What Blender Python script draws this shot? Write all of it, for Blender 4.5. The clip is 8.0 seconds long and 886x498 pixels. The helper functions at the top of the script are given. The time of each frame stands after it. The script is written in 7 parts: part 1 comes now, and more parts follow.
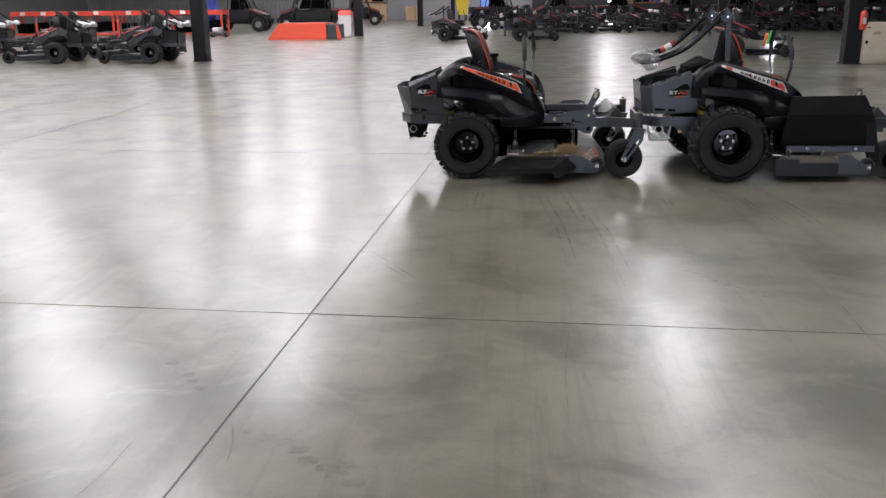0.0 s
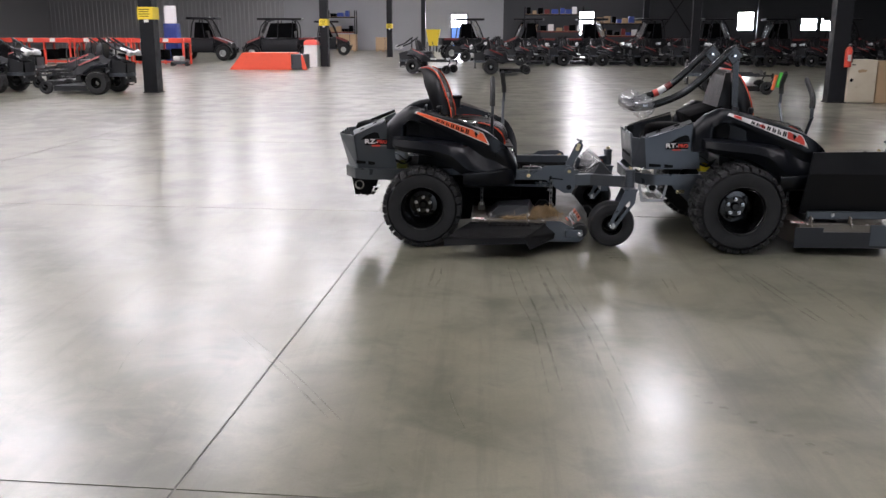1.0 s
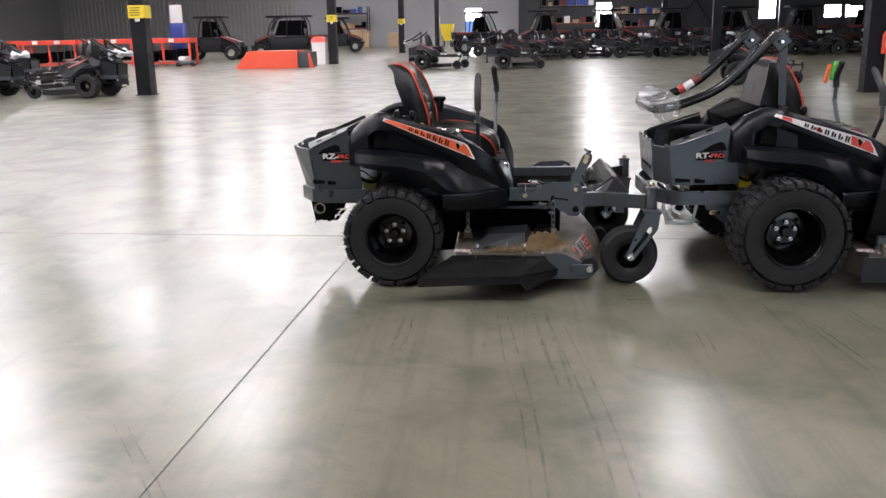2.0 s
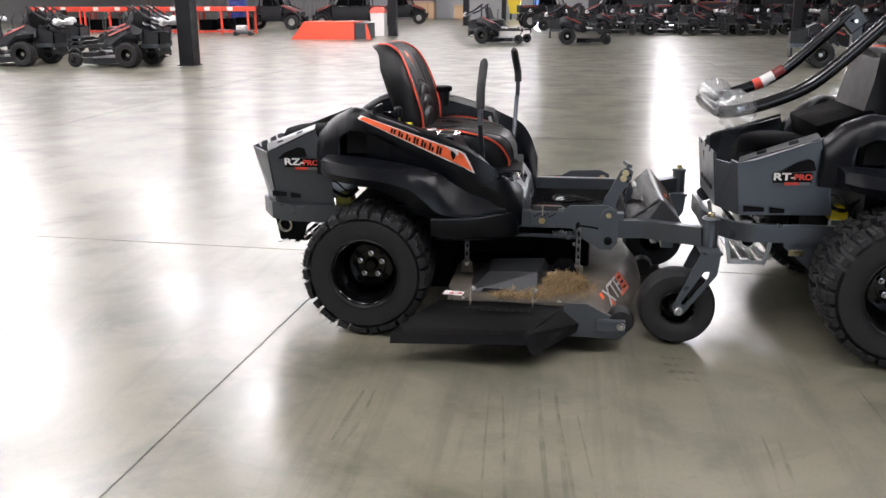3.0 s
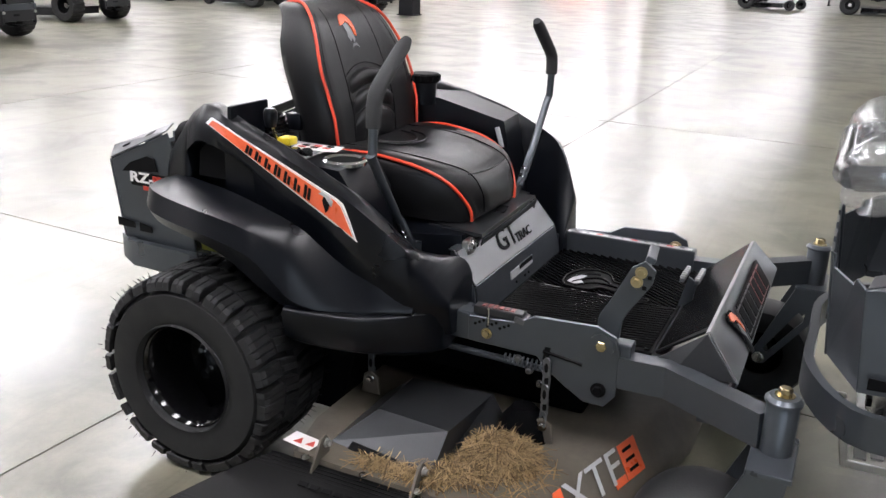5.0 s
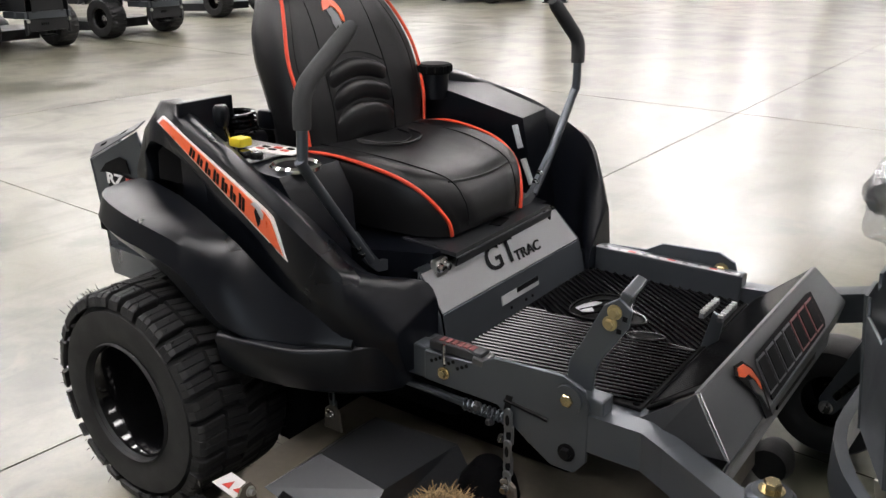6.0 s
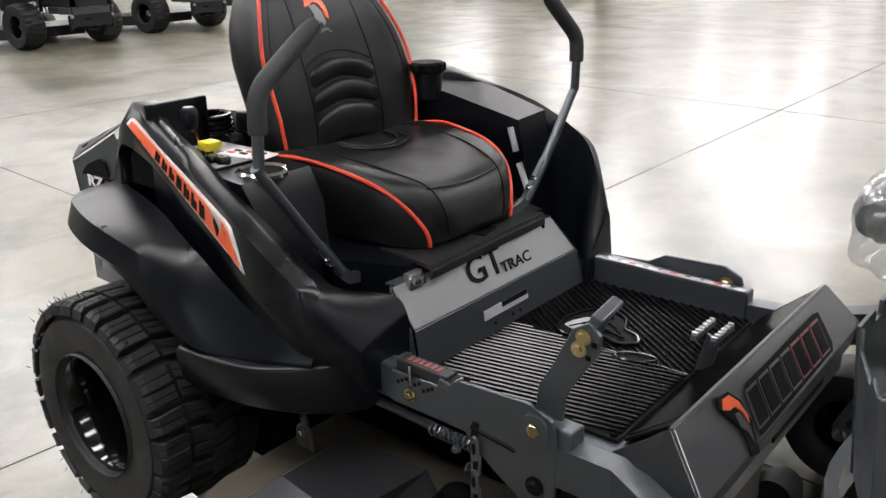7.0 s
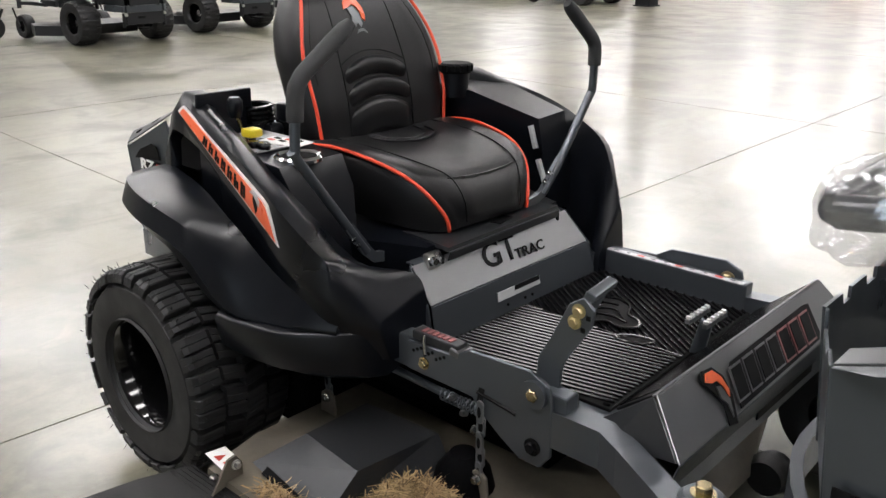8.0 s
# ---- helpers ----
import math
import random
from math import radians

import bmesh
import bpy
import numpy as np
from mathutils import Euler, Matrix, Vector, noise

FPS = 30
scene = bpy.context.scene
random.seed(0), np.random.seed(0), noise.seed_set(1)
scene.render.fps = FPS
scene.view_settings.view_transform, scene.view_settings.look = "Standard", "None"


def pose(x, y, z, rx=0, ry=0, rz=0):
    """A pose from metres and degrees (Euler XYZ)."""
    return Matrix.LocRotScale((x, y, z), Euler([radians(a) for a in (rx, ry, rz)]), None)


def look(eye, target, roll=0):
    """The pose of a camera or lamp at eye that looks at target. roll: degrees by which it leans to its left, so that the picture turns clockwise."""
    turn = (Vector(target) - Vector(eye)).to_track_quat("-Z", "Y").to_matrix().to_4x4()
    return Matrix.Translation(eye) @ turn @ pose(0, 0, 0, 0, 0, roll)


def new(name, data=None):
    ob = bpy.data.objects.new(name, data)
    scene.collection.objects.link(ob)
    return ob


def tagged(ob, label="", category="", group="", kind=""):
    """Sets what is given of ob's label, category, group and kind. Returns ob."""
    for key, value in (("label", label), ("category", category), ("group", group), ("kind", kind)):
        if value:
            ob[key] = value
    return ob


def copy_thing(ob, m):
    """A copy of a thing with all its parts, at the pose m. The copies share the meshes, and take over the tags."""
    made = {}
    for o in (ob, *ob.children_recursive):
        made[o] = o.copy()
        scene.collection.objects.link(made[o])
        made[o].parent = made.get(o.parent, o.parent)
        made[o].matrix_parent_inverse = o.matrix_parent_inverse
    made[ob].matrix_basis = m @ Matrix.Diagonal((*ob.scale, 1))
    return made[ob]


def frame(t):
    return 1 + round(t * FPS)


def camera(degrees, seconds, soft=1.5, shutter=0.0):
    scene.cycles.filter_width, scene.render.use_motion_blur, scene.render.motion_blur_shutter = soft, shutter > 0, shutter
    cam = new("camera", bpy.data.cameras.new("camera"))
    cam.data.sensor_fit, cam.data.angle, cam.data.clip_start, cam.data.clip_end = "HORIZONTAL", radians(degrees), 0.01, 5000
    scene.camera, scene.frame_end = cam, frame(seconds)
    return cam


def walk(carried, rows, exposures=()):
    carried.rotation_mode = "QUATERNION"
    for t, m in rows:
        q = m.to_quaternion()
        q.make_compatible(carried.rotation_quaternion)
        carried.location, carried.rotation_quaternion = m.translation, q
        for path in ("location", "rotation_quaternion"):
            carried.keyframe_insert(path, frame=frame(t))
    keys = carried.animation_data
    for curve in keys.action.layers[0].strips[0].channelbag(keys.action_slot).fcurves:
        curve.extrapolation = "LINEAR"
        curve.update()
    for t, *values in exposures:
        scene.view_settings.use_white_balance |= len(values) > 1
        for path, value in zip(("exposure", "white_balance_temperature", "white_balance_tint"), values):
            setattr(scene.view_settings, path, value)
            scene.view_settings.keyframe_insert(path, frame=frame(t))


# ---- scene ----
cam = camera(53.6, 8.0)
PATH = [
    (0, (0.36, -8.083, 1.446), (0.213, -6.163, 0.908), -0.6),
    (0.5, (0.409, -7.421, 1.475), (0.277, -5.492, 0.963), -0.3),
    (1, (0.403, -6.7, 1.461), (0.321, -4.759, 0.986), 0.1),
    (2.3, (0.667, -5.074, 1.414), (0.522, -3.142, 0.916), -1.4),
    (2.5, (0.698, -4.804, 1.423), (0.53, -2.879, 0.906), -1.1),
    (3, (0.845, -4.228, 1.409), (0.576, -2.321, 0.868), -0.2),
    (3.5, (0.995, -3.687, 1.414), (0.637, -1.802, 0.847), -0.2),
    (4, (1.203, -3.156, 1.418), (0.692, -1.323, 0.802), 0.7),
    (4.5, (1.344, -2.7, 1.384), (0.713, -0.915, 0.74), 2.0),
    (4.7, (1.396, -2.525, 1.377), (0.712, -0.759, 0.735), 2.3),
    (5.8, (1.704, -1.837, 1.342), (0.616, -0.292, 0.686), -0.3),
    (6, (1.714, -1.757, 1.332), (0.607, -0.23, 0.665), -0.2),
    (6.5, (1.73, -1.591, 1.319), (0.58, -0.106, 0.633), 0.2),
    (7, (1.766, -1.557, 1.327), (0.572, -0.103, 0.648), -0.7),
    (7.5, (1.834, -1.58, 1.329), (0.612, -0.146, 0.656), -0.4),
    (8, (1.915, -1.662, 1.336), (0.653, -0.261, 0.67), 0.4),
]
walk(cam, [(t, look(eye, target, roll)) for t, eye, target, roll in PATH],
     [(0, -0.28, 6300, 15), (1, -0.2, 6300, 15), (2.5, 0.15, 6450, 12), (3.5, 0.26, 6350, 14), (4.0, 0.34, 6300, 14), (4.5, 0.54, 6200, 13), (6.0, 0.22, 6600, 10), (7.0, 0.24, 6500, 9), (8.0, 0.27, 6550, 9)])

# ---- light ----
world = bpy.data.worlds.new("world")
scene.world = world
world.use_nodes = True
wn = world.node_tree.nodes
sky = wn.new("ShaderNodeTexSky")
sky.sky_type, sky.sun_disc = "NISHITA", False
sky.sun_elevation, sky.sun_rotation = radians(40), radians(200)
world.node_tree.links.new(sky.outputs[0], wn["Background"].inputs[0])
wn["Background"].inputs[1].default_value = 0.12
scene.view_settings.exposure = 0.0
LAMP = 21.0           # strength of the ceiling fixtures


# ---- materials ----
def mat(name, color, rough=0.5, metal=0.0, vary=0.15, scale=6.0, fine=90.0, bump=0.1, rvary=0.12, spec=0.5, coat=0.0, shade=None, emit=0.0, alpha=None, per_object=0.0):
    """A surface with two scales of variation in colour, gloss and relief."""
    m = bpy.data.materials.new(name)
    m.use_nodes = True
    nt = m.node_tree
    n, L = nt.nodes, nt.links
    b = n["Principled BSDF"]
    tc = n.new("ShaderNodeTexCoord")
    big, small = n.new("ShaderNodeTexNoise"), n.new("ShaderNodeTexNoise")
    big.inputs["Scale"].default_value, big.inputs["Detail"].default_value = scale, 4
    small.inputs["Scale"].default_value, small.inputs["Detail"].default_value = fine, 3
    for t in (big, small):
        L.new(tc.outputs["Object"], t.inputs["Vector"])
    ramp = n.new("ShaderNodeMix")
    ramp.data_type = "RGBA"
    c2 = shade or tuple(max(0.0, c * (1 - 2 * vary)) for c in color)
    c1 = tuple(min(1.0, c * (1 + vary)) for c in color)
    ramp.inputs[6].default_value, ramp.inputs[7].default_value = (*c2, 1), (*c1, 1)
    mixf = n.new("ShaderNodeMath")
    mixf.operation = "MULTIPLY_ADD"
    mixf.inputs[1].default_value, mixf.inputs[2].default_value = 0.35, 0.0
    L.new(small.outputs["Fac"], mixf.inputs[0])
    add = n.new("ShaderNodeMath")
    add.operation = "MULTIPLY_ADD"
    add.inputs[1].default_value = 0.65
    L.new(big.outputs["Fac"], add.inputs[0])
    L.new(mixf.outputs[0], add.inputs[2])
    last = add.outputs[0]
    if per_object:
        info = n.new("ShaderNodeObjectInfo")
        po = n.new("ShaderNodeMath")
        po.operation = "MULTIPLY_ADD"
        po.inputs[1].default_value = per_object
        L.new(info.outputs["Random"], po.inputs[0])
        L.new(last, po.inputs[2])
        last = po.outputs[0]
    L.new(last, ramp.inputs[0])
    L.new(ramp.outputs[2], b.inputs["Base Color"])
    rr = n.new("ShaderNodeMapRange")
    rr.inputs[1].default_value, rr.inputs[2].default_value = 0.3, 0.7
    rr.inputs[3].default_value, rr.inputs[4].default_value = max(0.02, rough - rvary), min(1, rough + rvary)
    L.new(big.outputs["Fac"], rr.inputs[0])
    L.new(rr.outputs[0], b.inputs["Roughness"])
    b.inputs["Metallic"].default_value = metal
    b.inputs["Specular IOR Level"].default_value = spec
    b.inputs["Coat Weight"].default_value = coat
    b.inputs["Coat Roughness"].default_value = 0.15
    if bump:
        bp = n.new("ShaderNodeBump")
        bp.inputs["Strength"].default_value, bp.inputs["Distance"].default_value = bump, 0.002
        L.new(small.outputs["Fac"], bp.inputs["Height"])
        L.new(bp.outputs[0], b.inputs["Normal"])
    if emit:
        b.inputs["Emission Color"].default_value, b.inputs["Emission Strength"].default_value = (*color, 1), emit
    if alpha is not None:
        b.inputs["Transmission Weight"].default_value = alpha
    return m


def floor_material():
    """Sealed, power-trowelled concrete: clouded colour, patchy gloss, soft trowel sweeps."""
    m = bpy.data.materials.new("polished_concrete")
    m.use_nodes = True
    nt = m.node_tree
    n, L = nt.nodes, nt.links
    b = n["Principled BSDF"]
    geo = n.new("ShaderNodeNewGeometry")

    def tex(scale, detail=5, rough=0.6, stretch=None, distort=0.0):
        t = n.new("ShaderNodeTexNoise")
        t.inputs["Scale"].default_value, t.inputs["Detail"].default_value = scale, detail
        t.inputs["Roughness"].default_value, t.inputs["Distortion"].default_value = rough, distort
        if stretch:
            mp = n.new("ShaderNodeMapping")
            mp.inputs["Scale"].default_value, mp.inputs["Rotation"].default_value = stretch, (0, 0, radians(-3))
            L.new(geo.outputs["Position"], mp.inputs["Vector"])
            L.new(mp.outputs[0], t.inputs["Vector"])
        else:
            L.new(geo.outputs["Position"], t.inputs["Vector"])
        return t.outputs["Fac"]

    def mixc(f, a, c):
        x = n.new("ShaderNodeMix")
        x.data_type = "RGBA"
        L.new(f, x.inputs[0])
        for s, v in ((6, a), (7, c)):
            if isinstance(v, tuple):
                x.inputs[s].default_value = (*v, 1)
            else:
                L.new(v, x.inputs[s])
        return x.outputs[2]

    def span(f, lo, hi, a=0.0, c=1.0):
        r = n.new("ShaderNodeMapRange")
        r.inputs[1].default_value, r.inputs[2].default_value, r.inputs[3].default_value, r.inputs[4].default_value = lo, hi, a, c
        L.new(f, r.inputs[0])
        return r.outputs[0]

    cloud, mottle, grain = tex(0.42, 6, 0.62, None, 0.6), tex(1.5, 5, 0.58, None, 0.5), tex(70, 4, 0.7)
    sweep, drag, scar = tex(1.0, 5, 0.6, (1.6, 0.22, 1)), tex(1.0, 6, 0.7, (6.0, 0.3, 1)), tex(7.0, 8, 0.75, None, 1.2)
    wide, blotch = tex(0.16, 3, 0.5), tex(2.6, 9, 0.62, None, 1.4)
    info = n.new("ShaderNodeObjectInfo")
    col = mixc(span(cloud, 0.40, 0.60), FLOOR_DARK, FLOOR_LIGHT)
    col = mixc(span(wide, 0.4, 0.6, 0, 0.55), col, FLOOR_WARM)
    col = mixc(span(mottle, 0.50, 0.68, 0, 0.6), col, FLOOR_WARM)
    col = mixc(span(mottle, 0.50, 0.36, 0, 0.8), col, FLOOR_DARK)
    col = mixc(span(drag, 0.52, 0.82, 0, 0.7), col, FLOOR_STAIN)
    col = mixc(span(scar, 0.58, 0.76, 0, 0.4), col, FLOOR_STAIN)
    col = mixc(span(blotch, 0.50, 0.62, 0, 0.22), col, FLOOR_DARK)
    col = mixc(span(blotch, 0.46, 0.33, 0, 0.55), col, FLOOR_WARM)
    col = mixc(span(grain, 0.35, 0.75, 0, 0.16), col, FLOOR_STAIN)
    col = mixc(span(info.outputs["Random"], 0.0, 1.0, 0, 0.18), col, FLOOR_DARK)
    L.new(col, b.inputs["Base Color"])
    add = n.new("ShaderNodeMath")
    add.operation = "ADD"
    L.new(span(mottle, 0.25, 0.75, FLOOR_ROUGH - 0.012, FLOOR_ROUGH + 0.03), add.inputs[0])
    L.new(span(cloud, 0.3, 0.7, -0.012, 0.02), add.inputs[1])
    L.new(add.outputs[0], b.inputs["Roughness"])
    b.inputs["Specular IOR Level"].default_value = 0.46
    L.new(span(mottle, 0.36, 0.64, 0.52, 0.16), b.inputs["Coat Weight"])
    L.new(span(scar, 0.3, 0.7, 0.14, 0.23), b.inputs["Coat Roughness"])
    bp = n.new("ShaderNodeBump")
    bp.inputs["Strength"].default_value, bp.inputs["Distance"].default_value = 0.12, 0.006
    L.new(sweep, bp.inputs["Height"])
    L.new(bp.outputs[0], b.inputs["Normal"])
    bc = n.new("ShaderNodeBump")
    bc.inputs["Strength"].default_value, bc.inputs["Distance"].default_value = 0.22, 0.004
    L.new(blotch, bc.inputs["Height"])
    L.new(bc.outputs[0], b.inputs["Coat Normal"])
    return m


FLOOR_DARK, FLOOR_LIGHT, FLOOR_WARM, FLOOR_STAIN, FLOOR_ROUGH = (0.070, 0.072, 0.049), (0.212, 0.207, 0.167), (0.208, 0.191, 0.138), (0.030, 0.029, 0.021), 0.30
M_FLOOR = floor_material()
M_MARK = mat("tyre_scuff", (0.035, 0.033, 0.026), 0.6, fine=60, bump=0.05)
M_JOINT = mat("joint_filler", (0.17, 0.168, 0.15), 0.8, fine=40)
nt_ = M_MARK.node_tree
tx_, rp_ = nt_.nodes.new("ShaderNodeTexNoise"), nt_.nodes.new("ShaderNodeMapRange")
ge_ = nt_.nodes.new("ShaderNodeNewGeometry")
tx_.inputs["Scale"].default_value, tx_.inputs["Detail"].default_value = 9.0, 8
rp_.inputs[1].default_value, rp_.inputs[2].default_value, rp_.inputs[4].default_value = 0.36, 0.72, 0.34
nt_.links.new(ge_.outputs["Position"], tx_.inputs["Vector"])
nt_.links.new(tx_.outputs["Fac"], rp_.inputs[0])
nt_.links.new(rp_.outputs[0], nt_.nodes["Principled BSDF"].inputs["Alpha"])
M_BLACK = mat("black_moulded_plastic", (0.0030, 0.0038, 0.0060), 0.31, fine=700, bump=0.12, vary=0.2, scale=5, rvary=0.05, spec=0.30)
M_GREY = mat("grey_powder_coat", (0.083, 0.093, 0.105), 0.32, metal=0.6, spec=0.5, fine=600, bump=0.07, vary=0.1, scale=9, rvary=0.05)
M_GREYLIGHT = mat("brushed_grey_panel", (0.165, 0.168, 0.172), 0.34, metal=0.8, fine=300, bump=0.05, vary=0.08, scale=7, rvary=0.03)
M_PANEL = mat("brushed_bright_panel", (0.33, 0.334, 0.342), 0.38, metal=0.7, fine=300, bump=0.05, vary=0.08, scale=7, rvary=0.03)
M_DECK = mat("dusty_deck_steel", (0.052, 0.049, 0.043), 0.46, metal=0.15, fine=60, bump=0.2, vary=0.3, scale=7, shade=(0.15, 0.128, 0.096))
M_TYRE = mat("tyre_rubber", (0.0095, 0.0098, 0.0104), 0.58, fine=160, bump=0.25, vary=0.25, scale=14, rvary=0.08, shade=(0.019, 0.019, 0.0195), spec=0.30)
M_RIM = mat("gloss_black_rim", (0.003, 0.003, 0.0034), 0.12, spec=0.5, bump=0.02, rvary=0.04)
M_STEEL = mat("zinc_steel", (0.55, 0.54, 0.52), 0.28, metal=1.0, fine=200, bump=0.05, vary=0.1)
M_CHAIN = mat("dull_grey_link_steel", (0.16, 0.165, 0.17), 0.42, metal=0.8, fine=200, bump=0.1, vary=0.15)
M_CHROME = mat("chrome", (0.75, 0.75, 0.76), 0.1, metal=1.0, bump=0.0, rvary=0.04)
M_BRASS = mat("gold_zinc_bolt", (0.60, 0.50, 0.30), 0.28, metal=1.0, bump=0.03)
M_VINYL = mat("black_seat_vinyl", (0.007, 0.007, 0.0078), 0.38, spec=0.33, fine=420, bump=0.3, vary=0.15, scale=8, rvary=0.06)
M_PIPING = mat("red_orange_piping", (0.72, 0.07, 0.03), 0.45, fine=200, bump=0.05)
M_ORANGE = mat("orange_decal", (0.78, 0.13, 0.045), 0.3, fine=120, bump=0.02, vary=0.14, scale=18, rvary=0.04)
M_FARSTRIPE = mat("dull_red_stripe", (0.21, 0.022, 0.018), 0.4, bump=0.02)
M_WHITE = mat("white_print", (0.72, 0.71, 0.7), 0.45, bump=0.02, vary=0.05)
M_INK = mat("black_print", (0.004, 0.004, 0.0045), 0.65, bump=0.0, spec=0.12)
M_REDPRINT = mat("red_print", (0.6, 0.06, 0.04), 0.4, bump=0.0)
M_RUBBER = mat("black_rubber_mat", (0.004, 0.004, 0.0045), 0.18, fine=300, bump=0.05, spec=0.24, rvary=0.03)
M_GRIP = mat("foam_grip", (0.03, 0.031, 0.032), 0.8, fine=700, bump=0.3)
M_CHUTE = mat("moulded_chute_rubber", (0.0034, 0.0034, 0.0038), 0.42, fine=260, bump=0.2, spec=0.24)
M_COVER = mat("dark_satin_steel", (0.032, 0.034, 0.037), 0.34, metal=0.45, bump=0.05, vary=0.15, scale=8, rvary=0.03)
M_BAR = mat("gloss_black_paint", (0.004, 0.004, 0.0048), 0.2, spec=0.5, bump=0.03, rvary=0.04)
M_HUB = mat("dull_steel_hub", (0.16, 0.16, 0.165), 0.35, metal=0.9, bump=0.05)
# the same grey coat with the far mowers' shade put into its colour
M_GREYSHADED = mat("shaded_grey_powder_coat", (0.021, 0.022, 0.0245), 0.4, metal=0.35, bump=0.05, vary=0.12, scale=6)
M_CARBON = mat("carbon_pattern_panel", (0.34, 0.34, 0.34), 0.3, fine=900, bump=0.3, vary=0.5)
M_YELLOW = mat("yellow_knob", (0.78, 0.62, 0.03), 0.4, bump=0.02)
M_STRAW = mat("dry_grass", (0.45, 0.31, 0.15), 0.85, fine=60, vary=0.3, scale=25, bump=0.1)
sn_ = M_STRAW.node_tree
gi_, cr_ = sn_.nodes.new("ShaderNodeNewGeometry"), sn_.nodes.new("ShaderNodeValToRGB")
cr_.color_ramp.elements[0].color, cr_.color_ramp.elements[1].color = (0.06, 0.036, 0.015, 1), (0.36, 0.25, 0.12, 1)
sn_.links.new(gi_.outputs["Random Per Island"], cr_.inputs[0])
sn_.links.new(cr_.outputs[0], sn_.nodes["Principled BSDF"].inputs["Base Color"])
M_PLASTICWRAP = mat("clear_wrap", (0.8, 0.82, 0.85), 0.16, metal=0.7, fine=40, bump=0.9)
M_PLASTICWRAP.node_tree.nodes["Principled BSDF"].inputs["Alpha"].default_value = 0.3
M_SIGHT = mat("translucent_sight_strip", (0.45, 0.46, 0.47), 0.4, bump=0.02)
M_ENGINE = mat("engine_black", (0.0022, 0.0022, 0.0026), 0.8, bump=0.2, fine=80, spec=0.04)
M_ALU = mat("cast_aluminium", (0.5, 0.5, 0.49), 0.4, metal=1.0, fine=150, bump=0.2)
M_COLUMN = mat("black_painted_steel", (0.006, 0.0063, 0.0085), 0.5, spec=0.28, bump=0.1, fine=60)
M_SAFETY = mat("yellow_sign", (0.82, 0.62, 0.04), 0.5, bump=0.02, vary=0.06)
M_WALLGREY = mat("grey_corrugated_steel", (0.33, 0.33, 0.335), 0.45, metal=0.2, fine=30, vary=0.1, scale=0.6)
M_WALLLIGHT = mat("light_grey_block_wall", (0.34, 0.345, 0.36), 0.7, fine=20, vary=0.08, scale=0.5)
M_WALLDARK = mat("dark_steel_wall", (0.045, 0.047, 0.053), 0.6, fine=20, vary=0.2, scale=0.4)
M_CEIL = mat("grey_insulated_ceiling", (0.56, 0.56, 0.565), 0.7, fine=8, vary=0.08, scale=0.3)
M_RED = mat("safety_red_paint", (0.72, 0.07, 0.04), 0.4, bump=0.05, vary=0.1)
M_ORANGERED = mat("orange_red_paint", (0.80, 0.10, 0.05), 0.42, bump=0.05, vary=0.07)
M_CARD = mat("cardboard", (0.42, 0.29, 0.17), 0.8, fine=40, vary=0.1)
M_CREAM = mat("cream_appliance_enamel", (0.62, 0.58, 0.48), 0.35, vary=0.1, scale=3, shade=(0.45, 0.36, 0.24))
M_BLUE = mat("blue_paint", (0.03, 0.06, 0.28), 0.45)
M_NAMERED = mat("fading_red_print", (0.22, 0.03, 0.028), 0.42, bump=0.0, vary=0.4, scale=30, shade=(0.10, 0.09, 0.09))
M_DARKRED = mat("dark_red_paint", (0.16, 0.018, 0.016), 0.45)
M_GLOW = mat("lit_diffuser", (1.0, 0.965, 0.975), 0.5, emit=LAMP, bump=0.0)
M_DAY = mat("daylight_behind_glass", (0.92, 0.96, 1.0), 0.5, emit=70.0, bump=0.0)
# glow of the added bay panel, a cool fill from the south
M_BAY = mat("bay_fill_glow", (0.78, 0.88, 1.0), 0.5, emit=2.5, bump=0.0)
M_PLASTICFILM = mat("white_protective_film", (0.55, 0.56, 0.57), 0.3, bump=0.2, fine=50)
M_HIVIS = mat("green_cloth_strip", (0.1, 0.6, 0.08), 0.7)
M_HIVIS2 = mat("orange_cloth_strip", (0.85, 0.18, 0.05), 0.7)
M_GLASS = mat("clear_glass", (0.9, 0.92, 0.93), 0.04, alpha=1.0, bump=0.0, rvary=0.01)


# ---- mesh helpers ----
def link_mesh(name, bm, material, smooth=35):
    me = bpy.data.meshes.new(name)
    bmesh.ops.recalc_face_normals(bm, faces=bm.faces)
    if smooth:
        for f in bm.faces:
            f.smooth = True
        lim = radians(smooth)
        for e in bm.edges:
            if len(e.link_faces) == 2 and e.calc_face_angle(0.0) > lim:
                e.smooth = False
    bm.to_mesh(me)
    bm.free()
    me.materials.append(material)
    return new(name, me)


def part(name, bm, material, parent, label="", smooth=35):
    ob = link_mesh(name, bm, material, smooth)
    ob.parent = parent
    return tagged(ob, label) if label else ob


def crisp(ob):
    """Even shading on the flats, so that only the rounded creases catch the light."""
    w = ob.modifiers.new("even_normals", "WEIGHTED_NORMAL")
    w.keep_sharp, w.weight = True, 80
    return ob


def share(ob, parent, m):
    """The same mesh again, as a part of its own."""
    o = new(ob.name.split(".")[0], ob.data)
    o.parent = parent
    o.matrix_local = m
    if "label" in ob:
        o["label"] = ob["label"]
    return o


def thing(name, label, category, group="", at=None):
    ob = new(name)
    ob.empty_display_size = 0.1
    if at is not None:
        ob.matrix_basis = at
    return tagged(ob, label, category, group)


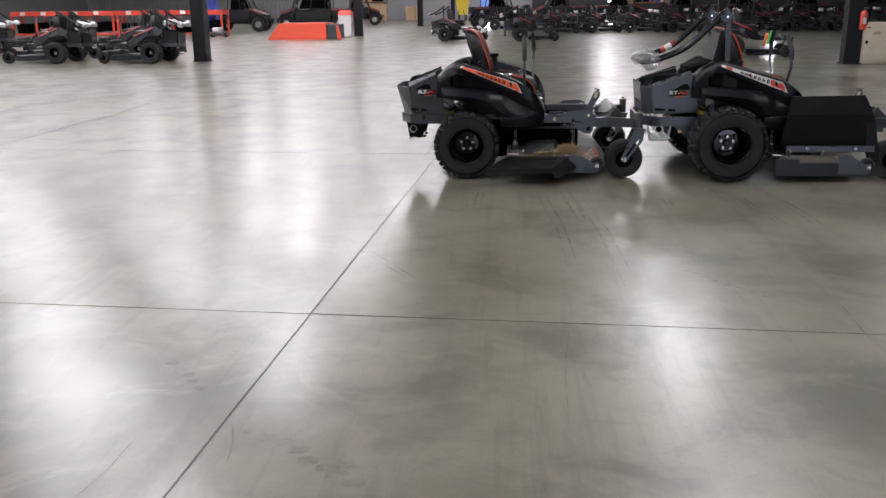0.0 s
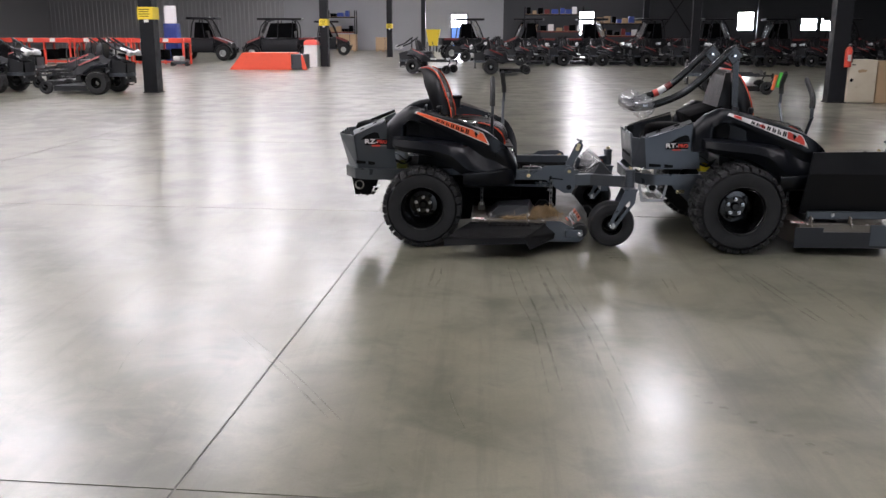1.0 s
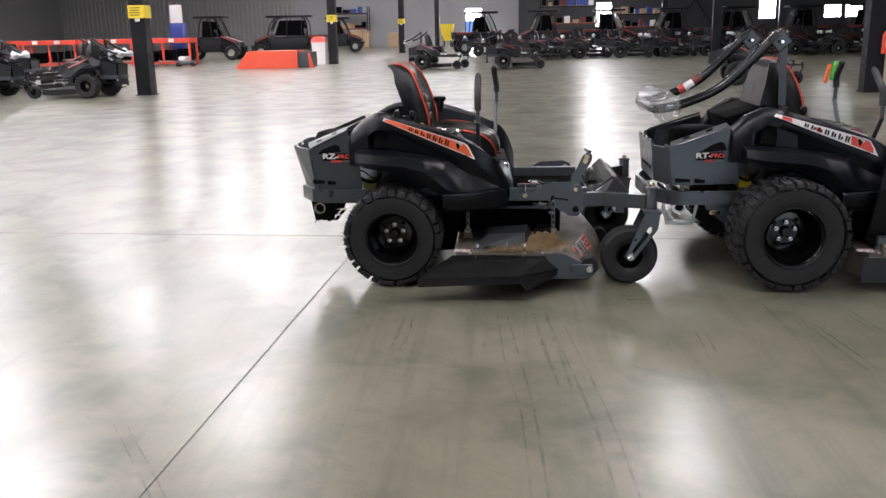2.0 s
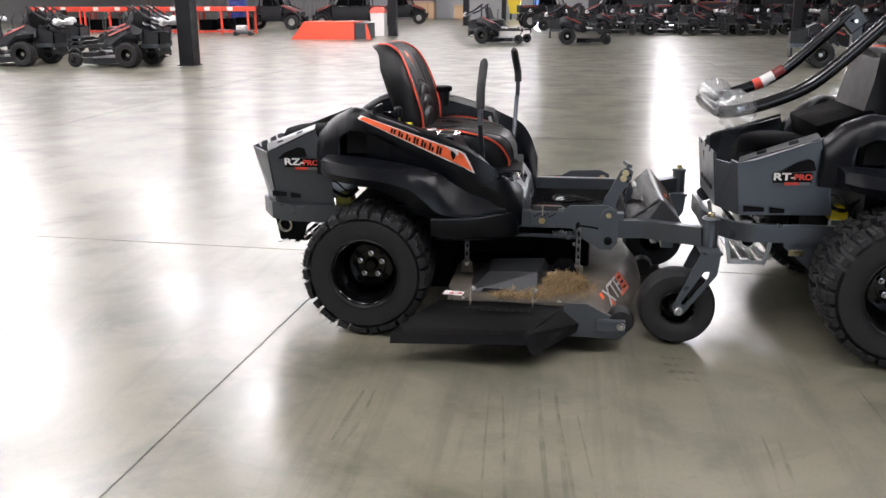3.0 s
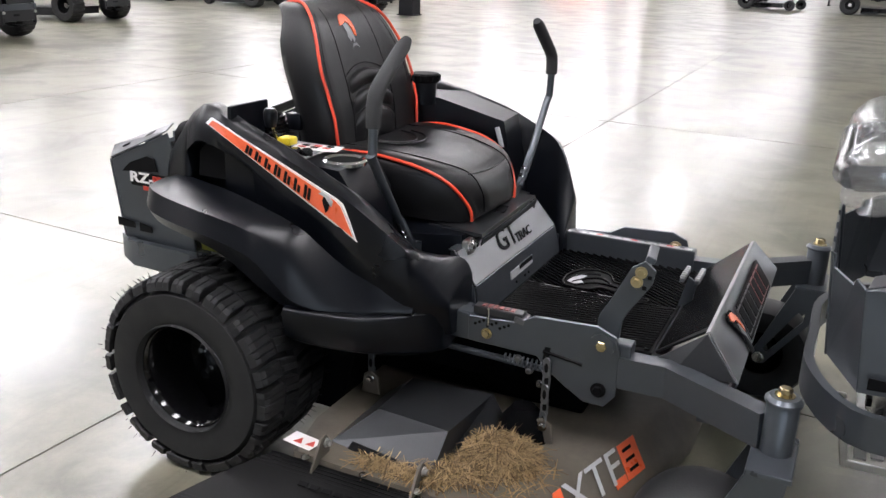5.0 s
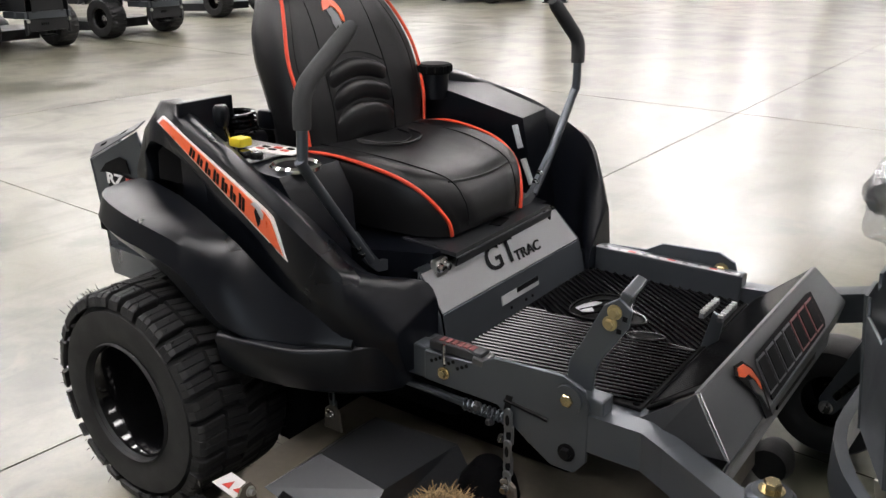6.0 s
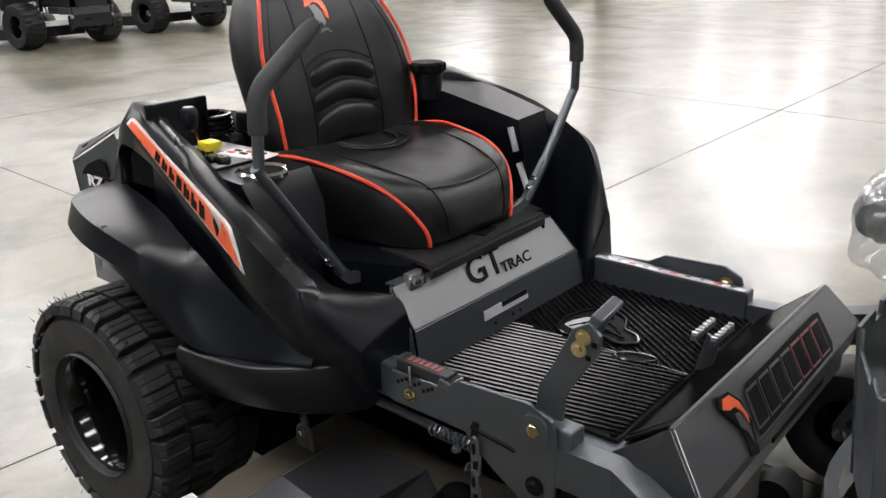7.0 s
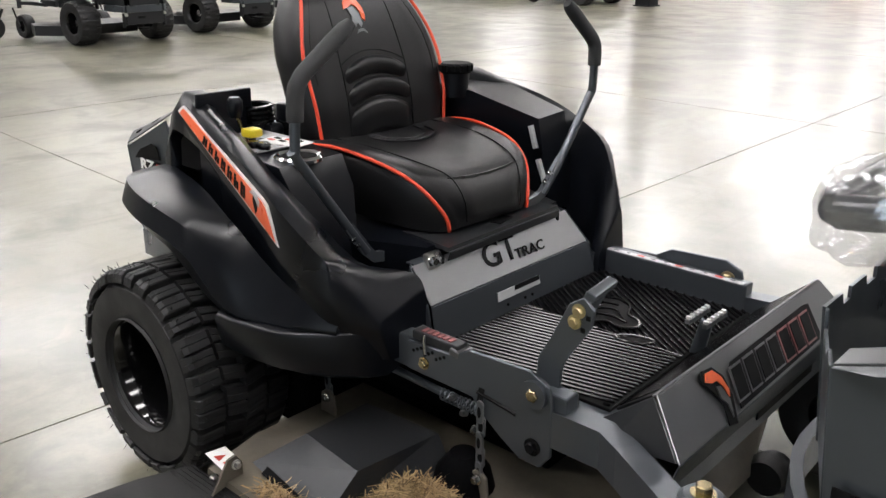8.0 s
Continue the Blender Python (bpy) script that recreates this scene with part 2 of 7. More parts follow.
def bevel(bm, w, seg=2, angle=30):
    if w:
        es = [e for e in bm.edges if len(e.link_faces) == 2 and e.calc_face_angle(0.0) > radians(angle)]
        bmesh.ops.bevel(bm, geom=es, offset=w, offset_type="OFFSET", segments=seg, profile=0.5, affect="EDGES", clamp_overlap=True)
    return bm


def box(c, s, b=0.0, rot=(0, 0, 0), bm=None, seg=2):
    """A bevelled block: centre, size, bevel, turn in degrees."""
    t = bmesh.new()
    bmesh.ops.create_cube(t, size=1)
    bmesh.ops.transform(t, matrix=Matrix.Diagonal((*s, 1)), verts=t.verts)
    bevel(t, b, seg)
    bmesh.ops.transform(t, matrix=pose(*c, *rot), verts=t.verts)
    return join(bm, t) if bm is not None else t


def join(bm, other):
    me = bpy.data.meshes.new("tmp")
    other.to_mesh(me)
    other.free()
    bm.from_mesh(me)
    bpy.data.meshes.remove(me)
    return bm


def plate(pts, axis, at, thick, b=0.0):
    """A flat sheet cut to an outline: axis 'y' takes (x, z) points, 'z' (x, y), 'x' (y, z); it is thick about at."""
    bm = bmesh.new()

    def place(p, d):
        if axis == "y":
            return (p[0], at + d, p[1])
        if axis == "z":
            return (p[0], p[1], at + d)
        return (at + d, p[0], p[1])
    vs = [bm.verts.new(place(p, -thick / 2)) for p in pts]
    f = bm.faces.new(vs)
    r = bmesh.ops.extrude_face_region(bm, geom=[f])
    moved = [v for v in r["geom"] if isinstance(v, bmesh.types.BMVert)]
    d = Vector(place((0, 0), thick / 2)) - Vector(place((0, 0), -thick / 2))
    bmesh.ops.translate(bm, vec=d, verts=moved)
    return bevel(bm, b, 1, 50)


def slotted(outer, inner, y, thick):
    """An upright plate with one opening: two outlines of as many (x, z) points each."""
    bm = bmesh.new()
    ring = [[bm.verts.new((x, y + d, z)) for x, z in pts] for pts, d in ((outer, -thick / 2), (inner, -thick / 2), (inner, thick / 2), (outer, thick / 2))]
    n = len(outer)
    for a, b in zip(ring, ring[1:] + ring[:1]):
        for i in range(n):
            bm.faces.new((a[i], a[(i + 1) % n], b[(i + 1) % n], b[i]))
    return bm


def smooth_line(pts, n=8, closed=False):
    """A rounded line through the points."""
    P = [Vector(p) for p in pts]
    out = []
    k = len(P)
    for i in range(k if closed else k - 1):
        if closed:
            a, b, c, d = P[i - 1], P[i], P[(i + 1) % k], P[(i + 2) % k]
        else:
            a, b, c, d = P[max(i - 1, 0)], P[i], P[i + 1], P[min(i + 2, k - 1)]
        for j in range(n):
            t = j / n
            out.append(0.5 * ((2 * b) + (c - a) * t + (2 * a - 5 * b + 4 * c - d) * t * t + (3 * b - a - 3 * c + d) * t ** 3))
    if not closed:
        out.append(P[-1])
    return out


def tube(pts, r, sides=10, bm=None, closed=False, caps=True):
    """A round bar along the points; r is one radius or one a point."""
    bm = bm if bm is not None else bmesh.new()
    P = [Vector(p) for p in pts]
    k = len(P)
    rings = []
    prev = None
    for i, p in enumerate(P):
        t = (P[(i + 1) % k] - P[i - 1]) if closed or 0 < i < k - 1 else (P[1] - P[0] if i == 0 else P[-1] - P[-2])
        t.normalize()
        u = prev - t * prev.dot(t) if prev else t.orthogonal()
        if u.length < 1e-6:
            u = t.orthogonal()
        u.normalize()
        prev = u
        v = t.cross(u)
        rr = r[i] if isinstance(r, (list, tuple)) else r
        rings.append([bm.verts.new(p + (u * math.cos(a) + v * math.sin(a)) * rr) for a in (2 * math.pi * j / sides for j in range(sides))])
    for i in range(k if closed else k - 1):
        A, B = rings[i], rings[(i + 1) % k]
        for j in range(sides):
            bm.faces.new((A[j], A[(j + 1) % sides], B[(j + 1) % sides], B[j]))
    if caps and not closed:
        bm.faces.new(rings[0])
        bm.faces.new(rings[-1])
    return bm


def loft(sections, caps=True, closed=True, bm=None):
    """A skin over rows of points, each with the same count."""
    bm = bm if bm is not None else bmesh.new()
    rows = [[bm.verts.new(p) for p in s] for s in sections]
    k = len(rows[0])
    for A, B in zip(rows, rows[1:]):
        for j in range(k if closed else k - 1):
            q = (A[j], A[(j + 1) % k], B[(j + 1) % k], B[j])
            if len(set(q)) == 4:
                bm.faces.new(q)
    if caps and closed:
        bm.faces.new(rows[0])
        bm.faces.new(rows[-1])
    return bm


def lathe(profile, steps=32, axis="y", bm=None, centre=(0, 0, 0)):
    """A turned shape: (radius, along) points, round the axis."""
    bm = bm if bm is not None else bmesh.new()
    rows = []
    cx, cy, cz = centre
    for i in range(steps):
        a = 2 * math.pi * i / steps
        c, s = math.cos(a), math.sin(a)
        row = []
        for r, h in profile:
            p = {"y": (r * c, h, r * s), "z": (r * c, r * s, h), "x": (h, r * c, r * s)}[axis]
            row.append(bm.verts.new((p[0] + cx, p[1] + cy, p[2] + cz)))
        rows.append(row)
    for i in range(steps):
        A, B = rows[i], rows[(i + 1) % steps]
        for j in range(len(profile) - 1):
            if profile[j][0] < 1e-6 and profile[j + 1][0] < 1e-6:
                continue
            bm.faces.new((A[j], A[j + 1], B[j + 1], B[j]))
    bmesh.ops.remove_doubles(bm, verts=bm.verts, dist=1e-5)
    return bm


def bolt(c, axis="y", r=0.011, h=0.009, bm=None, washer=True):
    """A hexagon head on a washer; it points along -y, +z or +x."""
    bm = bm if bm is not None else bmesh.new()
    sgn = -1 if axis == "y" else 1
    prof_w = [(0, 0), (r * 1.45, 0), (r * 1.45, sgn * 0.003), (0, sgn * 0.003)]
    if washer:
        lathe(prof_w, 14, axis, bm, c)
    t = bmesh.new()
    lathe([(0, sgn * 0.003), (r, sgn * 0.003), (r, sgn * h), (r * 0.85, sgn * (h + 0.002)), (0, sgn * (h + 0.002))], 6, axis, t, c)
    return join(bm, t)


def lettering(name, text, size, material, m, parent, label="", depth=0.0015, shear=0.0, squeeze=1.0, bold=0.0):
    cu = bpy.data.curves.new(name, "FONT")
    cu.body, cu.size, cu.extrude, cu.shear = text, size, depth / 2, shear
    cu.align_x, cu.align_y, cu.offset, cu.resolution_u = "CENTER", "CENTER", bold, 4
    tmp = bpy.data.objects.new("tmp", cu)
    me = bpy.data.meshes.new_from_object(tmp)
    bpy.data.objects.remove(tmp)
    me.transform(Matrix.Diagonal((squeeze, 1, 1, 1)))
    me.materials.clear()
    me.materials.append(material)
    ob = new(name, me)
    ob.parent = parent
    ob.matrix_local = m
    if label:
        tagged(ob, label)
    return ob


def facing(o, right, up):
    """A pose whose x runs along right and y along up."""
    r = Vector(right).normalized()
    u = Vector(up)
    u = (u - r * u.dot(r)).normalized()
    n = r.cross(u)
    m = Matrix((r, u, n)).transposed().to_4x4()
    return Matrix.Translation(o) @ m


# ---- the hall ----
GRID = pose(0, 0, 0, 0, 0, -3.2)          # the building stands a little askew to the machines
X0, X1, Y0, Y1, H0 = -46.0, 48.0, -26.0, 77.0, 8.4


def at_grid(x, y, z=0.0, rz=0.0):
    return GRID @ pose(x, y, z, 0, 0, rz)


def structure(name, bm, material, label, category="", m=GRID, smooth=0):
    ob = link_mesh(name, bm, material, smooth)
    ob.matrix_basis = m
    return tagged(ob, label, category or name.split("_")[0], "", "structure")


floor = structure("floor", box(((X0 + X1) / 2, (Y0 + Y1) / 2, -0.1535), (X1 - X0 + 2, Y1 - Y0 + 2, 0.30)), M_JOINT,
                  "polished grey concrete floor with sawn control joints", "floor")

ceil = bmesh.new()
box(((X0 + X1) / 2, (Y0 + Y1) / 2, H0 + 0.15), (X1 - X0 + 1, Y1 - Y0 + 1, 0.3), bm=ceil)
structure("ceiling", ceil, M_CEIL, "grey insulated metal ceiling of a large warehouse", "ceiling")


def corrugated(name, a, b, z0, z1, material, label, pitch=0.3, depth=0.05, inward=1):
    """A ribbed sheet wall from a to b, with a flat back."""
    bm = bmesh.new()
    L = (Vector((*b, 0)) - Vector((*a, 0))).length
    d = (Vector((*b, 0)) - Vector((*a, 0))).normalized()
    nrm = Vector((-d.y, d.x, 0)) * inward
    prof = []
    k = int(L / pitch)
    for i in range(k):
        s = i * L / k
        w = L / k
        for u, o in ((0, 0), (0.5, 0), (0.6, depth), (0.9, depth)):
            prof.append((s + u * w, o))
    prof.append((L, 0))
    rows = []
    for z in (z0, z1):
        rows.append([bm.verts.new(Vector((*a, z)) + d * s + nrm * o) for s, o in prof])
        rows.append([bm.verts.new(Vector((*a, z)) + d * s - nrm * 0.15) for s, o in prof])
    for i in range(len(prof) - 1):
        bm.faces.new((rows[0][i], rows[0][i + 1], rows[2][i + 1], rows[2][i]))
        bm.faces.new((rows[1][i], rows[1][i + 1], rows[3][i + 1], rows[3][i]))
        bm.faces.new((rows[0][i], rows[0][i + 1], rows[1][i + 1], rows[1][i]))
        bm.faces.new((rows[2][i], rows[2][i + 1], rows[3][i + 1], rows[3][i]))
    for i in (0, -1):
        bm.faces.new((rows[0][i], rows[2][i], rows[3][i], rows[1][i]))
    return structure(name, bm, material, label, "wall")


def wall_with_openings(name, y, x0, x1, z1, openings, material, label, thick=0.25):
    """A wall along x at y with real holes: each opening is (x0, x1, z0, z1)."""
    bm = bmesh.new()
    xs = sorted({x0, x1, *[o[0] for o in openings], *[o[1] for o in openings]})
    for a, b in zip(xs, xs[1:]):
        spans = sorted((o[2], o[3]) for o in openings if o[0] <= a and o[1] >= b)
        z = 0.0
        for lo, hi in spans:
            if lo > z:
                box(((a + b) / 2, y, (z + lo) / 2), (b - a, thick, lo - z), bm=bm)
            z = hi
        if z < z1:
            box(((a + b) / 2, y, (z + z1) / 2), (b - a, thick, z1 - z), bm=bm)
    return structure(name, bm, material, label, "wall")


corrugated("wall_northwest", (X0, 77), (-22.5, 77), 0, H0, M_WALLGREY, "grey ribbed sheet-metal wall", 0.42, 0.06, -1)
DOOR = (-6.75, -5.25, 0.0, 3.3)
wall_with_openings("wall_north", 77.1, -22.5, -1.9, H0, [DOOR], M_WALLLIGHT, "light grey panel wall with an open doorway")
WINDOWS = [(5.0, 6.4, 1.5, 3.55), (19.1, 20.6, 1.9, 3.5), (24.6, 26.1, 1.9, 2.95), (26.35, 27.85, 1.9, 2.95)]
wall_with_openings("wall_northeast", 77.1, -1.9, X1, H0, WINDOWS, M_WALLDARK, "dark steel warehouse wall with small bright windows")
structure("wall_west", box((X0, (Y0 + Y1) / 2, H0 / 2), (0.3, Y1 - Y0, H0)), M_WALLGREY, "grey metal side wall", "wall")
structure("wall_east", box((X1, (Y0 + Y1) / 2, H0 / 2), (0.3, Y1 - Y0, H0)), M_WALLDARK, "dark metal side wall", "wall")
# unseen opening, added and placed to light the sides facing south-east
BAY = (3.0, 17.0, 0.0, 5.6)
wall_with_openings("wall_south", Y0, X0, X1, H0, [BAY], M_WALLLIGHT, "light grey end wall with an added, unseen bay opening")
structure("door_2", plate([(BAY[0], 0), (BAY[1], 0), (BAY[1], BAY[3]), (BAY[0], BAY[3])], "y", Y0 - 0.2, 0.03), M_BAY, "unseen glowing panel added in the bay as daylight fill", "door")
for i, (a, b, c, d) in enumerate([DOOR] + WINDOWS):
    w = structure("door_1" if i == 0 else "window_%d" % i, plate([(a - 0.02, c), (b + 0.02, c), (b + 0.02, d), (a - 0.02, d)], "y", 77.3, 0.03), M_DAY,
                  "bright doorway open to daylight" if i == 0 else "bright daylight window in the dark wall", "door" if i == 0 else "window")
    fr = bmesh.new()
    for q in ((a, a + 0.07, c, d), (b - 0.07, b, c, d), (a, b, d - 0.07, d), (a, b, (c + d) / 2 - 0.03, (c + d) / 2 + 0.03)):
        if i == 0 and q[3] < d - 0.5:
            continue
        box(((q[0] + q[1]) / 2, 77.08, (q[2] + q[3]) / 2), (q[1] - q[0], 0.18, q[3] - q[2]), bm=fr)
    f = part("window_frame" if i else "door_frame", fr, M_COLUMN, w, "", 0)
    if i == 0:
        part("door_leaf", box((-7.6, 76.8, 1.6), (1.5, 0.06, 3.1), 0.01), M_WALLLIGHT, w, "grey sliding door leaf", 0)
        # the blue gate has a faint glow of its own, for the daylight on it
        part("door_curtain", plate([(-6.7, 0.2), (-5.3, 0.2), (-5.3, 2.2), (-6.7, 2.2)], "y", 77.24, 0.02), mat("self_lit_blue_panel", (0.16, 0.32, 0.75), 0.5, emit=0.6), w, "self-lit pale blue gate beyond the doorway", 0)

# ceiling fixtures: long lit diffusers in rows
fix = thing("ceiling_light", "long white lit ceiling fixture in a row", "ceiling light", "ceiling lights")
part("housing", box((0, 0, 0.06), (1.4, 4.2, 0.08), 0.01), M_WHITE, fix)
part("diffuser", box((0, 0, 0.0), (1.3, 4.1, 0.05), 0.012), M_GLOW, fix)
for k in (-1.5, 1.5):
    part("hanger", tube([(0, k, 0.1), (0, k, 0.45)], 0.006, 6), M_STEEL, fix)
LIGHTS = [(x, y) for x in (-19.7, -13.5, -6.5) for y in (-4, 5, 14, 23, 32, 41, 50, 59, 68)] + [(-27, y) for y in (-4, 5, 14, 23, 32, 41, 50, 59)] + [(-35, y) for y in (5, 14, 23, 32, 41, 50)]
# (4.2, -4), (-1.2, -4) and both at y -13 are unseen fill lights, added
LIGHTS += [(4.2, y) for y in (-4, 5, 14, 23, 32, 41, 50, 59, 68)] + [(12, -5), (14, 5), (22, 46), (26, 18), (14, 23), (-1.2, -4), (-10, 9.5), (-10, 18.5), (-16.6, 9.5), (-10, 27.5), (-13.5, -13), (-20, -13)]
for i, (x, y) in enumerate(LIGHTS):
    m = at_grid(x, y, H0 - 0.45)
    if i == 0:
        fix.matrix_basis = m
    else:
        copy_thing(fix, m)

# steel columns with yellow signs
col = thing("steel_column", "black painted steel column on the concrete floor", "column", "steel columns")
part("shaft", box((0, 0, 4.2), (0.36, 0.36, 8.4), 0.012), M_COLUMN, col, "", 0)
part("base_plate", box((0, 0, 0.012), (0.42, 0.42, 0.024), 0.004), M_COLUMN, col, "", 0)
sign = thing("column_sign", "yellow safety sign wrapped round a column", "sign", "column signs")
part("panel", box((0, -0.2, 0), (0.40, 0.012, 0.3), 0.004), M_SAFETY, sign, "", 0)
part("wrap", box((0.2, 0.0, 0), (0.012, 0.38, 0.3), 0.004), M_SAFETY, sign, "", 0)
for k in range(4):
    part("print_line", box((-0.02, -0.208, 0.09 - 0.055 * k), (0.28 - 0.05 * (k % 2), 0.004, 0.018)), M_INK, sign, "", 0)
part("tag", box((0.02, -0.2, -0.19), (0.12, 0.01, 0.07)), M_WHITE, sign, "", 0)
COLS = [(-8.02, 15.9, True), (-6.87, 34.9, True), (-5.68, 53.0, True), (8.3, 13.55, False), (10.3, 35.6, False), (11.3, 54.0, False), (-4.6, 71, False), (26, 34.5, False), (27, 53, False), (-9.3, -4.0, False)]
for i, (x, y, s) in enumerate(COLS):
    m = pose(x, y, 0, 0, 0, -3.2)
    if i == 0:
        col.matrix_basis, sign.matrix_basis = m, m @ pose(0, 0, 1.97)
    else:
        copy_thing(col, m)
        if s:
            copy_thing(sign, m @ pose(0, 0, 2.0))


# ---- the two near machines ----
def panel(stations, nx=4, edge=0.008, angle=16):
    """A moulded panel: smooth along its length, with small rounded creases across."""
    cols = [smooth_line(c, nx) for c in zip(*stations)]
    bm = loft([list(r) for r in zip(*cols)])
    bm.verts.ensure_lookup_table()
    bm.verts.index_update()
    long_edges, n = [], len(cols)
    for c in range(n):      # a crease runs the whole length or not at all
        line = [e for e in bm.edges if len(e.link_faces) == 2 and e.verts[0].index % n == c == e.verts[1].index % n]
        if sum(e.calc_face_angle(0.0) for e in line) > radians(angle) * len(line):
            long_edges += line
    bmesh.ops.bevel(bm, geom=long_edges, offset=edge, offset_type="OFFSET", segments=3, profile=0.5, affect="EDGES", clamp_overlap=True)
    return bm


def skin(stations, nx=4, ns=3, caps=True):
    """A smooth skin through rows of points."""
    rows = [smooth_line(s, ns, True) for s in stations]
    cols = list(zip(*rows))
    cols = [smooth_line(c, nx) for c in cols]
    return loft([list(r) for r in zip(*cols)], caps)


def wheel_profile(r, rim, half):
    """Outline of a tyre from bead to bead: (radius, along the axle)."""
    sh = r - rim
    return [(rim, -half * 0.78), (rim + sh * 0.12, -half * 0.93), (rim + sh * 0.45, -half), (rim + sh * 0.78, -half * 0.97), (r - 0.012, -half * 0.80), (r - 0.004, -half * 0.4),
            (r - 0.004, half * 0.4), (r - 0.012, half * 0.80), (rim + sh * 0.78, half * 0.97), (rim + sh * 0.45, half), (rim + sh * 0.12, half * 0.93), (rim, half * 0.78)]


def bar4(pts, w, h, b=0.003, bm=None):
    """A rectangular bar along the points, w wide and h tall, mitred at its bends."""
    P = [Vector(p) for p in pts]
    secs = []
    for i, p in enumerate(P):
        t = (P[min(i + 1, len(P) - 1)] - P[max(i - 1, 0)]).normalized()
        side = t.cross(Vector((0, 0, 1))).normalized()
        up = side.cross(t).normalized()
        secs.append([p + side * w / 2 + up * h / 2, p - side * w / 2 + up * h / 2, p - side * w / 2 - up * h / 2, p + side * w / 2 - up * h / 2])
    t = bevel(loft(secs), b, 2, 40)
    return join(bm, t) if bm is not None else t


def sheet(pts, thick, b=0.0015, bm=None):
    """A flat sheet of any tilt from its corners, thick against its normal."""
    t = bmesh.new()
    vs = [t.verts.new(p) for p in pts]
    f = t.faces.new(vs)
    f.normal_update()
    n = f.normal.copy()
    r = bmesh.ops.extrude_face_region(t, geom=[f])
    bmesh.ops.translate(t, vec=-n * thick, verts=[v for v in r["geom"] if isinstance(v, bmesh.types.BMVert)])
    bevel(t, b, 1, 40)
    return join(bm, t) if bm is not None else t


# station along the machine, then (out from the middle, up): inner foot, ridge, stripe face, lower edge of the arm, recess behind it
SHELL_REAR = [
    (-0.27, ((0.27, 0.66), (0.28, 0.80), (0.30, 0.835), (0.345, 0.838), (0.385, 0.80), (0.40, 0.76), (0.405, 0.70), (0.41, 0.66))),
    (-0.20, ((0.28, 0.66), (0.29, 0.875), (0.315, 0.905), (0.375, 0.908), (0.415, 0.87), (0.43, 0.81), (0.435, 0.72), (0.438, 0.66))),
    (-0.155, ((0.295, 0.66), (0.31, 0.905), (0.335, 0.932), (0.40, 0.936), (0.437, 0.895), (0.45, 0.83), (0.45, 0.73), (0.45, 0.66))),
    (-0.135, ((0.302, 0.66), (0.32, 0.915), (0.345, 0.942), (0.41, 0.945), (0.445, 0.905), (0.458, 0.845), (0.40, 0.838), (0.392, 0.66))),
    (-0.08, ((0.32, 0.66), (0.36, 0.945), (0.385, 0.964), (0.435, 0.964), (0.466, 0.918), (0.474, 0.872), (0.41, 0.862), (0.405, 0.66)))]
SHELL_MID = [
    (0.05, ((0.37, 0.64), (0.43, 0.925), (0.452, 0.938), (0.482, 0.925), (0.494, 0.860), (0.486, 0.838), (0.45, 0.825), (0.445, 0.64))),
    (0.20, ((0.38, 0.58), (0.462, 0.884), (0.487, 0.895), (0.517, 0.880), (0.526, 0.800), (0.518, 0.778), (0.508, 0.745), (0.50, 0.60))),
    (0.34, ((0.37, 0.53), (0.492, 0.836), (0.519, 0.851), (0.549, 0.839), (0.555, 0.745), (0.546, 0.722), (0.543, 0.69), (0.53, 0.52))),
    (0.46, ((0.34, 0.49), (0.50, 0.782), (0.542, 0.802), (0.573, 0.792), (0.583, 0.692), (0.572, 0.662), (0.556, 0.61), (0.53, 0.47))),
    (0.56, ((0.30, 0.46), (0.44, 0.665), (0.51, 0.708), (0.563, 0.724), (0.571, 0.640), (0.562, 0.61), (0.555, 0.585), (0.53, 0.46)))]
SHELL_FRONT = [
    (0.61, ((0.28, 0.44), (0.37, 0.64), (0.46, 0.664), (0.535, 0.668), (0.541, 0.612), (0.54, 0.585), (0.535, 0.56), (0.50, 0.46))),
    (0.645, ((0.29, 0.44), (0.337, 0.625), (0.42, 0.607), (0.49, 0.592), (0.495, 0.57), (0.495, 0.555), (0.495, 0.54), (0.46, 0.46))),
    (0.665, ((0.30, 0.44), (0.332, 0.59), (0.40, 0.571), (0.462, 0.551), (0.465, 0.545), (0.465, 0.54), (0.465, 0.53), (0.44, 0.46)))]
SHELL = SHELL_REAR + SHELL_MID + SHELL_FRONT
# the other side carries the fuel tank and stands taller at the front
TANK_REAR = [
    (-0.27, ((0.25, 0.66), (0.26, 0.79), (0.29, 0.83), (0.35, 0.832), (0.39, 0.80), (0.41, 0.74), (0.415, 0.66))),
    (-0.20, ((0.26, 0.66), (0.27, 0.86), (0.30, 0.895), (0.375, 0.897), (0.42, 0.865), (0.44, 0.77), (0.44, 0.66))),
    (-0.08, ((0.29, 0.66), (0.30, 0.925), (0.33, 0.955), (0.41, 0.957), (0.455, 0.925), (0.47, 0.80), (0.47, 0.66))),
    (0.10, ((0.29, 0.62), (0.33, 0.925), (0.37, 0.965), (0.452, 0.968), (0.50, 0.93), (0.522, 0.78), (0.51, 0.63))),
    (0.25, ((0.33, 0.55), (0.40, 0.885), (0.44, 0.922), (0.475, 0.932), (0.52, 0.905), (0.552, 0.74), (0.56, 0.56)))]
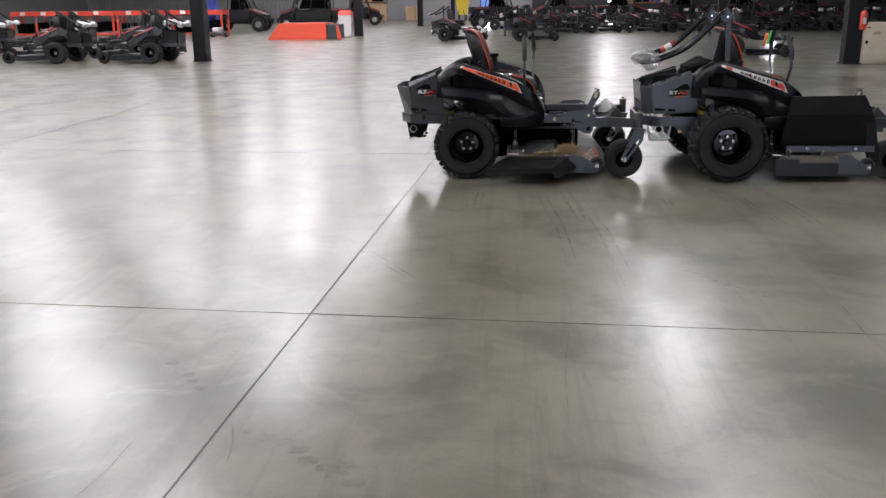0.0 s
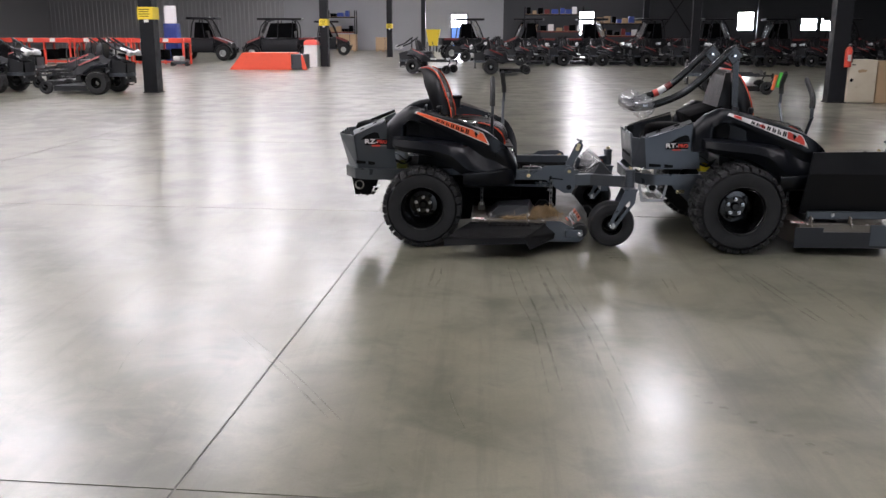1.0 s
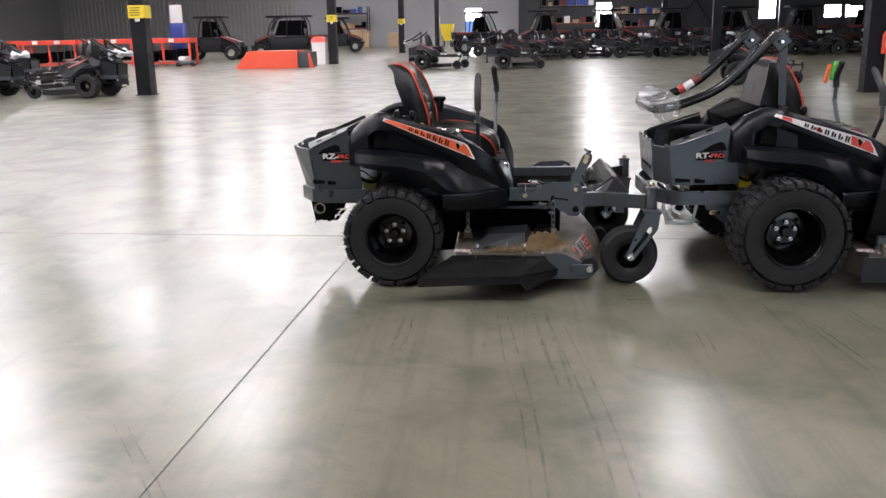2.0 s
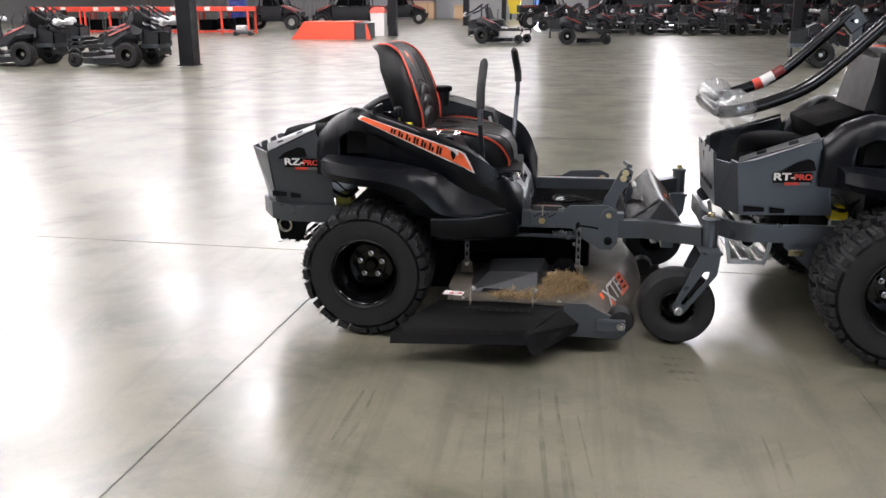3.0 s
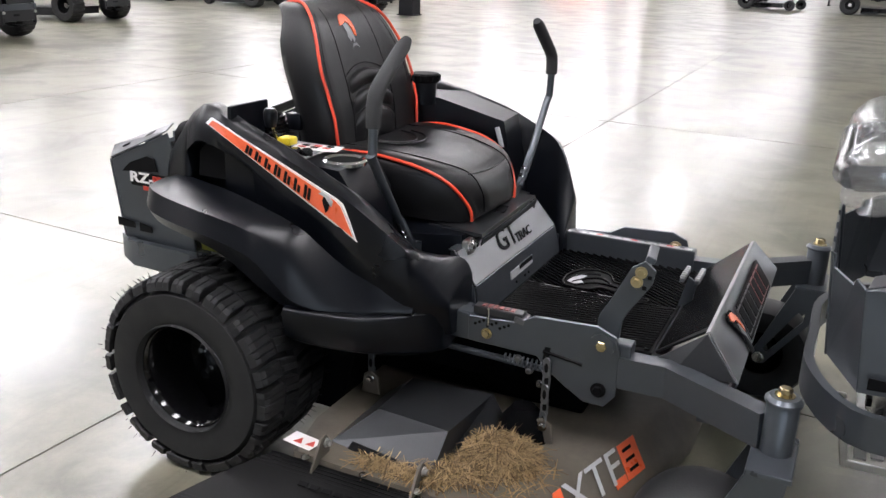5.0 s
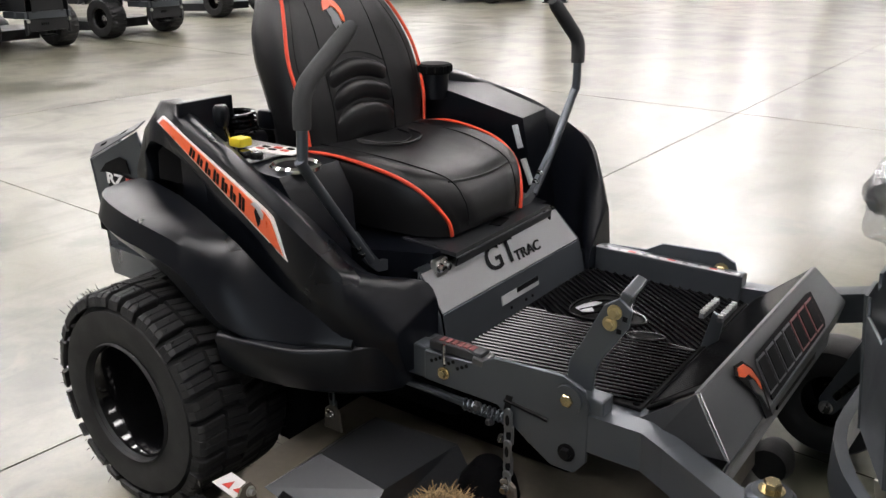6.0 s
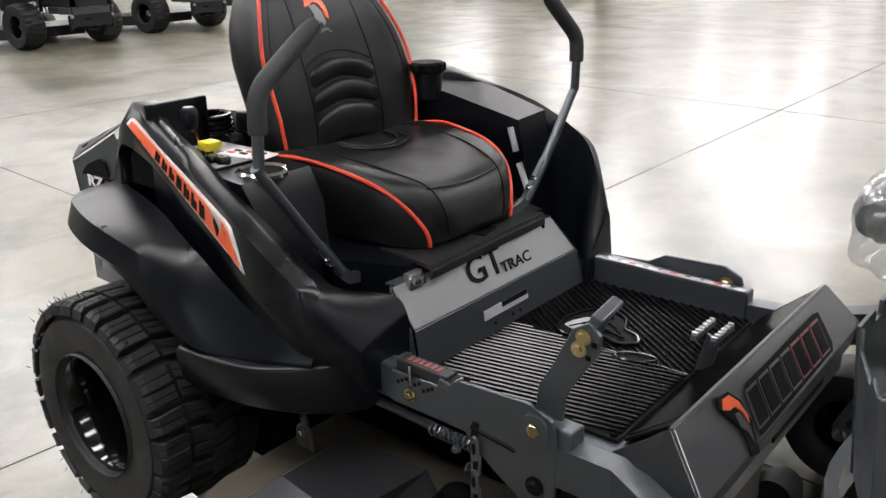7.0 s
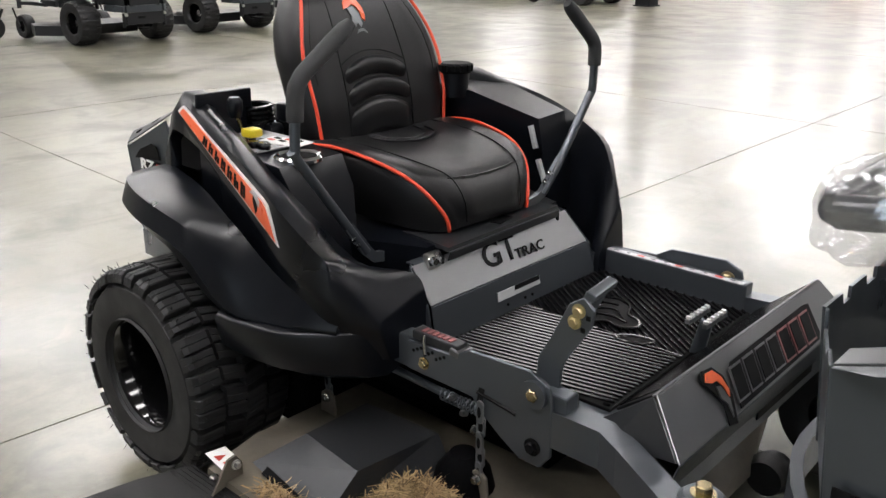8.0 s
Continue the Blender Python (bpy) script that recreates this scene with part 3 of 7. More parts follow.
TANK_MID = [
    (0.40, ((0.41, 0.5), (0.46, 0.78), (0.49, 0.845), (0.522, 0.878), (0.545, 0.862), (0.575, 0.68), (0.585, 0.53))),
    (0.52, ((0.43, 0.46), (0.46, 0.66), (0.485, 0.765), (0.512, 0.828), (0.537, 0.815), (0.572, 0.62), (0.58, 0.5))),
    (0.61, ((0.40, 0.45), (0.425, 0.59), (0.445, 0.70), (0.470, 0.788), (0.497, 0.782), (0.545, 0.58), (0.56, 0.48))),
    (0.665, ((0.34, 0.44), (0.36, 0.54), (0.40, 0.615), (0.435, 0.712), (0.455, 0.708), (0.49, 0.54), (0.51, 0.46))),
    (0.70, ((0.33, 0.44), (0.34, 0.515), (0.38, 0.56), (0.425, 0.615), (0.442, 0.61), (0.46, 0.52), (0.47, 0.46)))]
TANK = TANK_REAR + TANK_MID


def decal_edge(x, u):
    """On the upright face below the ridge, as (out, up): u runs from the stripe's upper edge to its lower one."""
    a = Vector((0.463 + 0.232 * (x + 0.05), 0.936 - 0.289 * (x + 0.05)))
    b = Vector((0.470 + 0.208 * (x + 0.06), 0.922 - 0.398 * (x + 0.06)))
    return a + (b - a) * u


def decal_point(s, x, u, lift):
    p = decal_edge(x, u)
    return (x, s * (p.x + lift), p.y + lift * 0.12)


def decal_strip(s, rows, lift, thick=0.002):
    """A thin strip on that face; rows are (x at the upper edge, x at the lower edge, upper u, lower u)."""
    secs = []
    for xa, xb, ua, ub in rows:
        secs.append([decal_point(s, xa, ua, lift), decal_point(s, xb, ub, lift), decal_point(s, xb, ub, lift - thick - 0.006), decal_point(s, xa, ua, lift - thick - 0.006)])
    return loft(secs)


def tread_lug(half, k, shoulder, wide):
    """One rubber block with a sipe cut across it: over the shoulder, or in the middle of the tread."""
    if shoulder:
        prof = [(0.47, 0.0), (0.88, -0.003), (0.965, -0.011), (1.0, -0.032), (0.95, -0.034), (0.92, -0.026), (0.47, -0.024)]
        skew = 0.10
    else:
        prof = [(-0.01, 0.0), (0.41, 0.0), (0.42, -0.024), (-0.02, -0.024)]
        skew = -0.42
    rows = []
    for e, c in ((-0.5, -0.003), (-0.43, 0.0), (-0.04, 0.0), (0.0, -0.004), (0.04, 0.0), (0.43, 0.0), (0.5, -0.003)):
        rows.append([(wide * e + skew * u * half * 0.5, k * u * half, z + (c if z > -0.02 else 0)) for u, z in prof])
    return loft(rows)


def tyre_tread(w, r, half, lugs):
    """Blocks set round the carcass, each a piece of its own, wider and narrower by turns."""
    for k, sh, ph in ((-1, True, 0.0), (1, True, 0.5), (-1, False, 0.25), (1, False, 0.75)):
        for v in (0, 1):
            first = None
            for i in range(v, lugs, 2):
                m = pose(0, 0, 0, 0, 360 * (i + ph + 0.09 * (i % 3)) / lugs, 0) @ pose(0, 0, r - 0.0015)
                if first is None:
                    first = part("tread_block", tread_lug(half, k, sh, (0.042 if v else 0.034) if sh else (0.034 if v else 0.040)), M_TYRE, w, "", 0)
                    first.matrix_local = m
                else:
                    share(first, w, m)


def drive_wheel(parent, s, r, rim, half, y, label):
    """A rear wheel: tyre, deep dished rim, hub plate and lug nuts."""
    w = part("rear_wheel", lathe(wheel_profile(r - 0.020, rim, half), 64), M_TYRE, parent, label, 40)
    tyre_tread(w, r, half, 34)
    for k in (-1, 1):
        for rr in (rim + 0.014,):
            part("sidewall_ring", lathe([(rr - 0.003, k * half * 0.955), (rr, k * half * 1.012), (rr + 0.003, k * half * 0.955)], 48), M_TYRE, w, "", 40)
    hairs, hr = bmesh.new(), random.Random(5)
    for k in range(320):        # moulding whiskers left on the shoulders
        a, side = hr.uniform(0, 6.283), hr.choice((-1, 1))
        p = Vector((math.cos(a) * (r - 0.006), side * half * hr.uniform(0.55, 1.0), math.sin(a) * (r - 0.006)))
        d = Vector((math.cos(a), side * hr.uniform(0.1, 0.7), math.sin(a))).normalized() * hr.uniform(0.008, 0.021)
        tube([p, p + d], [0.0011, 0.0005], 3, bm=hairs, caps=False)
    tagged(part("moulding_whisker", hairs, M_TYRE, w, "", 0), kind="stuff")
    w.matrix_local = pose(0, s * y, r)
    o = s  # outwards
    prof = [(rim + 0.006, o * half * 0.80), (rim + 0.012, o * half * 0.86), (rim + 0.002, o * half * 0.90), (rim - 0.008, o * half * 0.82), (rim - 0.014, o * half * 0.4), (rim - 0.02, o * -half * 0.1),
            (rim * 0.80, o * -half * 0.22), (rim * 0.72, o * -half * 0.12), (rim * 0.5, o * -half * 0.10), (rim * 0.46, o * -half * 0.2), (0.0, o * -half * 0.2)]
    disc = part("rim", lathe(prof, 96), M_RIM, w, "glossy black dished steel rim", 40)
    hub = part("hub", lathe([(0, o * -half * 0.02), (0.022, o * -half * 0.02), (0.027, o * -half * 0.08), (0.03, o * -half * 0.2), (0, o * -half * 0.2)], 20), M_RIM, disc, "", 40)
    for k in range(5):
        a = 2 * math.pi * k / 5 + 0.3
        part("lug_nut", bolt((0.052 * math.cos(a), o * -half * 0.12, 0.052 * math.sin(a)), "y", 0.0085, 0.016) if o < 0 else bolt((0.052 * math.cos(a), o * -half * 0.02, 0.052 * math.sin(a)), "y", 0.0085, 0.016), M_CHROME, disc)
    for k in range(4):
        a = 2 * math.pi * k / 4 + 0.9
        part("rim_hole", lathe([(0, o * 0.001), (0.014, o * 0.001), (0.014, 0), (0, 0)], 10, "y", None, (0.083 * math.cos(a), o * -half * 0.108, 0.083 * math.sin(a))), M_INK, disc)
    part("valve", tube([(rim * 0.86, o * half * 0.02, 0.02), (rim * 0.82, o * half * 0.2, 0.02)], 0.004, 6), M_RUBBER, disc)
    return w


def caster(parent, s):
    y = s * 0.575
    c = part("caster_tyre", lathe(wheel_profile(0.165, 0.072, 0.072), 48), M_TYRE, parent, "smooth grey-black caster tyre", 40)
    c.matrix_local = pose(1.333, y, 0.165)
    part("caster_rim", lathe([(0.074, s * 0.058), (0.066, s * 0.052), (0.058, s * 0.01), (0.035, s * 0.0), (0.03, s * 0.03), (0.0, s * 0.03)], 32), M_RIM, c, "", 40)
    part("caster_hub", lathe([(0.018, -0.075), (0.02, 0.0), (0.018, 0.075)], 16), M_STEEL, c)
    for k in (-1, 1):
        yy = y + k * 0.085
        f = part("fork_leg", slotted([(1.318, 0.148), (1.350, 0.146), (1.480, 0.325), (1.49, 0.42), (1.412, 0.42), (1.312, 0.185)], [(1.346, 0.192), (1.356, 0.188), (1.447, 0.312), (1.449, 0.338), (1.428, 0.338), (1.343, 0.200)], yy, 0.009), M_GREY, parent, "", 0)
        part("axle_nut", bolt((1.333, yy - 0.005 if k * 1 < 0 else yy + 0.016, 0.165), "y", 0.013, 0.011), M_STEEL, f)
    part("fork_yoke", box((1.452, y, 0.415), (0.09, 0.18, 0.014), 0.003), M_GREY, parent, "", 0)
    part("pivot_tube", lathe([(0, 0.405), (0.033, 0.405), (0.033, 0.528), (0.029, 0.533), (0, 0.533)], 24, "z", None, (1.455, s * 0.56, 0)), M_GREY, parent, "", 40)
    cap = part("pivot_cap", lathe([(0, 0.534), (0.038, 0.534), (0.038, 0.54), (0.03, 0.548), (0, 0.55)], 24, "z", None, (1.455, s * 0.56, 0)), M_GREY, parent, "", 40)
    part("pivot_nut", bolt((1.455, s * 0.56, 0.548), "z", 0.014, 0.016), M_BRASS, cap)


def seat(parent):
    """Back with arched lumbar pads and red piping, and a dished cushion; it sits turned a little on its slides."""
    turn = pose(0.3, 0, 0, 0, 0, -2.0) @ pose(-0.3, 0, 0)
    C = 0.004

    def back_row(z):
        xf = np.interp(z, (0.78, 0.84, 0.92, 1.0, 1.08, 1.12, 1.16, 1.19, 1.208, 1.218), (0.205, 0.197, 0.190, 0.168, 0.138, 0.121, 0.100, 0.078, 0.055, 0.032))
        w = np.interp(z, (0.78, 0.84, 0.92, 1.0, 1.04, 1.08, 1.12, 1.16, 1.19, 1.208, 1.218), (0.215, 0.225, 0.233, 0.239, 0.239, 0.231, 0.217, 0.200, 0.183, 0.168, 0.150))
        return float(xf), float(w)

    def on_back(y, z, lift=0.0):
        """A point on the front face."""
        xf, w = back_row(z)
        u = min(1.0, abs(y - C) / w)
        return (xf - 0.014 + 0.016 * u ** 3 + lift, y, z)
    zs = [0.78 + 0.438 * (k / 20) ** 0.8 for k in range(21)]
    secs = []
    for k, z in enumerate(zs):
        xf, w = back_row(z)
        d = 0.135 if z < 1.12 else 0.135 - (z - 1.12) * 0.42
        p = []
        for u in (-1, -0.94, -0.75, -0.5, -0.25, 0, 0.25, 0.5, 0.75, 0.94, 1):
            x, y, zz = on_back(C + u * w, z)
            p.append((x + (0.0 if abs(u) < 0.99 else -0.010), y, z))
        for u, back in ((1.05, 0.35), (1.06, 0.7), (0.98, 0.95), (0.6, 1.0), (0, 1.0), (-0.6, 1.0), (-0.98, 0.95), (-1.06, 0.7), (-1.05, 0.35)):
            p.append((xf - d * back, C + u * w, z - 0.006 * back))
        secs.append(p)
    last = [Vector(q) for q in secs[-1]]
    mid = sum(last, Vector()) / len(last)
    secs.append([mid + (q - mid) * 0.86 + Vector((-0.004, 0, 0.008)) for q in last])
    secs.append([mid + (q - mid) * 0.55 + Vector((-0.006, 0, 0.011)) for q in last])
    back = part("backrest", loft(secs), M_VINYL, parent, "black vinyl backrest with red piping", 60)
    back.matrix_local = turn
    for sd in (-1, 1):
        line = [(back_row(z)[0] + 0.002, C + sd * back_row(z)[1], z) for z in zs] + [(0.005, C + sd * 0.138, 1.224), (-0.035, C + sd * 0.132, 1.222)]
        part("piping", tube(smooth_line(line, 2), 0.0048, 8), M_PIPING, back, "red-orange piping")
    for sd in (-1, 1):
        pts = [on_back(C + sd * (0.115 - 0.02 * max(0.0, z - 1.02) * 4), z, 0.0005) for z in [0.80 + 0.405 * k / 14 for k in range(15)]]
        part("seam", tube(pts, 0.0016, 5), M_INK, back)
        pts = [on_back(C + sd * (back_row(z)[1] - 0.028), z, 0.0005) for z in [0.98 + 0.215 * k / 8 for k in range(9)]]
        part("stitch_line", tube(pts, 0.0011, 5), M_INK, back)
    for z, w, h in ((1.012, 0.108, 0.026), (0.957, 0.110, 0.027), (0.880, 0.110, 0.048)):
        rows = []
        for i in range(15):
            u = -1 + i / 7
            zc = z - 0.030 * u * u
            th = max(0.03, 1 - abs(u) ** 6)
            x0 = on_back(C + u * w, zc)[0]
            rows.append([(x0 + dx * th, C + u * w, zc + dz * h * (0.75 + 0.25 * th)) for dx, dz in ((-0.008, -1), (0.004, -0.95), (0.012, -0.6), (0.015, 0.1), (0.012, 0.7), (0.004, 0.97), (-0.008, 1))])
        part("lumbar_pad", loft(rows), M_VINYL, back, "", 60)
    arc = [on_back(C + 0.11 * u, 1.052 - 0.03 * u * u, 0.0008) for u in [-1 + k / 6 for k in range(13)]]
    part("arch_seam", tube(arc, 0.0016, 5), M_INK, back)
    # crest on the backrest
    def badge(name, pts, lift, material, label):
        q = [on_back(y, z, lift) for y, z in pts]
        part(name, sheet(q[::-1], 0.003, 0), material, back, label, 0)
    plume = [(-0.036 + 0.034 * math.cos(a) + 0.022, 1.148 + 0.042 * math.sin(a)) for a in [radians(q) for q in (165, 140, 115, 90, 65, 40, 15, -10, -30)]]
    plume += [(-0.014 + 0.021 * math.cos(a), 1.142 + 0.027 * math.sin(a)) for a in [radians(q) for q in (-20, 15, 50, 90, 130)]]
    badge("crest", plume, 0.003, M_ORANGE, "orange crest shape")
    badge("crest_face", [(-0.034, 1.160), (-0.012, 1.164), (0.002, 1.145), (0.003, 1.118), (-0.006, 1.108), (-0.012, 1.122), (-0.022, 1.112), (-0.030, 1.126), (-0.026, 1.14)], 0.002, M_GREYLIGHT, "pale grey mark")
    badge("crest_neck", [(-0.024, 1.094), (-0.016, 1.106), (0.002, 1.108), (0.014, 1.096), (0.010, 1.094), (0.0, 1.101), (-0.014, 1.099)], 0.002, M_GREYLIGHT, "")
    # cushion
    K = -0.006
    rows = []
    for x, w, zt, zb in ((0.13, 0.225, 0.815, 0.74), (0.16, 0.248, 0.838, 0.70), (0.24, 0.258, 0.850, 0.69), (0.34, 0.250, 0.848, 0.68), (0.44, 0.234, 0.836, 0.675), (0.51, 0.212, 0.818, 0.670), (0.555, 0.185, 0.792, 0.668), (0.585, 0.150, 0.742, 0.67), (0.592, 0.12, 0.69, 0.675)):
        h = zt - zb
        p = [(x, K - w * 0.9, zb), (x, K - w * 0.99, zb + h * 0.35), (x, K - w, zt - h * 0.25), (x, K - w * 0.97, zt - h * 0.06)]
        for u in (-0.88, -0.7, -0.45, -0.2, 0.2, 0.45, 0.7, 0.88):
            p.append((x + (0.016 if x > 0.5 and abs(u) < 0.8 else 0.0), K + u * w, zt - h * 0.10 * (1 - abs(u) ** 2) + 0.004))
        p += [(x, K + w * 0.97, zt - h * 0.06), (x, K + w, zt - h * 0.25), (x, K + w * 0.99, zb + h * 0.35), (x, K + w * 0.9, zb)]
        rows.append(p)
    cu = part("cushion", skin(rows, 3, 1), M_VINYL, parent, "black vinyl seat cushion with red piping", 60)
    cu.matrix_local = turn
    for sd in (-1, 1):
        line = [(x, K + sd * y, z) for x, y, z in ((0.18, 0.248, 0.834), (0.26, 0.254, 0.846), (0.34, 0.246, 0.844), (0.44, 0.232, 0.828), (0.51, 0.210, 0.802), (0.556, 0.185, 0.764), (0.586, 0.155, 0.71), (0.59, 0.146, 0.672))]
        part("piping", tube(smooth_line(line, 4), 0.005, 8), M_PIPING, cu, "red-orange piping")
        part("seam", tube(smooth_line([(0.2, K + sd * 0.18, 0.846), (0.36, K + sd * 0.172, 0.842), (0.48, K + sd * 0.15, 0.826), (0.565, K + sd * 0.122, 0.80), (0.600, K + sd * 0.105, 0.745), (0.605, K + sd * 0.10, 0.69)], 4), 0.0016, 5), M_INK, cu)
    part("front_crease", tube(smooth_line([(0.566, K - 0.128, 0.797), (0.572, K - 0.06, 0.792), (0.574, K, 0.790), (0.572, K + 0.06, 0.792), (0.566, K + 0.128, 0.797)], 4), 0.0022, 5), M_VINYL, cu)
    for k, (xx, ww) in enumerate(((0.345, 0.10), (0.322, 0.08))):
        part("cushion_fold", tube(smooth_line([(xx - 0.09, K - ww, 0.846), (xx - 0.03, K - ww * 0.8, 0.842), (xx, K, 0.8395), (xx - 0.03, K + ww * 0.8, 0.842), (xx - 0.09, K + ww, 0.846)], 5), 0.0030, 6), M_VINYL, cu)
    part("seat_bracket", box((0.05, -0.22, 0.90), (0.05, 0.03, 0.05), 0.008), M_BLACK, parent)
    part("recline_knob", lathe([(0, -0.29), (0.018, -0.29), (0.022, -0.275), (0.018, -0.25), (0, -0.25)], 14, "y", None, (0.06, 0, 0.86)), M_BLACK, parent)


def lever_arm(parent, s):
    """A bent steering lever: flat foot, straight tube, foam grip folded inwards."""
    if s < 0:
        bends = [(0.487, -0.345, 0.645), (0.485, -0.388, 0.703), (0.485, -0.535, 0.900), (0.485, -0.538, 0.915), (0.485, -0.534, 0.99)]
        foot = [(0.500, -0.255, 0.622), (0.492, -0.325, 0.628), (0.487, -0.345, 0.648), (0.486, -0.40, 0.720)]
        grip = [(0.485, -0.534, 0.978), (0.485, -0.530, 1.035), (0.485, -0.517, 1.062), (0.485, -0.49, 1.086), (0.485, -0.374, 1.168)]
    else:
        bends = [(0.576, 0.225, 0.685), (0.579, 0.295, 0.764), (0.582, 0.415, 0.922), (0.586, 0.427, 0.95), (0.588, 0.425, 1.03)]
        foot = [(0.575, 0.15, 0.668), (0.575, 0.20, 0.676), (0.576, 0.225, 0.69), (0.579, 0.300, 0.772)]
        grip = [(0.588, 0.426, 1.012), (0.586, 0.427, 1.06), (0.582, 0.416, 1.085), (0.579, 0.395, 1.105), (0.570, 0.307, 1.182)]
    path = smooth_line(bends, 6)
    a = part("control_lever", tube(path, 0.0115, 12), M_GREY, parent, "grey steel steering lever", 60)
    rad = [0.0185] * (len(smooth_line(grip, 5)))
    rad[0], rad[-2], rad[-1] = 0.0175, 0.0175, 0.012
    part("grip", tube(smooth_line(grip, 5), rad, 16), M_GRIP, a, "black foam grip", 60)
    part("lever_foot", bar4(foot, 0.012, 0.026, 0.002), M_GREY, a, "", 30)
    for f in (0.30, 0.55):
        p = Vector(foot[2]).lerp(Vector(foot[3]), f)
        part("lever_bolt", bolt((p.x, p.y - 0.010, p.z), "y", 0.007, 0.006), M_CHROME, a)


def straw(parent, spots, count, rnd):
    bm = bmesh.new()
    for cx, cy, cz, rx, ry, hz, share in spots:
        for _ in range(int(count * share)):
            a, rr = rnd.uniform(0, 6.283), math.sqrt(rnd.uniform(0.16 if hz > 0.04 else 0.0, 1))
            x, y = cx + rx * rr * math.cos(a), cy + ry * rr * math.sin(a)
            z = cz + hz * math.sin(math.pi * min(1.0, 0.18 + 0.82 * rr)) ** 0.7 * rnd.random() ** 0.6 + 0.004
            d = Vector((rnd.uniform(-1, 1), rnd.uniform(-1, 1), rnd.uniform(-0.3, 0.3))).normalized() * rnd.uniform(0.012, 0.05)
            e = d.cross(Vector((0, 0, 1))).normalized() * rnd.uniform(0.0007, 0.0016)
            bend = Vector((0, 0, rnd.uniform(-0.008, 0.018)))
            p = Vector((x, y, z))
            v = [bm.verts.new(q) for q in (p - d - e, p - d + e, p + bend + e, p + bend - e, p + d)]
            bm.faces.new((v[0], v[1], v[2], v[3]))
            bm.faces.new((v[3], v[2], v[4]))
    return bm


def chain(parent, p, links, step=0.036):
    """Stamped flat links, each turned a little against the next."""
    for i in range(links):
        z = p[2] - step * i
        out = [(0.0145 * math.cos(q) * (1.0 if abs(math.sin(q)) > 0.45 else 0.72), 0.027 * math.sin(q)) for q in [2 * math.pi * k / 16 for k in range(16)]]
        ln = part("chain_link", plate(out, "y", 0.0, 0.006, 0.0015), M_CHAIN, parent, "", 0)
        ln.matrix_local = pose(p[0], p[1] + 0.004 * (i % 2), z, 0, 0, 25 * (i % 2) - 8)
        part("link_eye", plate([(0.0055 * math.cos(q), 0.013 * math.sin(q)) for q in [2 * math.pi * k / 10 for k in range(10)]], "y", -0.0025, 0.002), M_INK, ln, "", 0)


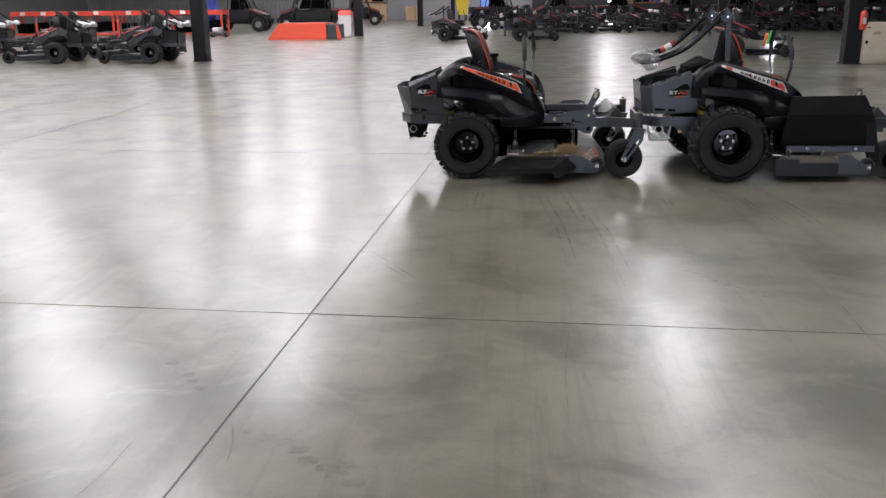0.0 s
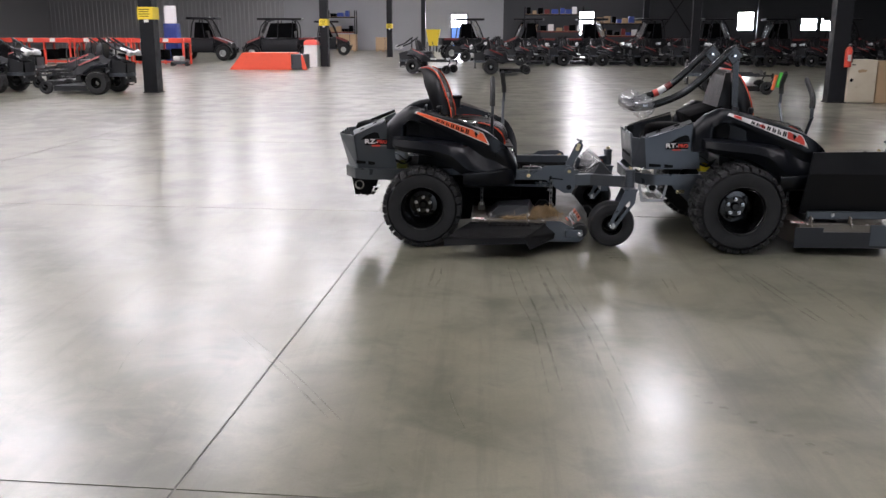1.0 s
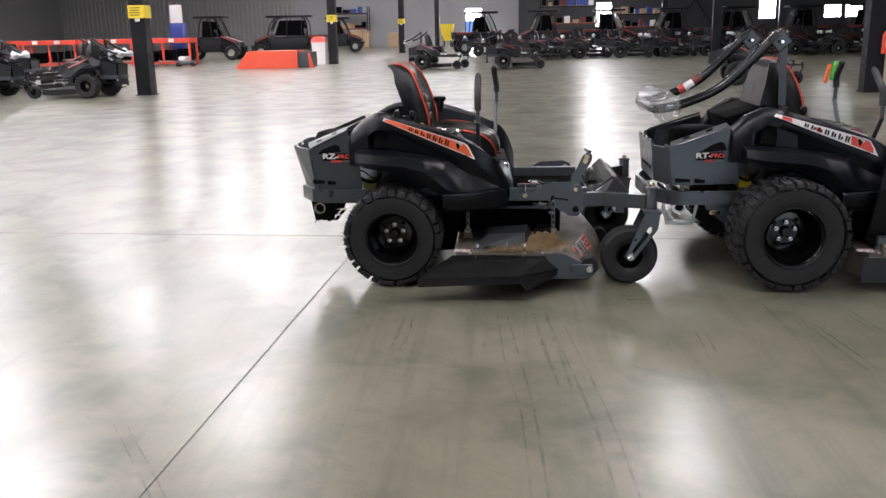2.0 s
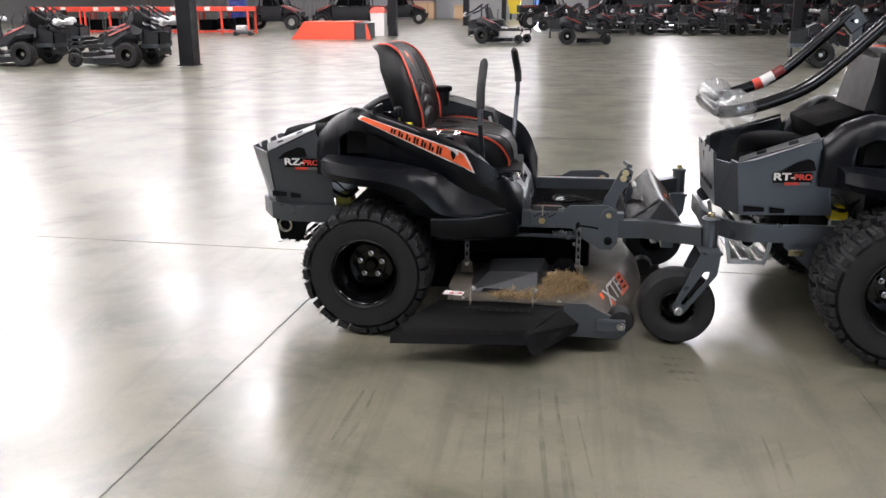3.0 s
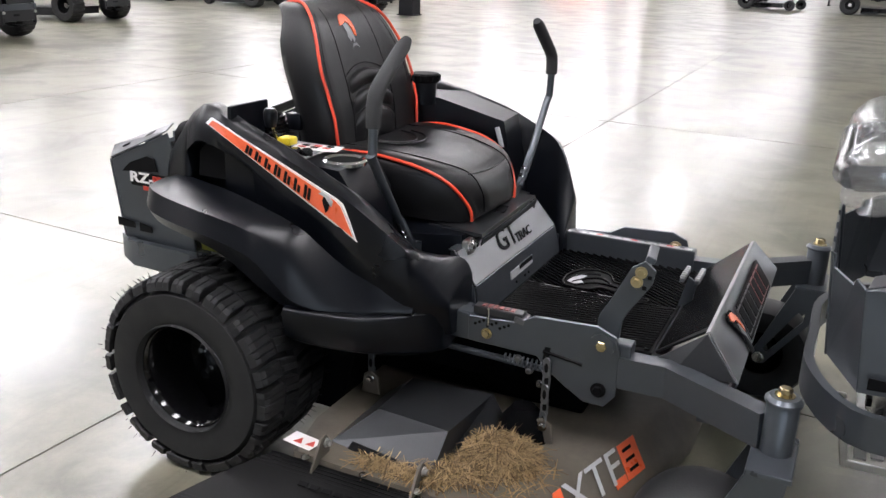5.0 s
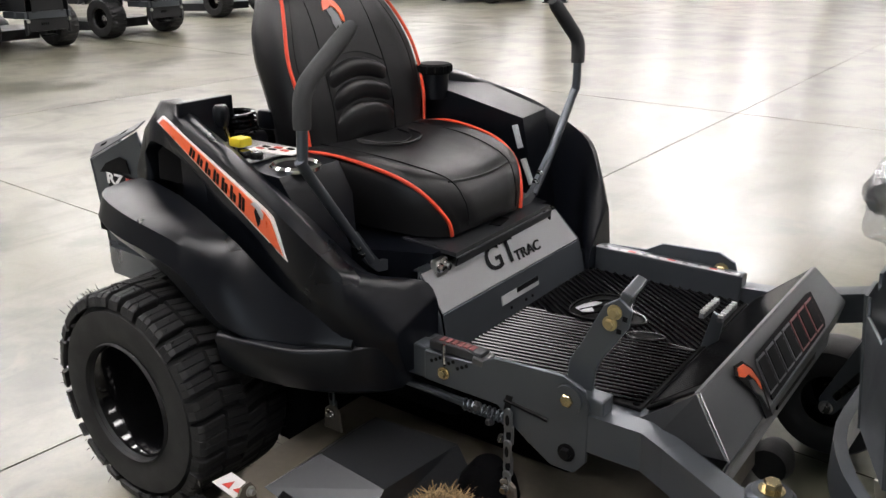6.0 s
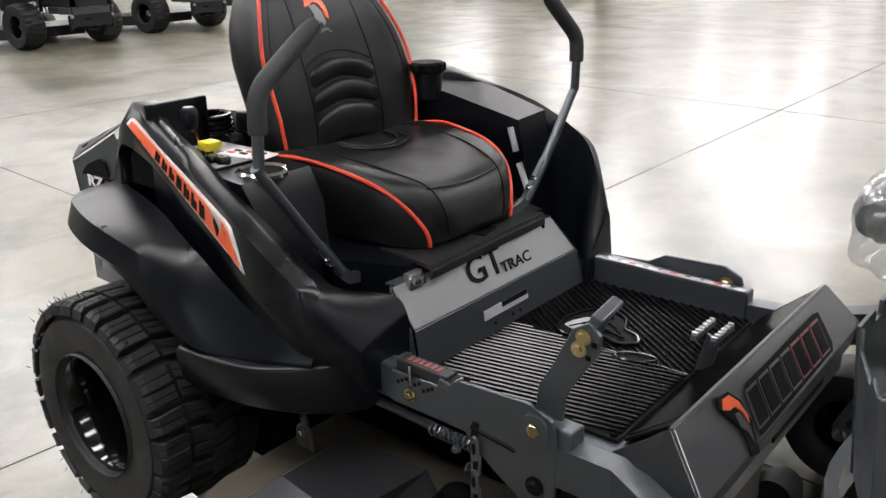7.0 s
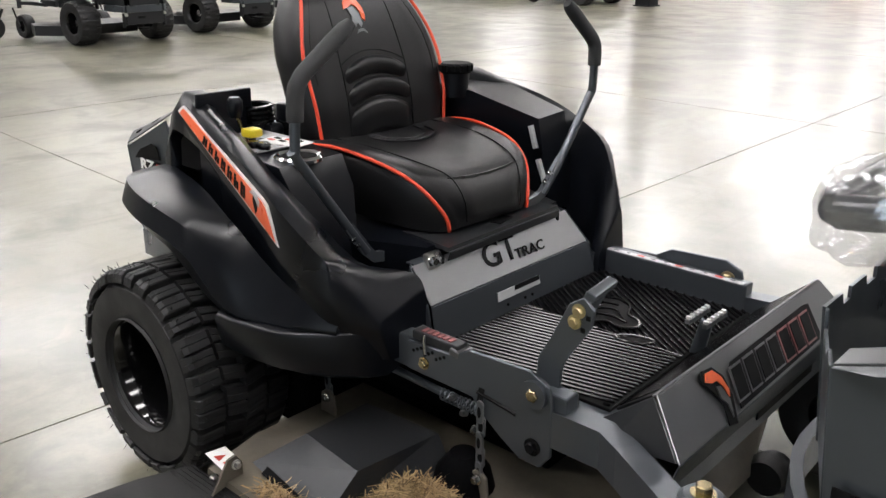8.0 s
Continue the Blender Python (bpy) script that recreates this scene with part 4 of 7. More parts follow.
def near_mower(name, label, big, at):
    """A full zero-turn mower. big: the model with the roll bar, larger tyres and its chute folded up."""
    t = thing(name, label, "mower", "", at)
    R, RIM, HALF = (0.305, 0.15, 0.15) if big else (0.281, 0.137, 0.14)
    for s in (-1, 1):
        drive_wheel(t, s, R, RIM, HALF, 0.63 if big else 0.56, "chunky black rubber drive tyre with block tread")
        caster(t, s)
        lever_arm(t, s)
        # body shell, fender, skirt
        st = SHELL if s < 0 or big else TANK
        sh = crisp(part("body_shell", panel([[(x, s * a, b) for a, b in sec] for x, sec in st], 3, 0.005, 9), M_BLACK, t, "matt black moulded body shell", 60))
        if s < 0 or big:
            def band(lo, hi, x0, x1):
                xs = [x0 + (x1 - x0) * k / 8 for k in range(9)]
                return [(x, x, lo, hi) for x in xs]
            border = [(-0.048, -0.060, 0.0, 1.0)] + band(0.0, 1.0, -0.03, 0.405) + [(0.425, 0.428, 0.06, 1.0), (0.448, 0.452, 0.52, 1.0), (0.466, 0.470, 0.95, 1.0)]
            inner = [(-0.038, -0.048, 0.14, 0.86)] + band(0.08, 0.90, -0.02, 0.40) + [(0.420, 0.423, 0.16, 0.92), (0.440, 0.444, 0.56, 0.93), (0.456, 0.459, 0.90, 0.94)]
            part("stripe_border", decal_strip(s, border, 0.004), M_WHITE, sh, "white stripe border", 0)
            part("stripe", decal_strip(s, inner, 0.0062), M_ORANGE if not big else M_WHITE, sh, "orange stripe" if not big else "silver and orange stripe", 0)
            if big:
                part("stripe_tip", decal_strip(s, band(0.10, 0.88, 0.33, 0.40) + [(0.420, 0.423, 0.16, 0.92), (0.440, 0.444, 0.56, 0.93)], 0.0074), M_REDPRINT, sh, "red stripe end", 0)
                part("stripe_head", decal_strip(s, band(0.12, 0.86, -0.02, 0.03), 0.0074), M_REDPRINT, sh, "red stripe end", 0)
                part("stripe_star", decal_strip(s, [(0.15, 0.15, 0.4, 0.7), (0.17, 0.17, 0.2, 0.9), (0.185, 0.185, 0.4, 0.7)], 0.0074), M_REDPRINT, sh, "red star shape", 0)
            for k in range(7):      # a maker's name, as plain slanted blocks
                xa, d = 0.094 + 0.0345 * k, 0.010
                for lo, hi, xo, wd in ((0.20, 0.84, 0.0, 0.009), (0.24 + 0.10 * (k % 3), 0.80, 0.0125, 0.009)):
                    part("name_bar", decal_strip(s, [(xa + xo + d * (0.5 - lo), xa + xo + d * (0.5 - hi), lo, hi), (xa + xo + wd + d * (0.5 - lo), xa + xo + wd + d * (0.5 - hi), lo, hi)], 0.0076), M_INK, sh, "", 0)
            part("mark", decal_strip(s, [(0.366, 0.362, 0.22, 0.40), (0.376, 0.372, 0.14, 0.80), (0.388, 0.380, 0.24, 0.62)], 0.0076), M_INK, sh, "", 0)
            part("mark_pale", decal_strip(s, [(0.362, 0.350, 0.04, 0.20), (0.386, 0.372, 0.06, 0.18), (0.398, 0.392, 0.14, 0.40)], 0.0082), M_SIGHT, sh, "", 0)
        part("arch_opening", plate([(-0.122, 0.765), (-0.115, 0.835), (-0.09, 0.855), (-0.05, 0.852), (0.01, 0.815), (0.0, 0.785), (-0.04, 0.765)], "y", s * 0.438, 0.004), M_INK, sh, "", 0)
        fen = [[(x, s * a, b) for a, b in sec] for x, sec in (
            (-0.215, ((0.40, 0.68), (0.43, 0.752), (0.48, 0.752), (0.535, 0.746), (0.548, 0.705), (0.53, 0.69))),
            (-0.165, ((0.40, 0.66), (0.44, 0.757), (0.50, 0.756), (0.578, 0.748), (0.596, 0.700), (0.575, 0.67))),
            (-0.10, ((0.42, 0.64), (0.455, 0.755), (0.53, 0.753), (0.604, 0.743), (0.624, 0.694), (0.60, 0.66))),
            (0.0, ((0.44, 0.62), (0.478, 0.750), (0.56, 0.748), (0.630, 0.738), (0.650, 0.688), (0.62, 0.65))),
            (0.10, ((0.46, 0.60), (0.505, 0.740), (0.58, 0.738), (0.638, 0.726), (0.656, 0.676), (0.62, 0.62))),
            (0.20, ((0.48, 0.56), (0.541, 0.732), (0.595, 0.724), (0.632, 0.702), (0.650, 0.645), (0.62, 0.56))),
            (0.26, ((0.49, 0.52), (0.558, 0.722), (0.603, 0.710), (0.630, 0.668), (0.645, 0.595), (0.61, 0.52))),
            (0.31, ((0.49, 0.50), (0.568, 0.708), (0.605, 0.678), (0.630, 0.622), (0.640, 0.552), (0.60, 0.50))),
            (0.37, ((0.49, 0.49), (0.563, 0.664), (0.597, 0.605), (0.618, 0.565), (0.625, 0.532), (0.59, 0.49))),
            (0.44, ((0.48, 0.48), (0.558, 0.622), (0.582, 0.562), (0.596, 0.542), (0.600, 0.530), (0.57, 0.48))),
            (0.52, ((0.47, 0.47), (0.556, 0.596), (0.570, 0.560), (0.578, 0.543), (0.580, 0.532), (0.55, 0.48))),
            (0.60, ((0.45, 0.47), (0.530, 0.566), (0.538, 0.552), (0.542, 0.543), (0.543, 0.533), (0.52, 0.48))))]
        crisp(part("fender", panel(fen, 3, 0.006, 13), M_BLACK, t, "matt black wheel fender", 40))
        sk = [[(x, s * a, b) for a, b in sec] for x, sec in (
            (0.285, ((0.52, 0.44), (0.56, 0.515), (0.625, 0.524), (0.638, 0.510), (0.625, 0.442), (0.60, 0.424))),
            (0.36, ((0.50, 0.43), (0.55, 0.520), (0.622, 0.527), (0.636, 0.514), (0.622, 0.436), (0.59, 0.416))),
            (0.48, ((0.47, 0.43), (0.53, 0.521), (0.604, 0.531), (0.619, 0.519), (0.605, 0.436), (0.57, 0.416))),
            (0.57, ((0.44, 0.43), (0.49, 0.523), (0.553, 0.536), (0.568, 0.525), (0.562, 0.436), (0.53, 0.416))),
            (0.625, ((0.40, 0.43), (0.44, 0.524), (0.505, 0.540), (0.520, 0.530), (0.515, 0.436), (0.48, 0.416))),
            (0.65, ((0.38, 0.43), (0.42, 0.520), (0.455, 0.532), (0.462, 0.520), (0.46, 0.436), (0.44, 0.416))))]
        crisp(part("side_skirt", panel(sk, 4, 0.004), M_BLACK, t, "", 60))
        # frame, arms, brackets
        part("frame_rail", bevel(box((0.86, s * 0.395, 0.480), (0.50, 0.045, 0.075)), 0.005), M_GREY, t, "", 0)
        pl = [(0.70, 0.515), (0.83, 0.522), (0.875, 0.548), (1.03, 0.555), (1.075, 0.535), (1.085, 0.50), (1.085, 0.385), (1.06, 0.352), (1.01, 0.352), (0.955, 0.385), (0.90, 0.425), (0.885, 0.445), (0.70, 0.448)]
        lp = part("side_plate", plate(pl, "y", s * 0.423, 0.008, 0.002), M_GREY, t, "grey steel side plate", 0)
        part("big_bolt", bolt((1.043, -0.428 if s < 0 else 0.412, 0.510), "y", 0.014, 0.011), M_BRASS, lp)
        part("big_bolt", bolt((1.044, -0.428 if s < 0 else 0.412, 0.394), "y", 0.013, 0.010), M_INK, lp)
        part("rail_bolt", bolt((0.752, -0.428 if s < 0 else 0.412, 0.477), "y", 0.010, 0.009), M_BRASS, lp)
        part("slot", plate([(0.90, 0.44), (0.915, 0.44), (0.92, 0.475), (0.905, 0.475)], "y", s * 0.4275, 0.003), M_INK, lp, "", 0)
        part("relief", tube([(0.90, s * 0.426, 0.462), (0.98, s * 0.426, 0.452), (1.0, s * 0.426, 0.448)], 0.005, 6), M_INK, lp)
        part("front_arm", bar4([(1.08, s * 0.40, 0.447), (1.20, s * 0.408, 0.452), (1.26, s * 0.44, 0.452), (1.43, s * 0.553, 0.462)], 0.05, 0.078, 0.006), M_GREY, t, "", 0)
        # deck chains
        for x, y, z, n in ((0.916, 0.436, 0.425, 5), (0.418, 0.42, 0.385, 4)):
            chain(t, (x, s * y, z), n)
            part("chain_anchor", plate([(x - 0.028, 0.222), (x + 0.028, 0.222), (x + 0.022, 0.275), (x, 0.292), (x - 0.022, 0.275)], "y", s * y, 0.008, 0.002), M_DECK, t, "", 0)
            part("chain_bolt", bolt((x, s * y - 0.006, 0.268), "y", 0.009, 0.01), M_STEEL, t)
        # rear guard
        if big:
            ga, gb = Vector((-0.58, s * 0.414, 0)), Vector((-0.22, s * 0.374, 0))
            g = [(-0.609, s * 0.402, 0.753), (-0.54, s * 0.433, 0.772), (-0.275, s * 0.372, 0.855), (-0.215, s * 0.375, 0.66), (-0.20, s * 0.372, 0.53), (-0.587, s * 0.405, 0.53)]
            fl = [(-0.605, s * 0.402, 0.756), (-0.275, s * 0.374, 0.858), (-0.285, s * 0.335, 0.875), (-0.595, s * 0.365, 0.772)]
            hole = ((0.40, 0.715), (0.82, 0.725), (0.78, 0.765), (0.72, 0.775), (0.58, 0.757))
        else:
            ga, gb = Vector((-0.50, s * 0.381, 0)), Vector((-0.22, s * 0.385, 0))
            g = [(-0.506, s * 0.381, 0.750), (-0.28, s * 0.385, 0.855), (-0.215, s * 0.385, 0.66), (-0.20, s * 0.385, 0.50), (-0.472, s * 0.376, 0.50)]
            fl = [(-0.507, s * 0.382, 0.753), (-0.28, s * 0.386, 0.858), (-0.285, s * 0.345, 0.877), (-0.518, s * 0.352, 0.785)]
            hole = ((0.14, 0.722), (0.64, 0.735), (0.60, 0.772), (0.50, 0.778), (0.26, 0.752))
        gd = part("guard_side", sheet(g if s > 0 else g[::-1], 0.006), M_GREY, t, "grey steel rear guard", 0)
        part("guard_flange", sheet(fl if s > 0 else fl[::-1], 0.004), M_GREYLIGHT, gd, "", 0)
        for a, b, za, zb in ((0.02, 0.26, 0.16, 0.22), (0.33, 0.5, 0.14, 0.20)):
            q = [ga.lerp(gb, u) + Vector((0, s * 0.004, 0.5 + z)) for u, z in ((a, za * 0.3), (b, za * 0.3), (b, zb * 0.3), (a, zb * 0.3 + 0.008))]
            part("guard_slot", sheet(q if s > 0 else q[::-1], 0.003, 0), M_INK, gd, "", 0)
        q = [ga.lerp(gb, u) + Vector((0, s * 0.004, z)) for u, z in hole]
        part("guard_window", sheet(q if s > 0 else q[::-1], 0.003, 0), M_INK, gd, "", 0)
        for u0 in (0.22, 0.62):
            fa, fb = (Vector(fl[0]) + Vector(fl[3])) / 2, (Vector(fl[1]) + Vector(fl[2])) / 2
            q = [fa.lerp(fb, u) + Vector((0, -s * d, d * 0.45 + 0.004)) for u, d in ((u0, 0.008), (u0 + 0.12, 0.008), (u0 + 0.12, -0.008), (u0, -0.008))]
            part("flange_slot", sheet(q if s < 0 else q[::-1], 0.004, 0), M_INK, gd, "", 0)
        if not big:
            q = [(-0.636, s * 0.206, 0.752), (-0.508, s * 0.380, 0.752), (-0.474, s * 0.375, 0.50), (-0.566, s * 0.20, 0.50)]
            part("guard_corner", sheet(q if s < 0 else q[::-1], 0.006), M_GREY, gd, "", 0)
        part("frame_side", bar4([(-0.20, s * 0.36, 0.476), (0.68, s * 0.36, 0.476)], 0.04, 0.07, 0.004), M_GREY, t, "", 0)
    # model mark on the guard
    up = (0, 0, 1)
    right = (0.36, 0.04, 0) if big else (0.28, -0.004, 0)
    p0 = Vector((-0.382, -0.397, 0.697)) if big else Vector((-0.350, -0.389, 0.708))
    fm = facing(p0, right, up)
    part("mark_plate", sheet([fm @ Vector(q) for q in ((-0.078, -0.024, 0), (0.082, -0.024, 0), (0.082, 0.018, 0), (-0.078, 0.018, 0))], 0.002, 0), M_INK, t, "", 0)
    lettering("mark_letters", "RT-" if big else "RZ-", 0.042, M_WHITE, fm @ Matrix.Translation((-0.033, 0.001, 0.002)), t, "white model letters", squeeze=1.45, bold=0.0012)
    lettering("mark_letters_red", "PRO", 0.034, M_REDPRINT, fm @ Matrix.Translation((0.046, -0.001, 0.002)), t, "red model letters", squeeze=1.15, bold=0.0012)
    part("mark_bar", sheet([fm @ Vector(q) for q in ((-0.03, -0.034, 0.002), (0.03, -0.034, 0.002), (0.03, -0.022, 0.002), (-0.03, -0.022, 0.002))], 0.002, 0), M_REDPRINT, t, "", 0)
    part("mark_bar", sheet([fm @ Vector(q) for q in ((0.033, -0.034, 0.002), (0.075, -0.034, 0.002), (0.075, -0.022, 0.002), (0.033, -0.022, 0.002))], 0.002, 0), M_GREYLIGHT, t, "", 0)
    # rear face with notched top, bumper, engine, exhaust, step
    rw, rx = (0.23, -0.680) if big else (0.204, -0.636)
    prof = [(-rw, 0.50), (rw, 0.50), (rw, 0.755), (0.15, 0.755), (0.145, 0.735), (0.11, 0.735), (0.105, 0.755), (0.03, 0.755), (0.025, 0.735), (-0.025, 0.735), (-0.03, 0.755), (-0.105, 0.755), (-0.11, 0.735), (-0.145, 0.735), (-0.15, 0.755), (-rw, 0.755)]
    if big:
        prof = [(a, b + (0.018 if b > 0.7 else 0.03)) for a, b in prof]
    rear = plate(prof, "x", rx, 0.006)
    for v in rear.verts:
        v.co.x += (0.755 - v.co.z) * (0.10 if big else 0.28)
    rg = part("guard_rear", rear, M_GREY, t, "", 0)
    if big:
        for s in (-1, 1):
            q = [(-0.657, s * 0.23, 0.53), (-0.589, s * 0.405, 0.53), (-0.610, s * 0.404, 0.756), (-0.628, s * 0.36, 0.762), (-0.632, s * 0.35, 0.745), (-0.672, s * 0.245, 0.742), (-0.676, s * 0.236, 0.770), (-0.680, s * 0.23, 0.773)]
            part("guard_corner", sheet(q if s < 0 else q[::-1], 0.006), M_GREY, t, "", 0)
    for k in range(4):
        part("guard_slot", box((rx - 0.0045 + 0.155 * (0.10 if big else 0.28), -0.135 + 0.09 * k, 0.60), (0.004, 0.055, 0.022), 0.0015), M_INK, rg, "", 0)
    hoop = [(-0.16, 0.435), (-0.42, 0.435), (-0.585, 0.42), (-0.685, 0.23), (-0.69, 0)] if big else [(-0.16, 0.41), (-0.42, 0.40), (-0.50, 0.355), (-0.585, 0.21), (-0.592, 0)]
    hz = 0.462 if big else 0.475
    line = [(x, -y, hz) for x, y in hoop] + [(x, y, hz) for x, y in hoop[3::-1]]
    part("bumper", bar4(smooth_line(line, 4) if big else line, 0.022, 0.078, 0.003 if big else 0.005), M_GREY, t, "grey steel bumper hoop", 30)
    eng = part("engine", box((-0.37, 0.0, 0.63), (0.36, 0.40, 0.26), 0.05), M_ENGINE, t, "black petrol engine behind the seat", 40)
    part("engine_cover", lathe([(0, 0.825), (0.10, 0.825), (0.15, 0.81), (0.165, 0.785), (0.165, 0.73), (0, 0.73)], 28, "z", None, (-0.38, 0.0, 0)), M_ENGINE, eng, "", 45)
    part("cylinder_head", box((-0.20, -0.26, 0.585), (0.12, 0.12, 0.11), 0.012, (0, 0, 20)), M_ALU, eng, "", 40)
    for k in range(4):
        part("cooling_fin", box((-0.23, -0.30, 0.55 + 0.022 * k), (0.11, 0.07, 0.005), 0.001, (0, 0, 20)), M_ALU, eng, "", 0)
    part("oil_filter", lathe([(0, -0.36), (0.035, -0.36), (0.04, -0.35), (0.04, -0.29), (0, -0.29)], 18, "y", None, (-0.165, 0, 0.53)), M_YELLOW if big else mat("olive_filter", (0.2, 0.2, 0.03), 0.4), eng, "", 40)
    part("hose", tube(smooth_line([(-0.27, -0.33, 0.64), (-0.22, -0.36, 0.58), (-0.15, -0.36, 0.55), (-0.10, -0.33, 0.58)], 5), 0.009, 8), M_RUBBER, eng)
    part("wire", tube(smooth_line([(-0.26, -0.34, 0.60), (-0.20, -0.37, 0.62), (-0.14, -0.38, 0.58), (-0.09, -0.36, 0.60)], 5), 0.004, 6), M_RUBBER, eng)
    mu = part("muffler", lathe([(0, -0.16), (0.05, -0.16), (0.055, -0.15), (0.055, 0.16), (0, 0.16)], 20, "y", None, (-0.50, 0, 0.40)), M_STEEL, t, "steel exhaust can", 45)
    part("tail_pipe", tube([(-0.50, -0.12, 0.37), (-0.50, -0.21, 0.365)], 0.032, 16, None, False, False), M_CHROME, mu)
    part("tail_pipe_end", lathe([(0.026, -0.214), (0.036, -0.214), (0.036, -0.19), (0.026, -0.19), (0.026, -0.214)], 18, "y", None, (-0.50, 0, 0.365)), M_STEEL, mu)
    part("tail_pipe_bore", lathe([(0, -0.2), (0.026, -0.2), (0.026, -0.19)], 16, "y", None, (-0.50, 0, 0.365)), M_INK, mu)
    st = part("exhaust_guard", box((-0.55, 0, 0.432), (0.012, 0.46, 0.02), 0.003), M_INK, t, "", 0)
    for k in range(5 if big else 4):
        part("step_bar", box((-0.545 + 0.036 * k if big else -0.53 + 0.042 * k, 0.0, 0.283 + 0.008 * (k % 2)), (0.028 if big else 0.022, 0.44, 0.006), 0.001), M_ALU if big else M_STEEL, st, "", 0)
    for s in (-1, 1):
        part("step_side", plate([(-0.62, 0.45), (-0.585, 0.265), (-0.42, 0.265), (-0.38, 0.45), (-0.40, 0.45), (-0.435, 0.285), (-0.57, 0.285), (-0.60, 0.45)] if big else [(-0.565, 0.45), (-0.535, 0.285), (-0.42, 0.285), (-0.37, 0.45)], "y", s * (0.24 if big else 0.185), 0.006, 0.002), M_ALU if big else M_INK, st, "", 0)
    if big:
        q = plate([(-0.405, 0.44), (-0.395, 0.40), (-0.33, 0.345), (-0.26, 0.28), (-0.20, 0.27), (-0.16, 0.44)], "y", -0.432, 0.008, 0.001)
        fpn = part("frame_plate", q, M_GREY, t, "", 0)
        part("amber_label", box((-0.345, -0.4375, 0.377), (0.060, 0.004, 0.026), 0.001), M_BRASS, fpn, "amber label", 0)
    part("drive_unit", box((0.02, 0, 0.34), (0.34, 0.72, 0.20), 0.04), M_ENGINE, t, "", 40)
    # near-black block added to keep the gap behind the wheel in shade
    part("shade_block", bevel(loft([[(0.12, -0.41, 0.14), (0.34, -0.45, 0.16), (0.34, 0.45, 0.16), (0.12, 0.41, 0.14)], [(0.12, -0.40, 0.47), (0.39, -0.40, 0.47), (0.39, 0.40, 0.47), (0.12, 0.40, 0.47)]]), 0.02), M_ENGINE, t, "", 40)
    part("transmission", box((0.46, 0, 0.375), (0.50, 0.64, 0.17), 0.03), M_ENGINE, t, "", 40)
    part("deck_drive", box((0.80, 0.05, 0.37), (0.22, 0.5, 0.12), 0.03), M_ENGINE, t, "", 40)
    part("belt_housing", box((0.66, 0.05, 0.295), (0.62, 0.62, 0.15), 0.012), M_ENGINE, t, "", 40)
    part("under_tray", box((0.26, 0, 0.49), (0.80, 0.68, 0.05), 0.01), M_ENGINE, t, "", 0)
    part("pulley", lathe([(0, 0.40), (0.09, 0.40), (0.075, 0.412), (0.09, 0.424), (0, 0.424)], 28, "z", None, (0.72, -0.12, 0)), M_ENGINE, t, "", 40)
    part("lift_rod", tube([(0.50, -0.38, 0.40), (0.93, -0.40, 0.40)], 0.009, 10), M_GREY, t)
    part("lift_spring", tube([(0.80 + 0.012 * k / 8, -0.425 + 0.012 * math.cos(k * 0.8), 0.42 + 0.012 * math.sin(k * 0.8)) for k in range(72)], 0.0022, 5), M_GREY, t)
    for k, (x, z) in enumerate(((0.87, 0.405), (0.90, 0.375), (0.84, 0.43))):
        part("linkage_bolt", bolt((x, -0.43, z), "y", 0.007, 0.010), M_HUB, t)
    # seat pan, console, front panel, foot well
    part("seat_pan", bevel(loft([[(-0.05, -0.30, z), (0.40, -0.34, z), (0.60, -0.26, z), (0.60, 0.26, z), (0.40, 0.34, z), (-0.05, 0.30, z)] for z in (0.48, 0.66)]), 0.02), M_BLACK, t, "", 40)
    part("seat_tray", bevel(loft([[(0.48, -0.215, 0.655), (0.648, -0.236, 0.655), (0.632, 0.226, 0.655), (0.48, 0.20, 0.655)], [(0.48, -0.215, 0.664), (0.646, -0.234, 0.664), (0.630, 0.224, 0.664), (0.48, 0.20, 0.664)]]), 0.002), M_COVER, t, "dark steel seat plate", 0)
    part("seat_tray_lip", sheet([(0.649, -0.235, 0.655), (0.633, 0.225, 0.655), (0.628, 0.225, 0.632), (0.643, -0.235, 0.632)], 0.004), M_COVER, t, "", 0)
    part("tray_slot", box((0.60, 0.02, 0.665), (0.030, 0.07, 0.003), 0.001, (0, 0, 12)), M_INK, t, "", 0)
    la = part("latch", box((0.620, -0.262, 0.632), (0.02, 0.045, 0.045), 0.004), M_STEEL, t, "zinc latch bracket", 0)
    for k in range(2):
        part("latch_nut", bolt((0.630, -0.275 + 0.026 * k, 0.638), "x", 0.008, 0.010), M_CHROME, la)
    for s in (-1, 1):
        part("hinge", box((0.618, s * 0.232, 0.626), (0.02, 0.012, 0.03), 0.003), M_INK, t, "", 0)
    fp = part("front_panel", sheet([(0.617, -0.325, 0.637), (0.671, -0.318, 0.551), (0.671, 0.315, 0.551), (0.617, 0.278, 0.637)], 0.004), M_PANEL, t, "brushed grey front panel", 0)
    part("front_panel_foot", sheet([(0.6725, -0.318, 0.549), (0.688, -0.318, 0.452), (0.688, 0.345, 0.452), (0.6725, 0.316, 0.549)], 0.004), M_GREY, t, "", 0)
    for s in (-1, 1):
        q = [(0.585, s * 0.29, 0.637), (0.616, s * 0.33 if s < 0 else 0.281, 0.636), (0.671, s * 0.325 if s < 0 else 0.319, 0.550), (0.688, s * 0.325 if s < 0 else 0.349, 0.452), (0.60, s * 0.33 if s < 0 else 0.30, 0.452)]
        part("panel_cheek", sheet(q if s < 0 else q[::-1], 0.004), M_GREY, t, "", 0)
    part("panel_top", box((0.602, -0.025, 0.6345), (0.03, 0.58, 0.004), 0.001), M_GREY, t, "", 0)
